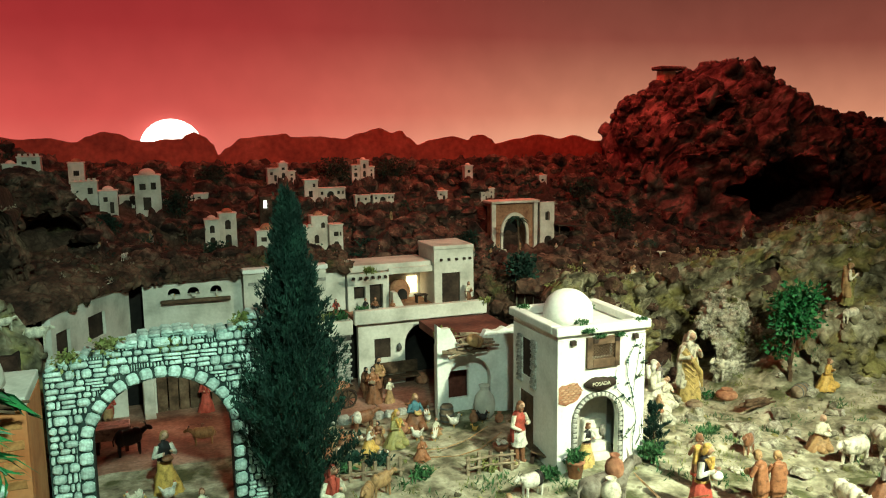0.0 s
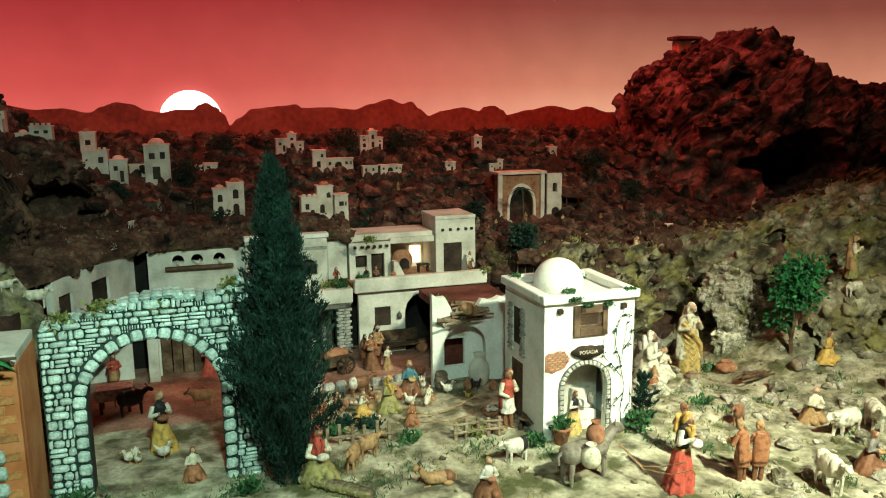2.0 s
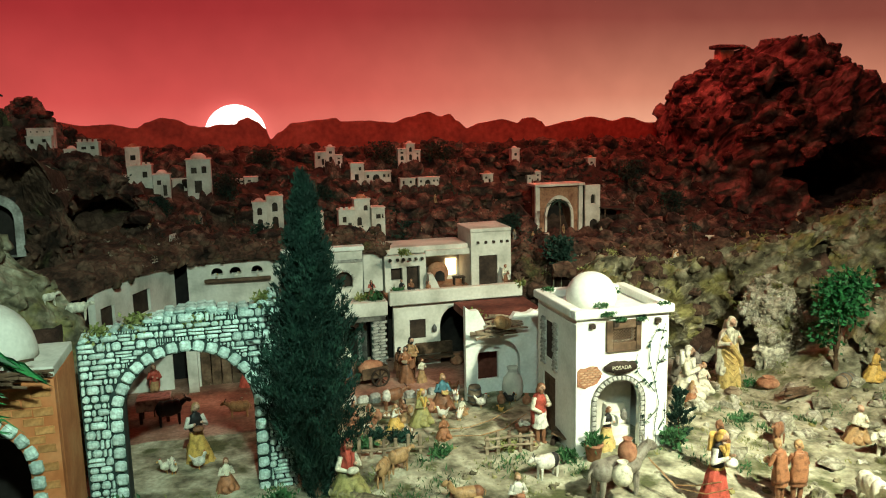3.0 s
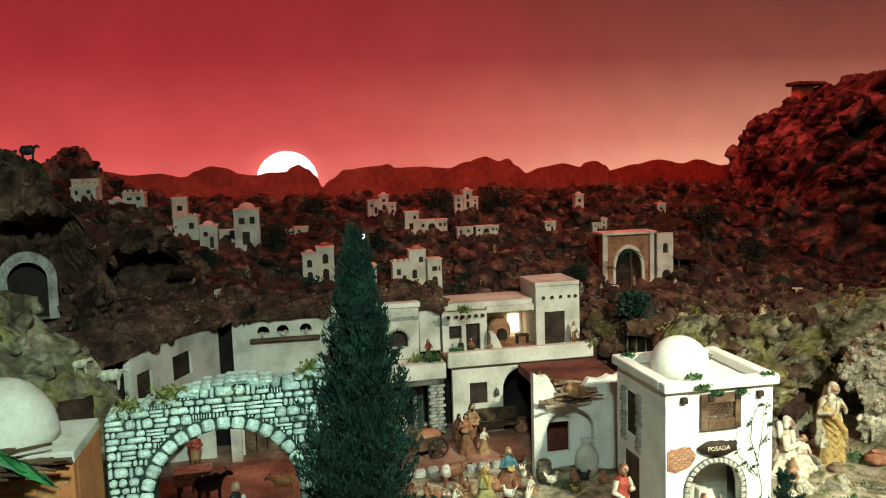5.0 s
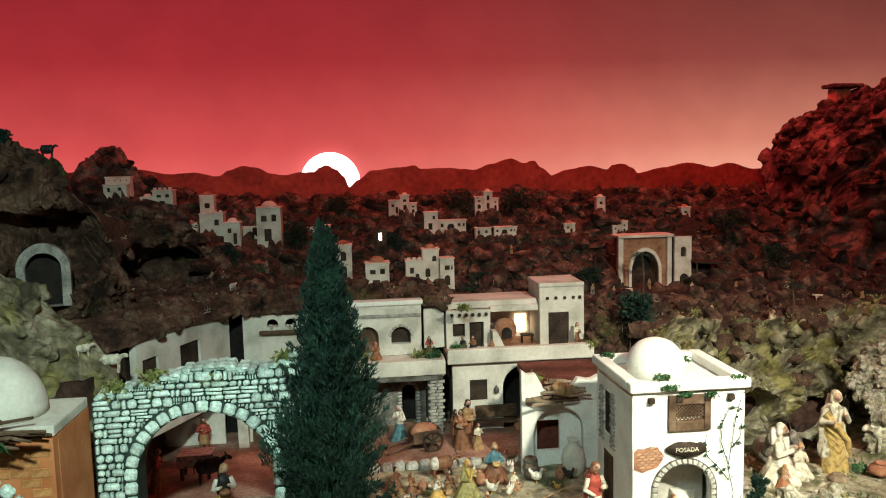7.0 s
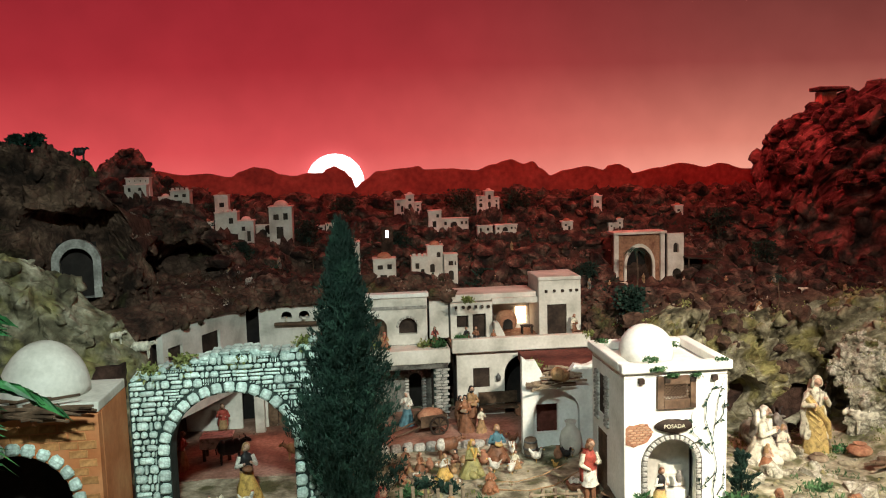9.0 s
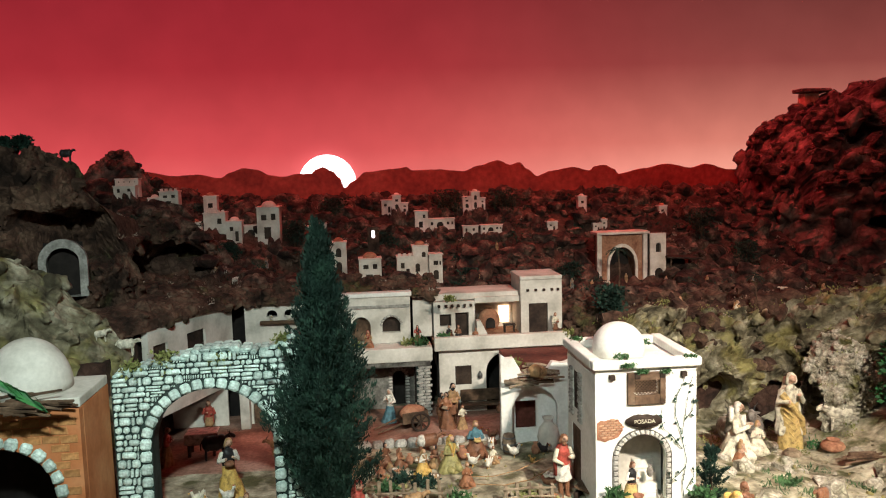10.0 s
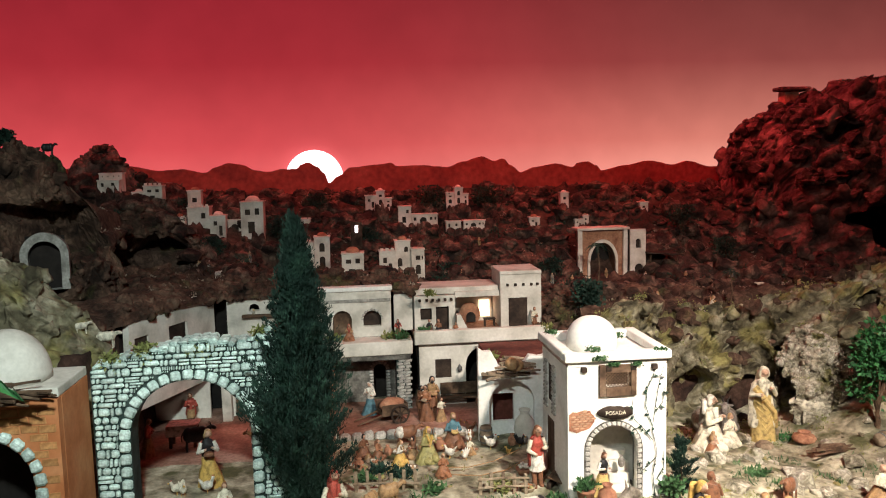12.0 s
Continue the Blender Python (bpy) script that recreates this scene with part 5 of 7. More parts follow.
def palm(x, y, z, trunk_h, frond, n, label, seed, droop=1.0, leaf=0.22, tilt=0.0):
    t = empty("palm_tree", x, y, z, 0, label, "palm")
    green = M["bright_foliage"] if frond > 0.1 else M["cypress"]
    rng = np.random.RandomState(seed)
    bm = bmesh.new()
    tube(bm, [(0, 0, -0.02), (0.01, 0, trunk_h * 0.5), (0, 0, trunk_h)], frond * 0.07, frond * 0.055, 8)
    part("trunk", bm, M["wood"], t)
    for i in range(n):
        a, e = 2 * math.pi * i / n + rng.uniform(-0.2, 0.2), rng.uniform(0.1, 1.1)
        pts = []
        for k in range(13):
            s = k / 12
            out = frond * s * math.cos(e * (1 - 0.2 * s))
            up = frond * (math.sin(e) * s - 0.55 * droop * s * s)
            pts.append((out * math.cos(a), out * math.sin(a), trunk_h + up))
        pts = np.array(pts)
        bm = bmesh.new()
        tube(bm, [Vector(p) for p in pts[::3]], frond * 0.012, frond * 0.004, 5)
        rib = part("frond", bm, green, t)
        c, d = [], []
        side = np.array([-math.sin(a), math.cos(a), 0])
        for k in range(2, 60):
            s = k / 60 * 11.99
            j = int(s)
            p = pts[j] + (pts[j + 1] - pts[j]) * (s - j)
            along = pts[j + 1] - pts[j]
            along /= np.linalg.norm(along)
            for sgn in (-1, 1):
                c.append(p)
                d.append(side * sgn * 0.8 + along * 0.8 + np.array([0, 0, -0.25]))
        c = np.array(c)
        leaves("leaf_blade", c, d, frond * leaf * np.sin(np.linspace(0.5, 2.9, len(c))) ** 0.5, 0.06, green, rib, "", seed + i)
    return t


palm(-0.52, 1.40, 0.40, 0.82, 0.37, 15, "near palm with long green feathered fronds", 31, 1.1, 0.30)
palm(1.86, 3.80, rest(1.86, 3.80), 0.235, 0.07, 10, "small dark palm before the city gate", 41, 1.3)
palm(2.36, 3.30, rest(2.36, 3.30), 0.19, 0.05, 9, "slim dark palm on the rocky slope", 51, 1.3)
palm(0.16, 4.15, rest(0.16, 4.15), 0.14, 0.05, 9, "slim dark palm on the rocky slope", 61, 1.3)


# climbing vine on the inn front
def vine():
    t = empty("climbing_vine", 1.55, 2.228, 0.44, 0, "thin climbing vine with blue-green leaves on the inn wall", "vine")
    rng = np.random.RandomState(9)
    stems = [[(0.0, 0), (-0.008, 0.08), (0.006, 0.16), (-0.012, 0.24), (0.0, 0.32), (0.012, 0.40), (0.028, 0.455)], [(-0.01, 0.2), (-0.04, 0.24), (-0.075, 0.275), (-0.085, 0.31), (-0.08, 0.345)], [(-0.012, 0.25), (-0.035, 0.32), (-0.03, 0.38), (-0.01, 0.42), (0.0, 0.455)],
             [(0.005, 0.14), (-0.025, 0.11), (-0.05, 0.09), (-0.06, 0.13)], [(-0.05, 0.25), (-0.08, 0.24), (-0.09, 0.22)], [(0.006, 0.06), (0.03, 0.1), (0.028, 0.16)], [(0, 0.3), (0.025, 0.33), (0.03, 0.38)]]
    c, d = [], []
    for s in stems:
        bm = bmesh.new()
        tube(bm, [(x, -0.001, z) for x, z in s], 0.0016, 0.0008, 5)
        part("stem", bm, M["cypress"], t)
        for (ax, az), (bx, bz) in zip(s, s[1:]):
            for k in range(2):
                u = rng.uniform()
                c.append((ax + (bx - ax) * u, -0.003, az + (bz - az) * u))
                d.append((rng.normal(), -0.12, rng.normal()))
    leaves("leaves", c, d, np.full(len(c), 0.015), 0.3, M["cypress"], t, "", 2)


vine()


def tufts(name, spots, material, label, seed, size=0.03, blades=26, spread=0.02):
    """Low grass and moss: blades in clumps, in one mesh."""
    rng = np.random.RandomState(seed)
    c, d, L = [], [], []
    for x, y, k in spots:
        for i in range(int(blades * k)):
            px, py = x + rng.normal() * spread * k, y + rng.normal() * spread * k
            c.append((px, py, rest(px, py) - 0.002))
            d.append((rng.normal() * 0.6, rng.normal() * 0.6, 1.0))
            L.append(size * rng.uniform(0.5, 1.1))
    tagged(leaves(name, c, d, np.array(L), 0.09, material, None, "stuff", seed), label, "grass")


rng = random.Random(77)
spots = [(0.70, 2.12, 2.2), (0.78, 2.18, 1.8), (0.62, 2.10, 1.5), (0.98, 2.22, 1.8), (1.06, 2.25, 1.4), (0.52, 2.12, 1.2), (1.22, 2.14, 1.3), (1.32, 2.12, 1.5), (1.63, 2.10, 1.6), (1.72, 2.02, 1.4), (0.74, 2.34, 1.2), (-0.27, 2.26, 1.8), (-0.2, 2.24, 1.3), (0.22, 2.26, 1.3), (0.17, 2.2, 1.2), (1.95, 2.35, 1.6), (2.05, 2.3, 1.3), (2.25, 2.62, 1.8), (2.5, 2.45, 1.5), (1.88, 2.0, 1.2)]
spots += [(rng.uniform(1.6, 3.1), rng.uniform(1.6, 2.7), rng.uniform(0.5, 1.2)) for _ in range(40)]
tufts("grass", spots, M["foliage"], "short green grass tufts on the sandy ground", 5, 0.026, 36)
spots = [(rng.uniform(0.5, 3.2), rng.uniform(1.5, 2.6), rng.uniform(0.5, 1.4)) for _ in range(70)] + [(rng.uniform(-0.25, 0.3), rng.uniform(2.26, 2.31), 0.8) for _ in range(6)]
tufts("dry_grass", spots, M["dry_grass"], "dry yellow-green grass tufts", 6, 0.02, 34, 0.028)


def moss_on_arch():
    rng = np.random.RandomState(4)
    for x, z, k, label in [(0.045, 1.0, 1.0, "trailing yellow-green moss on the stone arch"), (-0.24, 0.985, 0.8, "green moss on the stone arch"), (-0.14, 1.015, 0.8, "green moss on the stone arch"), (0.24, 1.05, 0.7, "green moss on the stone arch")]:
        n = int(260 * k)
        c = np.stack([x + rng.normal(size=n) * 0.022 * k, 2.33 + rng.uniform(-0.012, 0.03, n), z - np.abs(rng.normal(size=n)) * 0.03 * k + 0.02], 1)
        d = rng.normal(size=(n, 3)) + np.array([0, -0.7, -0.3])
        tagged(leaves("moss_clump", c, d, np.full(n, 0.015), 0.35, M["dry_grass"], None, "", 3), label, "moss")
    for x, y, z, k in [(1.335, 2.235, 0.965, 0.9), (1.35, 2.212, 0.938, 0.9), (1.565, 2.222, 0.955, 0.8), (1.27, 2.54, 0.962, 0.7), (1.48, 2.46, 0.955, 1.3), (1.48, 2.22, 0.91, 0.7), (1.40, 2.22, 0.912, 0.7)]:
        n = int(200 * k)
        c = np.array([x, y, z]) + np.clip(rng.normal(size=(n, 3)), -1.6, 1.6) * np.array([0.016, 0.007, 0.004]) * k
        tagged(leaves("moss_clump", c, rng.normal(size=(n, 3)), np.full(n, 0.008), 0.4, M["foliage"], None, "", 5), "green moss clump on the inn parapet", "moss")


moss_on_arch()


# ---------------------------------------------------------------- loose stones
def loose_stones(name, count, area, lo, hi, material, label, seed, skip=None):
    base = bmesh.new()
    bmesh.ops.create_icosphere(base, subdivisions=2, radius=1)
    bv = np.array([v.co[:] for v in base.verts])
    bf = np.array([[v.index for v in f.verts] for f in base.faces])
    base.free()
    rng = np.random.RandomState(seed)
    allv, allf, n = [], [], 0
    while n < count:
        x, y = rng.uniform(area[0], area[1]), rng.uniform(area[2], area[3])
        if skip and skip(x, y):
            continue
        s = lo + (hi - lo) * rng.uniform() ** 2.2
        k = bv * (1 + rng.uniform(-0.16, 0.16, (len(bv), 1)) + 0.32 * np.sin(bv @ rng.normal(size=(3, 3)) * 2.3 + rng.uniform(0, 6, 3)).sum(1, keepdims=True) / 1.6)
        k = k * np.array([1, rng.uniform(0.7, 1.1), rng.uniform(0.5, 0.95)]) * s
        a = rng.uniform(0, 6.28)
        rot = np.array([[math.cos(a), -math.sin(a), 0], [math.sin(a), math.cos(a), 0], [0, 0, 1]])
        allv.append(k @ rot.T + np.array([x, y, rest(x, y) + s * 0.12]))
        allf.append(bf + n * len(bv))
        n += 1
    data = bpy.data.meshes.new(name)
    data.from_pydata(np.concatenate(allv).tolist(), [], np.concatenate(allf).tolist())
    data.materials.append(material)
    tagged(new(name, data), label, "stones", kind="stuff")


def in_house(x, y):
    return any(b[0] - 0.01 < x < b[0] + b[2] + 0.01 and b[1] - 0.04 < y < b[1] + b[3] for _, blocks in VILLAGE for b in blocks) or (1.80 < x < 2.27 and 3.85 < y < 4.24)


loose_stones("slope_rocks", 1900, (-0.9, 3.6, 3.75, 4.85), 0.012, 0.07, M["slope_rock"], "dark brown rocks all over the village slope", 1, in_house)
loose_stones("ridge_rocks", 260, (1.5, 3.6, 3.15, 3.8), 0.015, 0.06, M["cork"], "brown boulders on the plateau", 2)
loose_stones("hillside_stones", 240, (1.7, 3.4, 1.5, 2.9), 0.006, 0.045, M["pale_rock"], "grey stones on the sandy hillside", 3)
loose_stones("pebbles", 420, (0.4, 3.0, 1.5, 2.75), 0.003, 0.014, M["rock"], "small pebbles on the sandy ground", 4)
loose_stones("ledge_rocks", 160, (-0.7, 0.85, 3.45, 3.75), 0.012, 0.04, M["cork"], "brown rocks along the ledge", 5)


def scrub(name, count, area, material, label, seed, size, spread, blades, lift=0.0):
    """Low scrub all over the slope, in clumps too many to count."""
    rng = np.random.RandomState(seed)
    c, d, n = [], [], 0
    while n < count:
        x, y = rng.uniform(area[0], area[1]), rng.uniform(area[2], area[3])
        if in_house(x, y + 0.03):
            continue
        z = rest(x, y)
        for i in range(blades):
            o = rng.normal(size=3) * spread
            c.append((x + o[0], y + o[1], z + abs(o[2]) * 0.8 + lift))
            d.append(o / spread + np.array([0, -0.2, 0.6]))
        n += 1
    tagged(leaves(name, c, d, np.full(len(c), size), 0.3, M[material], None, "stuff", seed), label, "scrub")


scrub("dark_scrub", 420, (-0.9, 3.3, 3.76, 4.85), "cypress", "dark low scrub scattered over the brown slope", 3, 0.014, 0.016, 26)
scrub("pale_scrub", 520, (-0.7, 3.4, 3.2, 4.7), "pale_scrub", "pale dry tufts and flakes scattered over the slope", 4, 0.012, 0.007, 9)
scrub("ridge_moss", 220, (1.5, 3.4, 2.75, 3.4), "dry_grass", "yellow-green moss tufts on the ridge", 5, 0.010, 0.014, 22)

# lean-to of poles beside the city gate
t = empty("pole_shed", 2.33, 4.08, 0.90, 0, "dark lean-to of thin poles beside the gate", "shed")
for x, y in ((-0.08, -0.04), (0.08, -0.04), (0.08, 0.08), (-0.08, 0.08)):
    bm = bmesh.new()
    tube(bm, [(x, y, -0.02), (x + 0.004, y, 0.15)], 0.005, 0.004, 6)
    part("pole", bm, M["wood"], t)
part("roof", wobble(panel([(-0.1, 0.15), (0.1, 0.135), (0.1, 0.143), (-0.1, 0.158)], (), -0.06, 0.16), 0.004, 20), M["dark_wood"], t)


# ---------------------------------------------------------------- painted clay figurines, each one plain mesh
def robe(bm, profile, folds, depth, mat, seg=36, lean=0.0, flat=0.85):
    rings = []
    profile = finer(profile)
    top = profile[-1][1]
    for r, z in profile:
        k = 1 - z / max(top, 1e-6)
        ring = []
        for i in range(seg):
            a = 2 * math.pi * i / seg
            q = r * (1 + depth * (0.25 + 0.75 * k) * (abs(math.sin(0.5 * folds * a + 0.9 * math.sin(a * 2) + 2.2 * k)) * 1.6 - 0.9) + 0.35 * depth * math.cos(2 * folds * a + 5 * k))
            ring.append(bm.verts.new((q * math.cos(a), q * flat * math.sin(a) - lean * z, z)))
        rings.append(ring)
    for a, b in zip(rings, rings[1:]):
        for i in range(seg):
            f = bm.faces.new((a[i], a[(i + 1) % seg], b[(i + 1) % seg], b[i]))
            f.material_index, f.smooth = mat, True
    for ring in (list(reversed(rings[0])), rings[-1]):
        f = bm.faces.new(ring)
        f.material_index = mat


def finer(profile, n=4):
    """The same outline with more rings, so that folds can wind."""
    out = []
    for (ra, za), (rb, zb) in zip(profile, profile[1:]):
        out += [(ra + (rb - ra) * i / n, za + (zb - za) * i / n) for i in range(n)]
    return out + [profile[-1]]


def figurine(x, y, h, kind, colours, turn, label, z=None, cover=True, reach=0.6, hold=None, group=""):
    """colours: robe, upper garment, head cover, sleeves."""
    bm = bmesh.new()
    H = h
    lean = 0.0
    if kind == "stand_f":
        robe(bm, [(0.205 * H, 0), (0.195 * H, 0.05 * H), (0.14 * H, 0.3 * H), (0.085 * H, 0.52 * H)], 9, 0.2, 0)
        waist = 0.5
    elif kind == "stand_m":
        for s in (-1, 1):
            tube(bm, [(s * 0.055 * H, 0.0, 0.0), (s * 0.05 * H, 0, 0.2 * H), (s * 0.045 * H, 0, 0.45 * H)], 0.036 * H, 0.05 * H, 8, 3)
            ball(bm, (s * 0.058 * H, -0.03 * H, 0.02 * H), 0.035 * H, 0.06 * H, 0.025 * H, 3, 8, 6)
        robe(bm, [(0.125 * H, 0.28 * H), (0.12 * H, 0.32 * H), (0.095 * H, 0.52 * H)], 8, 0.12, 0)
        waist = 0.5
    elif kind == "robed":
        robe(bm, [(0.155 * H, 0), (0.15 * H, 0.04 * H), (0.125 * H, 0.25 * H), (0.115 * H, 0.5 * H), (0.10 * H, 0.62 * H)], 7, 0.16, 0)
        for k in range(5):
            tube(bm, [(-0.10 * H + 0.01 * k * H, -0.085 * H, (0.55 - 0.08 * k) * H), (0.02 * H, -0.125 * H, (0.45 - 0.085 * k) * H), (0.11 * H, -0.07 * H, (0.52 - 0.09 * k) * H)], 0.012 * H, 0.008 * H, 6, 0)
        robe(bm, [(0.165 * H, 0.2 * H), (0.17 * H, 0.32 * H), (0.15 * H, 0.55 * H), (0.12 * H, 0.74 * H), (0.06 * H, 0.82 * H)], 6, 0.16, 2, 32, -0.09, 0.66)
        tube(bm, [(-0.12 * H, -0.06 * H, 0.74 * H), (-0.02 * H, -0.125 * H, 0.6 * H), (0.12 * H, -0.09 * H, 0.42 * H), (0.15 * H, -0.03 * H, 0.2 * H)], 0.045 * H, 0.03 * H, 9, 0)
        waist = 0.52
    else:
        robe(bm, [(0.34 * H, 0), (0.33 * H, 0.08 * H), (0.24 * H, 0.3 * H), (0.15 * H, 0.5 * H)], 8, 0.14, 0)
        ball(bm, (0.08 * H, -0.18 * H, 0.19 * H), 0.11 * H, 0.22 * H, 0.12 * H, 0)
        ball(bm, (-0.1 * H, -0.15 * H, 0.15 * H), 0.12 * H, 0.22 * H, 0.11 * H, 0)
        waist = 0.42
    big = 1.0 if kind not in ("kneel", "seat") else 1.28
    k = H * big
    z0 = waist * H
    robe(bm, [(0.088 * k, z0), (0.098 * k, z0 + 0.12 * k), (0.102 * k, z0 + 0.22 * k), (0.07 * k, z0 + 0.285 * k), (0.032 * k, z0 + 0.31 * k), (0.03 * k, z0 + 0.34 * k)], 5, 0.05, 1, 24, 0.0, 0.72)
    hz = z0 + 0.40 * k
    ball(bm, (0, -0.008 * k, hz), 0.052 * k, 0.058 * k, 0.068 * k, 4, 14, 10)
    ball(bm, (0, 0.008 * k, hz + 0.022 * k), 0.059 * k, 0.06 * k, 0.056 * k, 2, 14, 10)
    for s in (-1, 1):
        ball(bm, (s * 0.046 * k, 0.006 * k, hz - 0.02 * k), 0.022 * k, 0.04 * k, 0.055 * k, 2, 8, 6)
    if cover:
        robe(bm, [(0.085 * k, z0 + 0.2 * k), (0.07 * k, z0 + 0.3 * k), (0.05 * k, hz)], 6, 0.1, 2, 20, -0.12, 0.6)
    for s in (-1, 1):
        e = (s * 0.155 * k, -0.04 * k, z0 + 0.12 * k)
        hand = (s * 0.055 * k, -(0.1 + 0.08 * reach) * k, z0 + (0.06 + 0.16 * reach + 0.05 * s * math.sin(71 * x)) * k)
        tube(bm, [(s * 0.095 * k, 0, z0 + 0.255 * k), e], 0.038 * k, 0.034 * k, 9, 5)
        tube(bm, [e, hand], 0.034 * k, 0.024 * k, 9, 5)
        ball(bm, e, 0.036 * k, 0.036 * k, 0.036 * k, 5, 8, 6)
        ball(bm, hand, 0.024 * k, 0.026 * k, 0.022 * k, 4, 8, 6)
    mats = [M[colours[0]], M[colours[1]], M[colours[2]], M[colours[3]], M["skin"], M[colours[4] if len(colours) > 4 else colours[1]]]
    if hold:
        mats.append(M[hold])
        ball(bm, (0, -0.17 * k, z0 + 0.1 * k), 0.085 * k, 0.06 * k, 0.05 * k, 6)
    # belt, shawl ends, nose, feet or beard
    sway = math.sin(91 * x + 57 * y)
    robe(bm, [(0.094 * k, z0 - 0.012 * k), (0.1 * k, z0 + 0.006 * k), (0.092 * k, z0 + 0.022 * k)], 6, 0.06, 2, 24, 0.0, 0.8)
    ball(bm, (0, -0.066 * k, hz - 0.004 * k), 0.011 * k, 0.014 * k, 0.016 * k, 4, 6, 5)
    if cover:
        tube(bm, [(-0.06 * k, -0.05 * k, z0 + 0.3 * k), (-0.03 * k, -0.085 * k, z0 + 0.2 * k), (0.05 * k * sway, -0.1 * k, z0 + 0.03 * k)], 0.032 * k, 0.014 * k, 8, 2)
        tube(bm, [(0.06 * k, -0.05 * k, z0 + 0.3 * k), (0.045 * k, -0.08 * k, z0 + 0.2 * k), (0.02 * k, -0.095 * k, z0 + 0.1 * k)], 0.032 * k, 0.016 * k, 8, 2)
    elif kind == "stand_m":
        ball(bm, (0, -0.042 * k, hz - 0.055 * k), 0.036 * k, 0.026 * k, 0.04 * k, 2, 10, 7)
        robe(bm, [(0.135 * k, z0 - 0.16 * k), (0.125 * k, z0 + 0.02 * k), (0.112 * k, z0 + 0.2 * k), (0.07 * k, z0 + 0.29 * k)], 7, 0.12, 1, 28, -0.07, 0.62)
    for v in bm.verts:
        u = min(1.0, v.co.z / H)
        v.co.x += 0.045 * H * sway * math.sin(2.6 * u)
        v.co.y -= 0.06 * H * max(0.0, u - 0.45) * (1.2 + sway)
    wobble(bm, h * 0.02, 7 / h)
    ob = part("figurine", bm, mats, None, "")
    ob.matrix_world = pose(x, y, (rest(x, y, 0.56 if x < 2.6 else 0.8) if z is None else z) - 0.003, 0, 0, turn)
    return tagged(ob, label, "figurine", group or "nativity figurines")


def animal(x, y, length, height, colour, turn, label, kind="sheep", z=None, second=None, lying=False):
    """A four-legged clay animal, looking along -x before its turn."""
    bm = bmesh.new()
    L, Hh = length, height
    belly = 0.0 if lying else Hh * 0.36
    rx, rz = L * 0.36, Hh * (0.27 if kind != "donkey" else 0.2)
    top = belly + rz
    ball(bm, (0, 0, top), rx, L * 0.17, rz, 0, 18, 12)
    ball(bm, (-rx * 0.55, 0, top + rz * 0.1), rx * 0.5, L * 0.165, rz * 0.98, 0, 14, 10)
    ball(bm, (rx * 0.6, 0, top), rx * 0.48, L * 0.17, rz * 1.0, 1 if second else 0, 14, 10)
    neck = (-rx * 1.0, 0, top + rz * 0.5)
    head = (-rx * 1.38, 0, Hh * (0.86 if kind != "sheep" else 0.84))
    tube(bm, [(-rx * 0.7, 0, top + rz * 0.2), neck, head], L * 0.10, L * 0.07, 10, 0)
    tilt = Matrix.Rotation(radians(35), 4, "Y")
    ball(bm, (head[0] - L * 0.06, 0, head[2] - L * 0.02), L * 0.12, L * 0.062, L * 0.068, 0, 12, 8, Matrix.Rotation(radians(-35), 4, "Y"))
    for s in (-1, 1):
        ear = L * (0.06 if kind != "donkey" else 0.11)
        if kind in ("donkey", "dog", "deer"):
            cylinder(bm, (head[0] + 0.02 * L, s * L * 0.04, head[2] + L * 0.02), (head[0] + 0.04 * L, s * L * 0.07, head[2] + L * 0.04 + ear), L * 0.022, L * 0.004, 7, 0)
        else:
            ball(bm, (head[0] + 0.02 * L, s * L * 0.08, head[2] + L * 0.01), L * 0.03, L * 0.05, L * 0.018, 0, 8, 6)
        if kind in ("goat", "ox"):
            tube(bm, [(head[0], s * L * 0.03, head[2] + L * 0.04), (head[0] + L * 0.03, s * L * 0.05, head[2] + L * 0.12), (head[0] + L * 0.09, s * L * 0.08, head[2] + L * 0.16)], L * 0.016, L * 0.004, 6, 2)
    if lying:
        for s in (-1, 1):
            tube(bm, [(-rx * 0.7, s * L * 0.12, L * 0.04), (-rx * 1.15, s * L * 0.13, L * 0.025)], L * 0.03, L * 0.024, 7, 0)
            ball(bm, (rx * 0.5, s * L * 0.15, L * 0.06), L * 0.13, L * 0.06, L * 0.07, 0, 10, 7)
    else:
        for sx in (-0.72, 0.74):
            for s in (-1, 1):
                px = sx * rx
                tube(bm, [(px, s * L * 0.09, belly + rz * 0.4), (px + (0.01 if sx > 0 else -0.005) * L, s * L * 0.095, belly * 0.55), (px, s * L * 0.09, 0)], L * 0.045, L * 0.024, 8, 0)
    tube(bm, [(rx * 1.0, 0, top + rz * 0.4), (rx * 1.18, 0, top - rz * 0.1), (rx * 1.15, 0, top - rz * 0.8)], L * 0.022, L * 0.016, 7, 0)
    wobble(bm, L * (0.035 if kind == "sheep" else 0.012), 9 / L)
    ob = part("animal_figurine", bm, [M[colour], M[second or colour], M["black"]], None, "")
    ob.matrix_world = pose(x, y, (rest(x, y, 0.56 if x < 2.6 else 0.8) if z is None else z) - 0.003, 0, 0, turn)
    return tagged(ob, label, "animal figurine", "animal figurines")


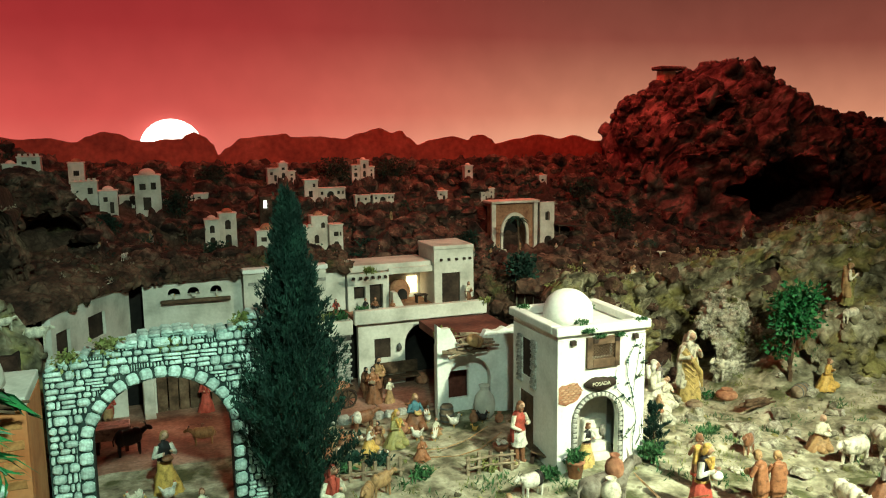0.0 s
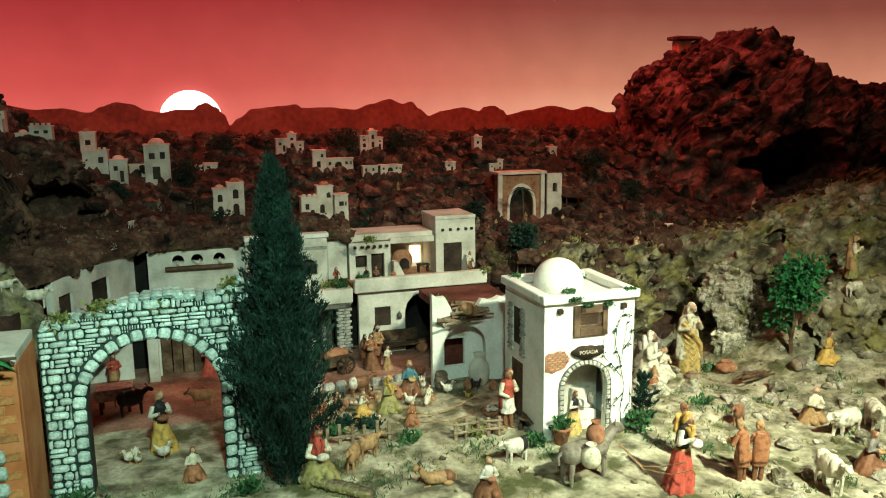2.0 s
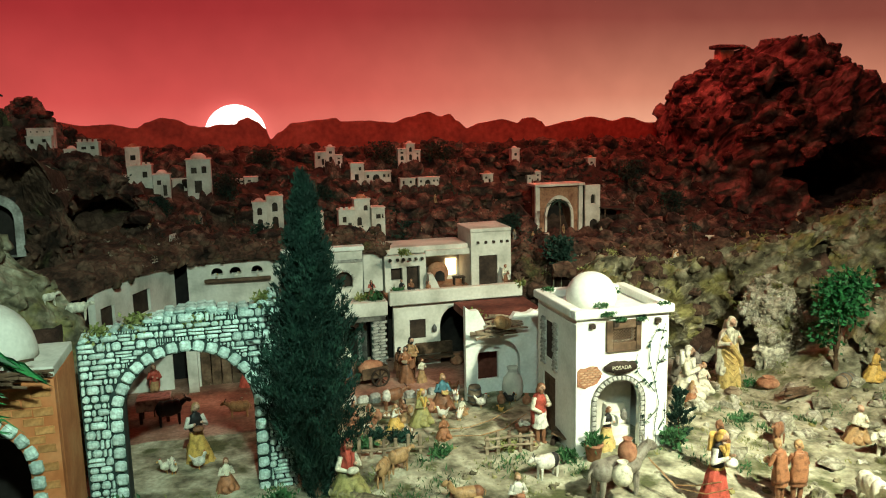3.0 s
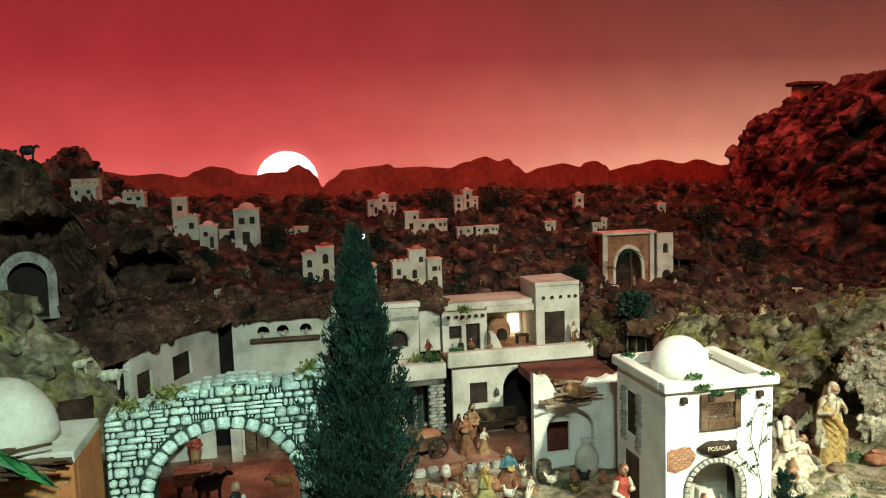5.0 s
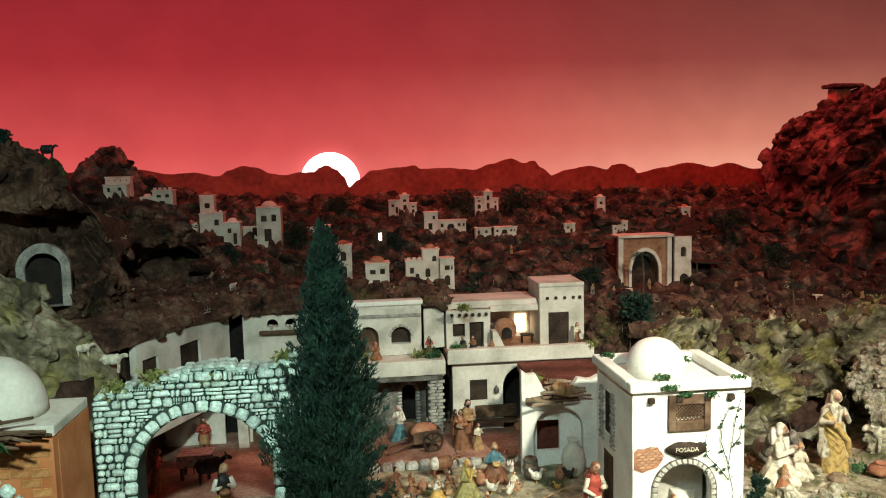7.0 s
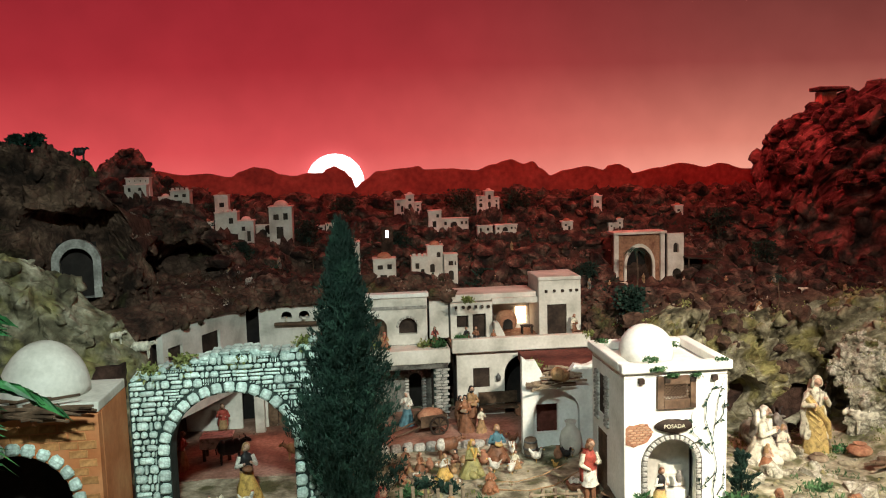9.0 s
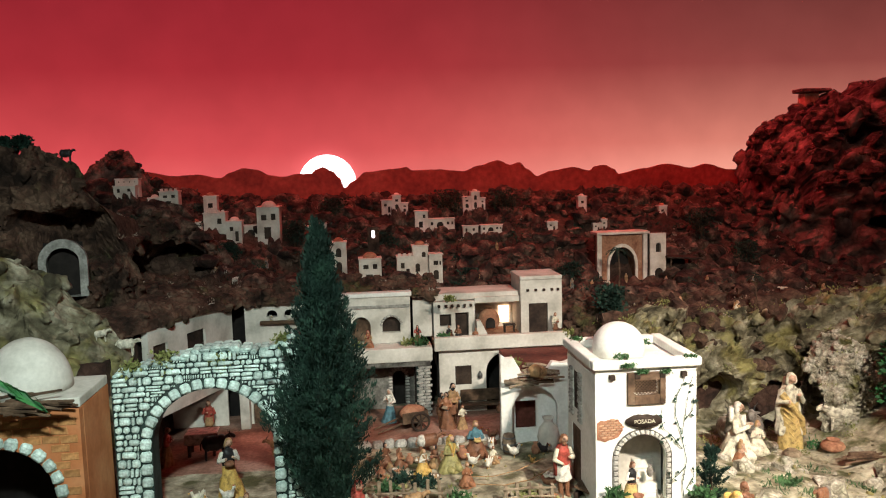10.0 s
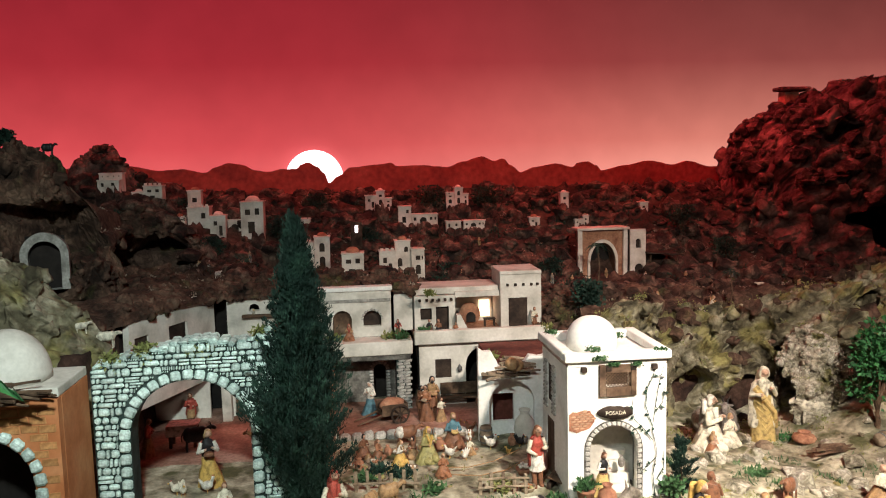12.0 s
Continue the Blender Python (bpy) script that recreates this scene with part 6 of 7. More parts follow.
def hen(x, y, size, colour, turn, label="white clay hen pecking in the yard"):
    bm = bmesh.new()
    s = size
    ball(bm, (0, 0, 0.5 * s), 0.36 * s, 0.24 * s, 0.27 * s, 0, 14, 10)
    tube(bm, [(-0.22 * s, 0, 0.6 * s), (-0.34 * s, 0, 0.88 * s)], 0.13 * s, 0.085 * s, 8, 0)
    ball(bm, (-0.36 * s, 0, 0.93 * s), 0.11 * s, 0.09 * s, 0.1 * s, 0, 10, 7)
    cylinder(bm, (-0.45 * s, 0, 0.92 * s), (-0.57 * s, 0, 0.89 * s), 0.035 * s, 0.004, 6, 1)
    ball(bm, (-0.35 * s, 0, 1.04 * s), 0.07 * s, 0.02 * s, 0.05 * s, 2, 8, 6)
    for k in (-0.12, 0, 0.12):
        tube(bm, [(0.25 * s, k * s, 0.6 * s), (0.48 * s, k * 1.6 * s, 0.92 * s)], 0.1 * s, 0.03 * s, 6, 0)
    for k in (-1, 1):
        cylinder(bm, (0, k * 0.1 * s, 0.3 * s), (0, k * 0.1 * s, 0), 0.025 * s, 0.025 * s, 6, 1)
    ob = part("hen_figurine", bm, [M[colour], M["yellow"], M["red"]])
    ob.matrix_world = pose(x, y, rest(x, y, 1.0) - 0.001, 0, 0, turn)
    return tagged(ob, label, "bird figurine", "hens in the yard")


# courtyard floor with its kerb of stones
t = empty("courtyard_floor", 0.75, 3.25, 0.40, 0, "red-brown trodden courtyard floor with a pale kerb", "floor")
part("surface", wobble(box(-0.33, 0.55, -0.22, 0.25, 0, 0.052, 0.004), 0.004, 9), M["terracotta_floor"], t)
rng = random.Random(3)
for i in range(13):
    ob = new("kerb_stone", pebble_mesh(rng.uniform(0.04, 0.05), 0.03, rng.uniform(0.035, 0.05), M["grey_stone"], rng))
    ob.parent = t
    ob.matrix_local = pose(-0.31 + 0.05 * i, -0.235, 0.035, 0, rng.uniform(-4, 4), rng.uniform(-6, 6))
tagged(part("stable_floor", wobble(box(-0.398, 0.425, 2.84, 3.595, 0.40, 0.432, 0.003), 0.003, 8), M["terracotta_floor"]), "dark red stable floor behind the arch", "floor", kind="structure")

# foreground
figurine(0.466, 2.195, 0.185, "seat", ("green", "red", "red", "cream", "cream"), 15, "seated woman figurine in red hood and yellow-green skirt", None, True, 0.4, "cream")
figurine(1.175, 2.375, 0.235, "stand_m", ("white", "red", "brown", "brown", "cream"), 10, "man figurine in red waistcoat and pale apron", None, False, 0.2)
figurine(1.505, 1.82, 0.262, "stand_f", ("red", "black", "yellow", "white", "white"), 25, "woman figurine in long red skirt and yellow scarf with goose", None, True, 0.7, "white")
figurine(1.63, 1.985, 0.20, "stand_m", ("red", "brown", "brown", "brown"), 160, "bearer figurine in red cloak with brown basket", None, False, 0.5, "tan")
figurine(1.725, 1.80, 0.21, "stand_m", ("orange", "orange", "tan", "brown"), 200, "shepherd figurine in orange-brown coat with a bag", None, False, 0.5, "tan")
figurine(1.775, 1.79, 0.205, "stand_m", ("brown", "orange", "tan", "brown"), 165, "shepherd figurine in brown coat with a hat", None, False, 0.4)
figurine(0.925, 1.945, 0.13, "kneel", ("brown", "white", "tan", "white"), 0, "kneeling man figurine with white sleeves", None, False, 0.5, "clay")
figurine(2.17, 1.74, 0.14, "seat", ("brown", "grey", "brown", "grey"), 20, "seated shepherd figurine in brown", None, False, 0.5, "tan")
figurine(2.33, 2.15, 0.145, "kneel", ("tan", "cream", "skin", "cream"), -10, "kneeling shepherd figurine with a pale lamb", None, False, 0.4, "wool")
figurine(2.32, 2.90, 0.34, "robed", ("gold", "cream", "cream", "gold"), -12, "tall standing figurine in golden robe and cream mantle", None, True, 0.8)
figurine(1.99, 2.73, 0.235, "kneel", ("cream", "cream", "white", "skin"), 45, "kneeling woman figurine in cream robe and white veil", None, True, 0.8)
figurine(2.11, 2.79, 0.145, "seat", ("cream", "cream", "tan", "cream"), 10, "small seated child figurine in cream", None, False, 0.6)
figurine(1.965, 2.655, 0.10, "kneel", ("orange", "skin", "tan", "orange"), 120, "kneeling figurine in peach-coloured robe", None, True, 0.5)
figurine(2.77, 2.54, 0.14, "seat", ("yellow", "yellow", "brown", "yellow"), 20, "seated shepherd figurine in yellow shirt", None, False, 0.5)
figurine(3.0, 2.66, 0.20, "robed", ("green", "cream", "tan", "cream"), 40, "pale robed figurine standing on the rock", rest(3.0, 2.66, 1.1), True, 0.9)
figurine(1.372, 2.26, 0.165, "stand_f", ("gold", "black", "brown", "white", "white"), 15, "woman figurine in pale skirt and black bodice at the inn door", None, False, 0.5)
# courtyard
figurine(0.93, 2.81, 0.15, "seat", ("brown", "blue", "tan", "blue"), 5, "seated woman figurine in blue-green with a round pan", None, False, 0.5, "gold")
figurine(0.70, 2.66, 0.10, "kneel", ("yellow", "white", "tan", "white"), 40, "market woman figurine bent over in white and yellow", None, True, 0.7)
figurine(0.81, 2.68, 0.145, "seat", ("green", "green", "yellow", "green"), 25, "seated figurine in yellow-green clothes", None, True, 0.5)
figurine(0.85, 2.50, 0.09, "seat", ("orange", "orange", "tan", "orange"), 10, "small child figurine in orange", None, False, 0.5)
figurine(0.885, 3.17, 0.20, "stand_m", ("brown", "tan", "black", "brown"), 10, "man figurine with a dark hat", 0.452, False, 0.5, "tan")
figurine(0.915, 3.11, 0.115, "stand_f", ("tan", "cream", "brown", "cream"), 10, "child figurine in pale dress", 0.452, False, 0.5)
figurine(0.60, 3.26, 0.165, "stand_f", ("blue", "white", "white", "white"), -15, "woman figurine in white shawl before the stable", 0.452, True, 0.6)
figurine(0.56, 2.78, 0.10, "seat", ("brown", "brown", "black", "brown"), 30, "crouching figurine in brown", None, False, 0.5)
figurine(0.855, 3.13, 0.17, "stand_f", ("brown", "orange", "black", "brown"), -20, "woman figurine in rust-brown with a dark hat", 0.452, False, 0.7, "pale_wood")
figurine(0.83, 3.20, 0.15, "stand_m", ("orange", "brown", "black", "brown"), 40, "stooping man figurine in brown beside the bench", 0.452, False, 0.5)
figurine(0.62, 2.74, 0.085, "kneel", ("brown", "orange", "brown", "tan"), 60, "crouching figurine in rust brown among baskets", None, True, 0.6, "tan")
figurine(0.76, 2.74, 0.09, "kneel", ("tan", "brown", "black", "brown"), -50, "crouching figurine in dark brown in the yard", None, False, 0.7, "clay")
figurine(0.985, 2.72, 0.07, "seat", ("tan", "cream", "brown", "cream"), 15, "small pale child figurine in the yard", None, False, 0.4)
figurine(1.10, 2.95, 0.085, "seat", ("red", "brown", "brown", "red"), 20, "small seated figurine in dark red by the doorway", None, True, 0.4)
# stable behind the arch
figurine(0.003, 2.615, 0.225, "stand_f", ("yellow", "black", "tan", "black", "white"), 15, "woman figurine in yellow skirt and white blouse", None, False, 0.8, "brown")
figurine(0.095, 2.34, 0.11, "seat", ("orange", "cream", "brown", "orange"), 10, "small seated figurine in orange", None, False, 0.5)
figurine(-0.31, 2.95, 0.17, "stand_f", ("tan", "red", "brown", "red"), 80, "figurine in pale skirt and dark red top", None, False, 0.5)
figurine(-0.215, 3.34, 0.17, "stand_m", ("tan", "red", "brown", "brown"), 10, "figurine in red top at the stable post", None, False, 0.5)
figurine(0.175, 3.36, 0.17, "stand_f", ("red", "red", "red", "red"), 0, "figurine in dark red dress", None, True, 0.3)
# terraces and slope
figurine(1.425, 3.44, 0.115, "stand_m", ("brown", "cream", "brown", "brown"), 20, "small man figurine with a basket on the terrace", 0.776, False, 0.6, "brown", "small terrace figurines")
figurine(0.90, 3.43, 0.075, "seat", ("brown", "black", "brown", "brown"), 20, "small seated figurine on the terrace", 0.776, False, 0.5, None, "small terrace figurines")
figurine(0.95, 3.42, 0.075, "seat", ("black", "brown", "brown", "brown"), -20, "small seated figurine on the terrace", 0.776, False, 0.5, None, "small terrace figurines")
figurine(1.03, 3.41, 0.06, "seat", ("brown", "orange", "brown", "brown"), 0, "small seated figurine on the terrace", 0.776, False, 0.5, None, "small terrace figurines")
figurine(0.745, 3.36, 0.10, "stand_f", ("brown", "red", "black", "brown"), 0, "small dark figurine on the stable roof", 0.78, True, 0.5, None, "small terrace figurines")
figurine(0.52, 3.36, 0.08, "seat", ("orange", "tan", "red", "brown"), 0, "small seated figurine on the stable roof", 0.78, True, 0.5, None, "small terrace figurines")
for i, (x, y, h, c) in enumerate([(2.02, 3.36, 0.095, "wool"), (2.29, 3.34, 0.125, "wool"), (2.26, 3.33, 0.08, "tan"), (-0.22, 3.78, 0.08, "grey"), (1.15, 4.05, 0.06, "tan"), (1.42, 4.15, 0.06, "tan"), (1.62, 3.85, 0.06, "grey"), (1.75, 3.9, 0.055, "tan"), (2.32, 4.0, 0.06, "grey"), (2.4, 3.9, 0.06, "tan"), (2.62, 3.8, 0.07, "grey"), (0.55, 4.12, 0.05, "tan"), (0.95, 4.25, 0.05, "grey"), (1.3, 4.3, 0.05, "tan"), (3.35, 3.75, 0.09, "wool"), (3.55, 3.72, 0.08, "grey"), (0.0, 4.05, 0.06, "grey"), (0.1, 3.9, 0.06, "tan"), (1.98, 4.02, 0.055, "tan"), (2.2, 3.98, 0.055, "wool"), (2.9, 3.6, 0.07, "tan")]):
    figurine(x, y, h, "robed", (c, c, "tan", c), (i * 67) % 90 - 45, "tiny pale figurine standing on the rocky slope", rest(x, y, 1.6), True, 0.5, None, "tiny slope figurines")
for i, (x, y, s, c) in enumerate([(-0.36, 2.70, 0.085, "wool"), (-0.44, 2.68, 0.06, "wool"), (-0.12, 3.72, 0.05, "white"), (-0.2, 3.95, 0.05, "white"), (0.3, 3.85, 0.045, "wool"), (2.75, 3.72, 0.05, "wool"), (1.85, 3.95, 0.045, "wool")]):
    animal(x, y, s, s * 0.8, c, 180 + i * 31, "small cream sheep figurine on the ledge", "sheep", rest(x, y, 1.3))
animal(-0.64, 3.05, 0.06, 0.06, "black", 180, "dark deer figurine on top of the crag", "deer", rest(-0.64, 3.05, 2.2))

# animals
animal(0.575, 2.22, 0.10, 0.10, "tan", 60, "brown fawn figurine beside the fence", "deer")
animal(0.64, 2.29, 0.10, 0.095, "tan", 200, "brown deer figurine beside the fence", "deer")
animal(0.81, 2.06, 0.13, 0.075, "tan", 0, "brown goat figurine lying on the sand", "goat", None, "brown", True)
animal(1.10, 2.13, 0.115, 0.095, "white", 15, "black and white goat figurine", "goat", None, "black")
donkey = animal(1.25, 1.95, 0.235, 0.175, "donkey", 190, "grey-brown donkey figurine with clay jars on its back", "donkey")
animal(2.01, 2.17, 0.085, 0.10, "brown", 25, "dark dog figurine sitting up", "dog", None, "grey")
animal(2.33, 1.99, 0.17, 0.12, "wool", 10, "cream sheep figurine standing on the hillside", "sheep")
animal(2.47, 2.0, 0.16, 0.13, "wool", 60, "cream sheep figurine standing on the hillside", "sheep")
animal(1.93, 1.66, 0.15, 0.135, "wool", 80, "cream sheep figurine seen from the front", "sheep")
animal(2.56, 2.93, 0.17, 0.12, "wool", 5, "cream ram figurine by the hollow", "goat")
animal(2.20, 3.0, 0.26, 0.19, "grey", 60, "grey ox figurine lying behind the group", "ox", None, "donkey", True)
animal(2.08, 3.0, 0.24, 0.17, "donkey", 70, "brown donkey figurine lying behind the group", "ox", None, None, True)
animal(2.96, 2.60, 0.11, 0.075, "wool", 180, "cream sheep figurine on the rocks", "sheep")
animal(3.19, 2.56, 0.10, 0.09, "wool", 80, "cream sheep figurine on the rocks", "sheep")
animal(2.80, 2.22, 0.11, 0.10, "wool", 70, "cream sheep figurine between the rocks", "sheep")
animal(0.745, 2.90, 0.12, 0.10, "brown", 190, "brown and white goat figurine in the yard", "goat", None, "white")
animal(0.138, 2.992, 0.11, 0.085, "tan", 0, "tan goat figurine on the stable floor", "goat")
animal(-0.125, 2.99, 0.13, 0.12, "black", 190, "black ox figurine beside the covered table", "ox")
for i, (x, y, s, c) in enumerate([(1.03, 3.0, 0.05, "brown"), (1.0, 2.86, 0.055, "white"), (1.075, 2.76, 0.058, "white"), (1.215, 2.76, 0.055, "white"), (0.90, 2.70, 0.055, "white"), (0.955, 2.66, 0.05, "white"), (1.19, 2.74, 0.05, "black"), (0.98, 3.05, 0.04, "orange"), (1.13, 2.68, 0.03, "yellow"), (-0.105, 2.53, 0.055, "wool"), (-0.08, 2.51, 0.055, "wool"), (0.0, 2.535, 0.06, "white"), (0.865, 2.86, 0.05, "wool")]):
    hen(x, y, s, c, i * 83, {"white": "white clay hen in the yard", "yellow": "yellow clay duckling on the ground"}.get(c, "dark clay hen in the yard"))


# ---------------------------------------------------------------- loose things
def pot(x, y, z, r, h, material, label, name="clay_jar", turn=0, tip=0):
    t = empty(name, x, y, z, turn, label, "jar")
    bm = bmesh.new()
    lathe(bm, [(0.55 * r, 0), (0.9 * r, 0.18 * h), (r, 0.42 * h), (0.85 * r, 0.68 * h), (0.42 * r, 0.84 * h), (0.4 * r, 0.9 * h), (0.55 * r, h), (0.42 * r, 0.985 * h), (0.3 * r, 0.86 * h)], 20)
    part("body", bm, material, t)
    if tip:
        t.matrix_world = pose(x, y, z, 0, tip, turn)
    return t


def barrel(x, y, z, r, h, label, tip=0):
    t = empty("barrel", x, y, z, 0, label, "barrel")
    bm = bmesh.new()
    lathe(bm, [(0.8 * r, 0), (0.95 * r, 0.25 * h), (r, 0.5 * h), (0.95 * r, 0.75 * h), (0.8 * r, h)], 16)
    part("cask", bm, M["pale_wood"], t)
    for k in (0.15, 0.5, 0.85):
        bm = bmesh.new()
        q = np.interp(k, [0, 0.5, 1], [0.82, 1.03, 0.82]) * r + 0.001
        lathe(bm, [(q, k * h - 0.004), (q + 0.001, k * h), (q, k * h + 0.004)], 16, cap=True)
        part("hoop", bm, M["metal"], t)
    if tip:
        t.matrix_world = pose(x, y, z + r, 0, 90, tip)
    return t


pot(1.225, 2.80, 0.445, 0.045, 0.14, M["old_plaster"], "tall greenish clay jar beside the annexe")
pot(0.87, 2.78, 0.445, 0.022, 0.05, M["clay"], "small terracotta jar in the yard")
pot(1.445, 2.27, 0.43 + 0.105, 0.012, 0.04, M["grey"], "small grey jug on the inn steps")
pot(1.13, 3.30, 0.452, 0.03, 0.05, M["clay"], "terracotta pot by the dark doorway")
pot(2.45, 2.80, rest(2.45, 2.80, 0.5), 0.05, 0.05, M["clay"], "wide terracotta bowl beside the group")
pot(2.27, 2.80, rest(2.27, 2.80, 0.5), 0.04, 0.03, M["pale_wood"], "woven round basket on the ground", "basket")
for x, y, r, h in ((0.545, 2.66, 0.018, 0.04), (0.58, 2.72, 0.015, 0.035), (0.66, 2.78, 0.016, 0.045), (1.165, 2.77, 0.018, 0.05), (1.02, 2.93, 0.016, 0.035), (0.80, 2.84, 0.015, 0.03), (1.255, 2.72, 0.018, 0.045)):
    pot(x, y, rest(x, y, 0.56) - 0.002, r, h, M["clay" if r > 0.0155 else "tan"], "small brown clay jar in the market yard")
pot(1.285, 1.945, 0.545, 0.03, 0.075, M["clay"], "terracotta jar on the donkey's back")
pot(1.245, 1.90, 0.495, 0.032, 0.075, M["cream"], "pale pannier jar on the donkey's side")
barrel(1.065, 2.81, 0.445, 0.028, 0.075, "upright wooden barrel beside the annexe")
barrel(2.62, 2.56, rest(2.62, 2.56, 0.6), 0.032, 0.09, "small barrel with pale hoops lying on its side", 20)
for i, (x, y, r) in enumerate([(0.60, 2.68, 0.03), (0.56, 2.62, 0.028), (0.66, 2.56, 0.03), (0.74, 2.60, 0.025), (0.52, 2.68, 0.026), (1.13, 2.35, 0.03), (0.62, 2.50, 0.028), (0.70, 2.80, 0.028), (1.0, 2.75, 0.025)]):
    t = empty("basket", x, y, rest(x, y, 1.0) - 0.002, 0, "round woven basket with wares in the yard", "basket", "market baskets")
    bm = bmesh.new()
    lathe(bm, [(0.75 * r, 0), (r, 0.5 * r), (1.05 * r, 0.62 * r), (0.9 * r, 0.6 * r), (0.7 * r, 0.3 * r)], 16)
    part("wall", bm, M["pale_wood"], t)
    g = random.Random(i)
    for k in range(7):
        bm = bmesh.new()
        ball(bm, (g.uniform(-0.5, 0.5) * r, g.uniform(-0.5, 0.5) * r, 0.55 * r), 0.25 * r, 0.25 * r, 0.22 * r, 0, 8, 6)
        part("fruit", bm, M[("white", "orange", "green", "tan")[(i + (k % 2)) % 4]], t)


def flowerpot(x, y):
    z = rest(x, y, 1.0)
    t = empty("potted_plant", x, y, z, 0, "green leafy plant in a terracotta pot", "potted plant")
    bm = bmesh.new()
    lathe(bm, [(0.022, 0), (0.03, 0.05), (0.033, 0.052), (0.033, 0.062), (0.026, 0.06)], 16)
    part("flowerpot", bm, M["clay"], t)
    g = np.random.RandomState(3)
    c = np.array([0, 0, 0.065]) + g.normal(size=(240, 3)) * np.array([0.015, 0.014, 0.01])
    leaves("foliage", c, g.normal(size=(240, 3)) + np.array([0, 0, 0.9]), np.full(240, 0.022), 0.2, M["foliage"], t)


flowerpot(1.295, 2.195)


def fence(x0, y0, x1, y1, n, h, label, rails=2, seed=1):
    t = empty("wooden_fence", x0, y0, 0, 0, label, "fence")
    g = random.Random(seed)
    for i in range(n):
        u = i / (n - 1)
        x, y = x0 + (x1 - x0) * u, y0 + (y1 - y0) * u
        z = rest(x, y, 1.0)
        part("post", wobble(box(x - x0 - 0.006, x - x0 + 0.006, y - y0 - 0.005, y - y0 + 0.005, z - 0.01, z + h * g.uniform(0.85, 1.1), 0.002), 0.003, 30, i), M["pale_wood"], t)
    for k in range(rails):
        z = rest((x0 + x1) / 2, (y0 + y1) / 2, 1.0) + h * (0.35 + 0.4 * k)
        bm = bmesh.new()
        tube(bm, [(-0.01, -0.007, z), ((x1 - x0) * 0.5, (y1 - y0) * 0.5 - 0.007, z + 0.004), (x1 - x0 + 0.01, y1 - y0 - 0.007, z)], 0.005, 0.004, 6)
        part("rail", bm, M["pale_wood"], t)


fence(0.96, 2.335, 1.12, 2.325, 5, 0.075, "little wooden fence with square gaps")
fence(0.53, 2.43, 0.74, 2.40, 6, 0.07, "little picket fence of weathered wood", 1, 2)


def rope(pts, label):
    bm = bmesh.new()
    tube(bm, pts, 0.0018, 0.0018, 6)
    tagged(part("rope", bm, M["tan"]), label, "rope")


rope([(0.85, 2.52, 0.475), (0.95, 2.53, 0.465), (1.05, 2.56, 0.47), (1.16, 2.62, 0.485)], "pale bent pole along the yard")
rope([(0.84, 2.50, 0.458), (0.98, 2.48, 0.45), (1.08, 2.5, 0.455), (1.2, 2.58, 0.47)], "pale bent pole along the yard")
rope([(1.36, 1.95, 0.545), (1.40, 1.86, 0.49), (1.44, 1.82, 0.50), (1.475, 1.74, 0.545)], "pale lead rope from donkey to woman")
rope([(1.36, 1.94, 0.54), (1.41, 1.87, 0.475), (1.46, 1.79, 0.485), (1.50, 1.72, 0.53)], "pale lead rope from donkey to woman")


def handcart(x, y, z, turn):
    t = empty("handcart", x, y, z, turn, "tipped brown wooden handcart with two wheels", "cart")
    bm = bmesh.new()
    add_box(bm, -0.06, 0.06, -0.045, 0.045, 0.035, 0.042, 0.001)
    for b in ((-0.06, 0.06, -0.047, -0.043, 0.036, 0.085), (-0.06, 0.06, 0.043, 0.047, 0.036, 0.085), (0.056, 0.06, -0.043, 0.043, 0.036, 0.085)):
        add_box(bm, *b, 0.001)
    part("tray", bm, M["wood"], t)
    for s in (-1, 1):
        bm = bmesh.new()
        tube(bm, [(-0.055, s * 0.035, 0.04), (-0.17, s * 0.03, 0.008)], 0.005, 0.004, 6)
        part("shaft", bm, M["wood"], t)
        bm = bmesh.new()
        ring = [(0.02 + 0.04 * math.cos(a), s * 0.055, 0.04 + 0.04 * math.sin(a)) for a in [2 * math.pi * i / 18 for i in range(19)]]
        tube(bm, ring, 0.005, 0.005, 6)
        w = part("wheel", bm, M["dark_wood"], t)
        for k in range(4):
            a = math.pi * k / 4
            bm = bmesh.new()
            cylinder(bm, (0.02 - 0.038 * math.cos(a), s * 0.055, 0.04 - 0.038 * math.sin(a)), (0.02 + 0.038 * math.cos(a), s * 0.055, 0.04 + 0.038 * math.sin(a)), 0.003, 0.003, 5)
            part("spoke", bm, M["dark_wood"], w)
    bm = bmesh.new()
    ball(bm, (0, 0, 0.075), 0.06, 0.045, 0.03, 0)
    part("load", wobble(bm, 0.008, 30), M["clay"], t, "rust-brown load")


handcart(0.70, 3.16, 0.452, 15)


def bench(x, y, z):
    t = empty("bench", x, y, z, 0, "dark wooden bench against the white wall", "bench")
    part("seat", box(-0.09, 0.09, -0.025, 0.025, 0.042, 0.05, 0.001), M["wood"], t)
    part("backrest", box(-0.09, 0.09, 0.02, 0.026, 0.055, 0.11, 0.001), M["wood"], t)
    for sx in (-0.08, 0.08):
        for sy in (-0.018, 0.018):
            part("leg", box(sx - 0.005, sx + 0.005, sy - 0.005, sy + 0.005, 0, 0.0415, 0), M["wood"], t)


bench(1.03, 3.315, 0.45)


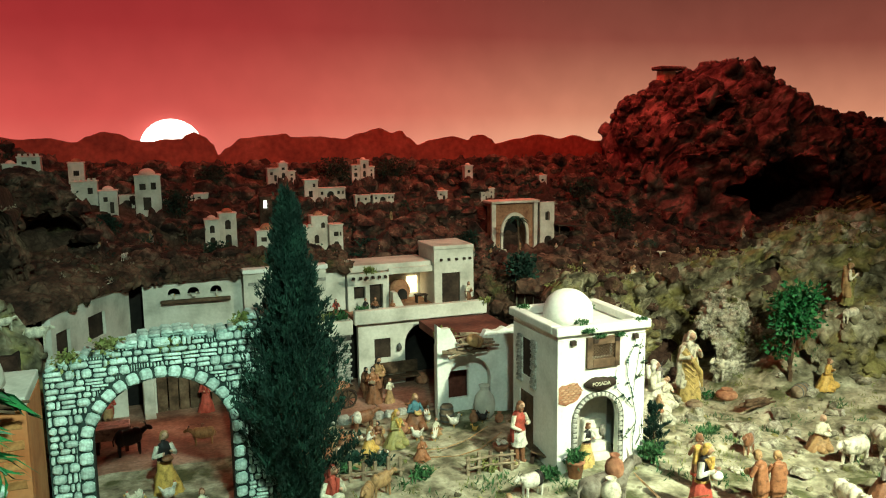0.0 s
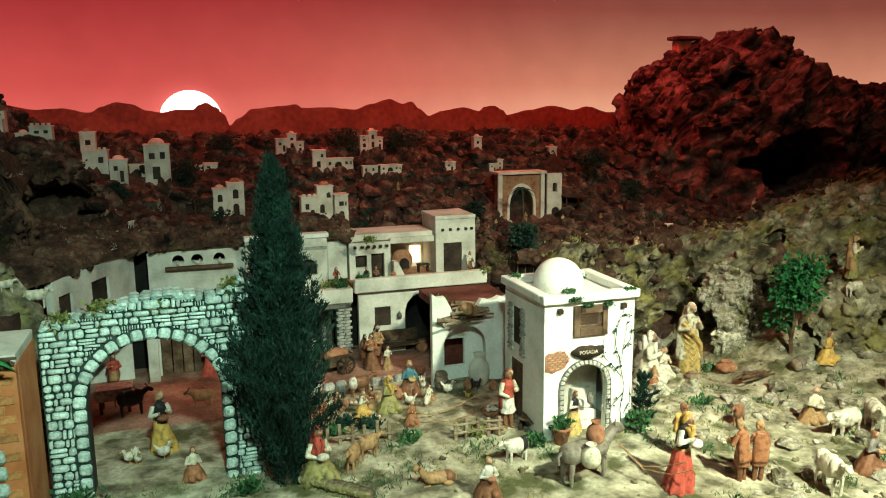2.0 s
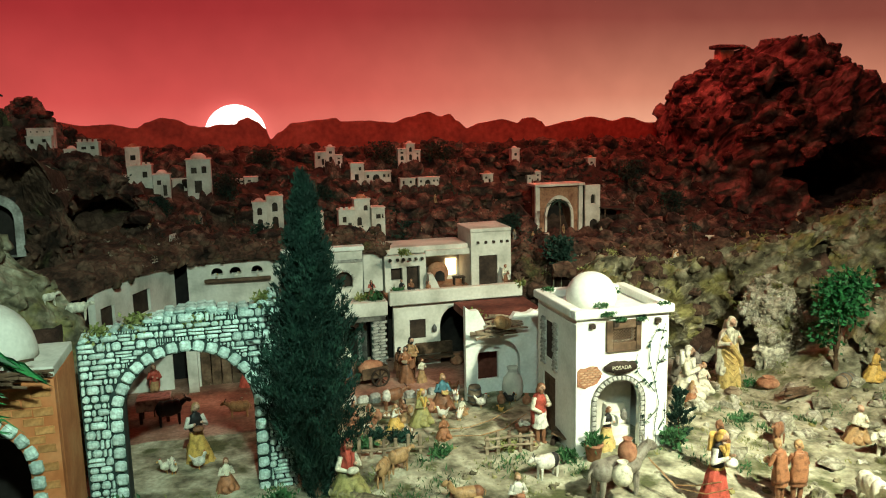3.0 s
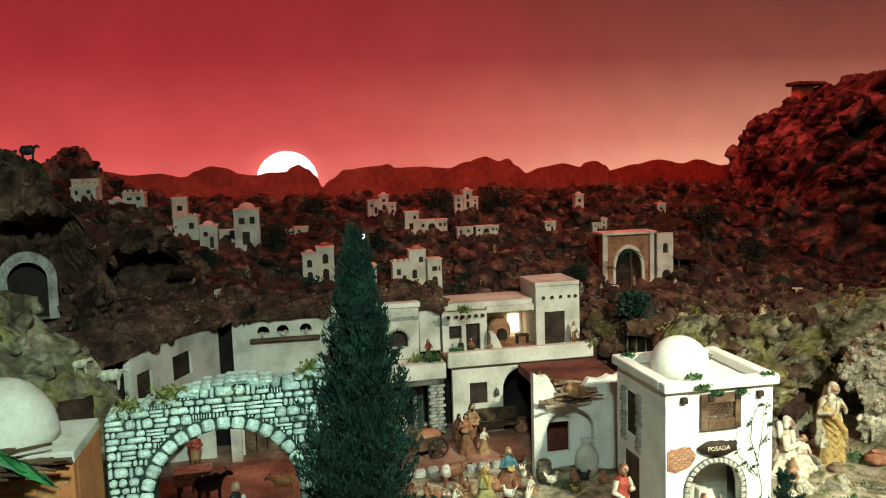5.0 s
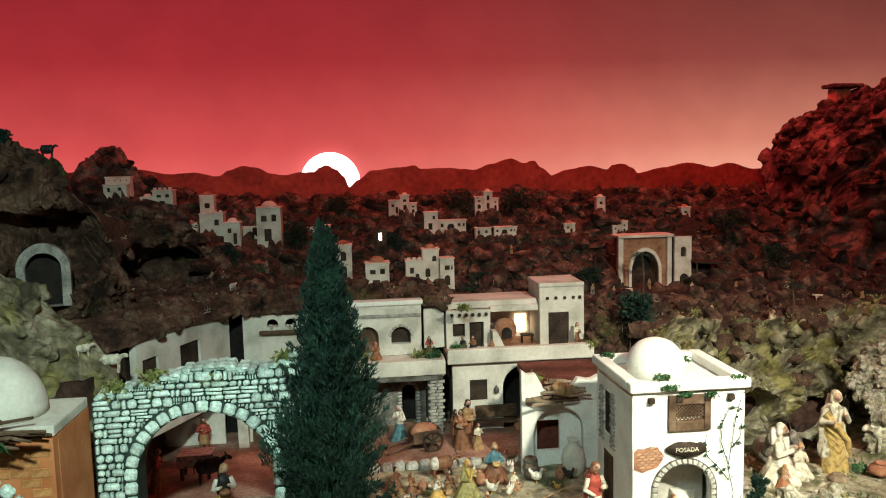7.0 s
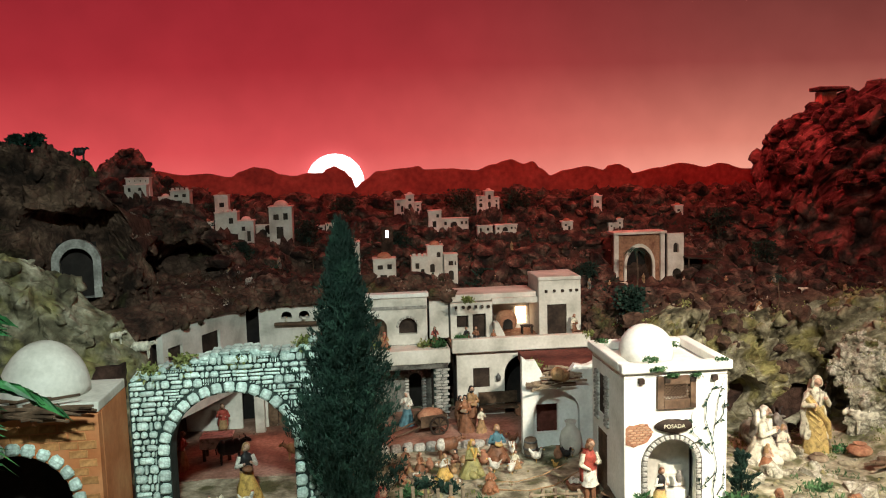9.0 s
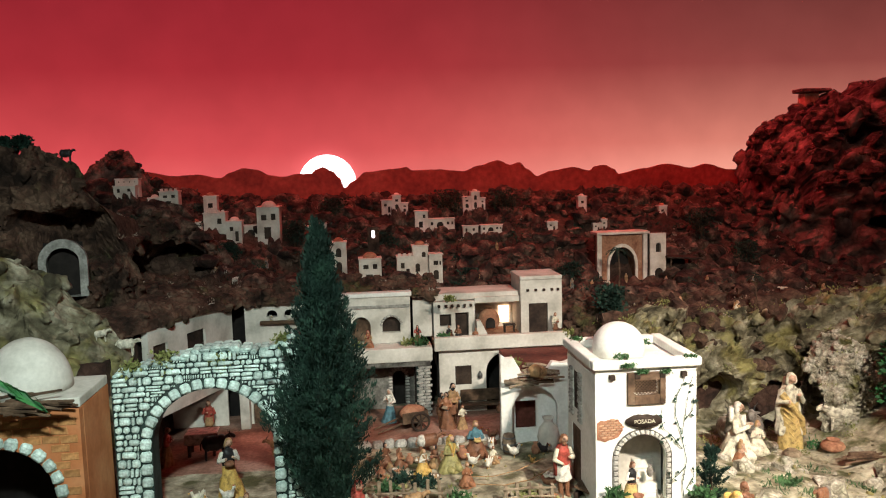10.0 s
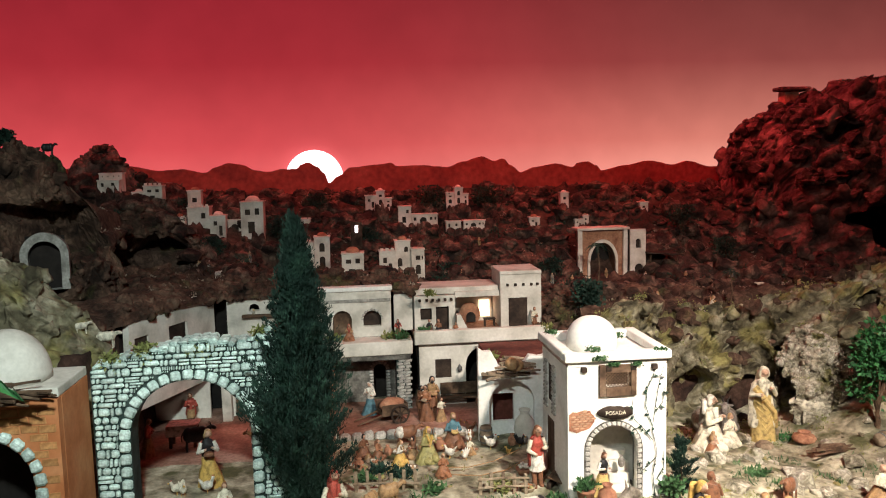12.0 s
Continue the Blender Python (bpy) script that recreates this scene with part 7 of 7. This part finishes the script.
def covered_table(x, y, z):
    t = empty("table", x, y, z, 0, "small table with a pinkish cloth", "table")
    part("tabletop", box(-0.06, 0.06, -0.04, 0.04, 0.085, 0.092, 0.001), M["wood"], t)
    for sx in (-0.05, 0.05):
        for sy in (-0.03, 0.03):
            part("leg", box(sx - 0.006, sx + 0.006, sy - 0.006, sy + 0.006, 0, 0.0845, 0), M["wood"], t)
    draped = box(x - 0.065, x + 0.065, y - 0.045, y + 0.045, z + 0.0925, z + 0.099, 0.002)
    add_box(draped, x - 0.064, x + 0.064, y - 0.048, y - 0.0455, z + 0.055, z + 0.098, 0.001)
    cloth = tagged(part("tablecloth", wobble(draped, 0.004, 22), M["pink"]), "pinkish cloth lying over the small table", "cloth")
    return t


covered_table(-0.185, 3.06, 0.432)
t = empty("terrace_table", 1.22, 3.56, 0.776, 0, "tiny dark table on the terrace", "table")
part("tabletop", box(-0.03, 0.03, -0.02, 0.02, 0.035, 0.04, 0), M["dark_wood"], t)
for sx in (-0.024, 0.024):
    part("leg", box(sx - 0.003, sx + 0.003, -0.015, 0.015, 0, 0.0345, 0), M["dark_wood"], t)
t = empty("bread_oven", 1.13, 3.63, 0.776, 0, "round clay bread oven with a dark mouth", "oven")
bm = bmesh.new()
ball(bm, (0, 0, 0.05), 0.055, 0.05, 0.06, 0, 18, 12)
part("dome", bm, M["clay"], t)
part("mouth", panel(arch_shape(0, 0.02, 0.045, 0.05), (), -0.056, 0.012), M["dark"], t)


def sticks(name, spots, length, r, label, seed, z_spread=0.01, material="pale_wood", turn_range=(-25, 25)):
    g = random.Random(seed)
    t = empty(name, 0, 0, 0, 0, label, "firewood")
    for x, y, z in spots:
        a, l = radians(g.uniform(*turn_range)), length * g.uniform(0.6, 1.2)
        d = Vector((math.cos(a), math.sin(a), g.uniform(-0.12, 0.12))) * l / 2
        p = Vector((x, y, z + g.uniform(0, z_spread)))
        bm = bmesh.new()
        tube(bm, [p - d, p + Vector((0, 0, 0.004)), p + d], r * g.uniform(0.6, 1.3), r * 0.6, 6)
        part("stick", bm, M[material if g.random() < 0.7 else "wood"], t)


g = random.Random(2)
sticks("wood_pile", [(g.uniform(1.10, 1.26), g.uniform(2.79, 2.93), 0.715 + 0.012 * (i % 5)) for i in range(34)], 0.11, 0.007, "heap of rough branches on the annexe roof", 3)
sticks("brushwood_awning", [(g.uniform(-0.62, -0.36), g.uniform(1.95, 2.07), 0.955 + 0.007 * (i % 5)) for i in range(46)], 0.14, 0.006, "ragged brushwood awning over the brick arch", 5, 0.012, "wood", (-20, 20))
sticks("log_pile", [(2.45 + 0.02 * (i % 4), 2.60 + 0.03 * i / 4, rest(2.5, 2.65, 1.0) + 0.008 + 0.008 * (i % 2)) for i in range(9)], 0.16, 0.008, "small logs lying on the sandy slope", 6, 0.004, "wood", (-15, 15))
for i, (x, y) in enumerate([(1.175, 2.80), (1.20, 2.82)]):
    bm = bmesh.new()
    ball(bm, (x, y, 0.775 - 0.01 * i), 0.03, 0.028, 0.028, 0)
    tagged(part("sack", wobble(bm, 0.006, 30), M["tan"]), "bulging tan sack on the annexe roof", "sack")

# a plank hatch leaning by the inn's corner, and white flowers in a bowl
t = empty("plank_hatch", 1.262, 2.345, rest(1.262, 2.345, 1.0), -35, "brown plank hatch lying aslant by the inn corner", "hatch")
for i in range(4):
    ob = part("plank", wobble(box(-0.055, 0.055, -0.038 + 0.019 * i, -0.0205 + 0.019 * i, 0.014, 0.02, 0.001), 0.003, 25, i), M["wood"], t)
    ob.matrix_local = pose(0, 0, 0.012, 0, 14, 0)
part("batten", box(-0.05, -0.036, -0.038, 0.038, 0, 0.022, 0.001), M["dark_wood"], t)
t = empty("flower_bowl", 1.144, 2.47, rest(1.144, 2.47, 1.0), 0, "clay bowl of small white flowers in the yard", "flowers")
bm = bmesh.new()
lathe(bm, [(0.018, 0), (0.028, 0.018), (0.03, 0.024), (0.024, 0.022)], 16)
part("bowl", bm, M["clay"], t)
g = random.Random(9)
for i in range(9):
    bm = bmesh.new()
    ball(bm, (g.uniform(-0.02, 0.02), g.uniform(-0.02, 0.02), 0.03 + g.uniform(0, 0.008)), 0.008, 0.008, 0.006, 0, 8, 6)
    part("flower", wobble(bm, 0.003, 90), M["white"], t)
# low wall under the seated woman
t = empty("low_wall", 0.47, 2.14, 0.42, 0, "low wall of mossy stones by the cypress", "wall")
for i in range(26):
    u = (i // 2) / 12
    ob = new("stone", pebble_mesh(g.uniform(0.03, 0.045), 0.045, g.uniform(0.022, 0.03), M["rock"], g))
    ob.parent = t
    ob.matrix_local = pose(-0.05 + 0.16 * u, 0.05 - 0.16 * u, 0.012 + 0.027 * (i % 2), g.uniform(-8, 8), g.uniform(-8, 8), -45 + g.uniform(-10, 10))

# doves in the round openings, and plants on the terraces
for x in (0.072, 0.155, 0.252):
    ob = hen(x, 3.485, 0.03, "white", 40, "small white dove on the wooden shelf")
    ob.matrix_world = pose(x, 3.487, 0.899, 0, 0, 40 + 900 * x)
g = np.random.RandomState(12)
for x, y, z, k, key in [(0.76, 3.34, 0.78, 1.0, "foliage"), (0.70, 3.36, 0.78, 0.8, "dry_grass"), (0.87, 3.36, 0.80, 0.7, "foliage"), (0.45, 3.36, 0.78, 0.9, "dry_grass"), (0.90, 3.33, 0.985, 0.6, "dry_grass"), (1.45, 3.32, 0.80, 0.7, "dry_grass"), (1.12, 3.0, 0.75, 0.8, "dry_grass"), (0.62, 2.56, 0.45, 1.3, "cypress"), (0.70, 2.52, 0.45, 1.2, "cypress"), (0.56, 2.50, 0.45, 1.0, "foliage"), (0.80, 2.36, 0.45, 1.1, "foliage"), (1.04, 2.34, 0.45, 1.0, "dry_grass"), (-0.24, 2.27, 0.44, 1.4, "foliage"), (-0.28, 2.22, 0.44, 1.2, "foliage"), (0.25, 2.20, 0.44, 1.2, "foliage"), (1.20, 2.20, 0.45, 1.0, "foliage"), (2.42, 2.88, 0.34, 1.0, "bright_foliage"), (2.02, 2.40, 0.40, 1.2, "foliage")]:
    n = int(150 * k)
    c = np.array([x, y, z]) + np.abs(g.normal(size=(n, 3))) * np.array([0, 0, 0.012 * k]) + g.normal(size=(n, 3)) * np.array([0.018, 0.012, 0.002]) * k
    tagged(leaves("leafy_clump", c, g.normal(size=(n, 3)) + np.array([0, 0, 0.9]), np.full(n, 0.022), 0.22, M[key], None, "", 7), "low leafy clump of greenery", "plant", "low plants")
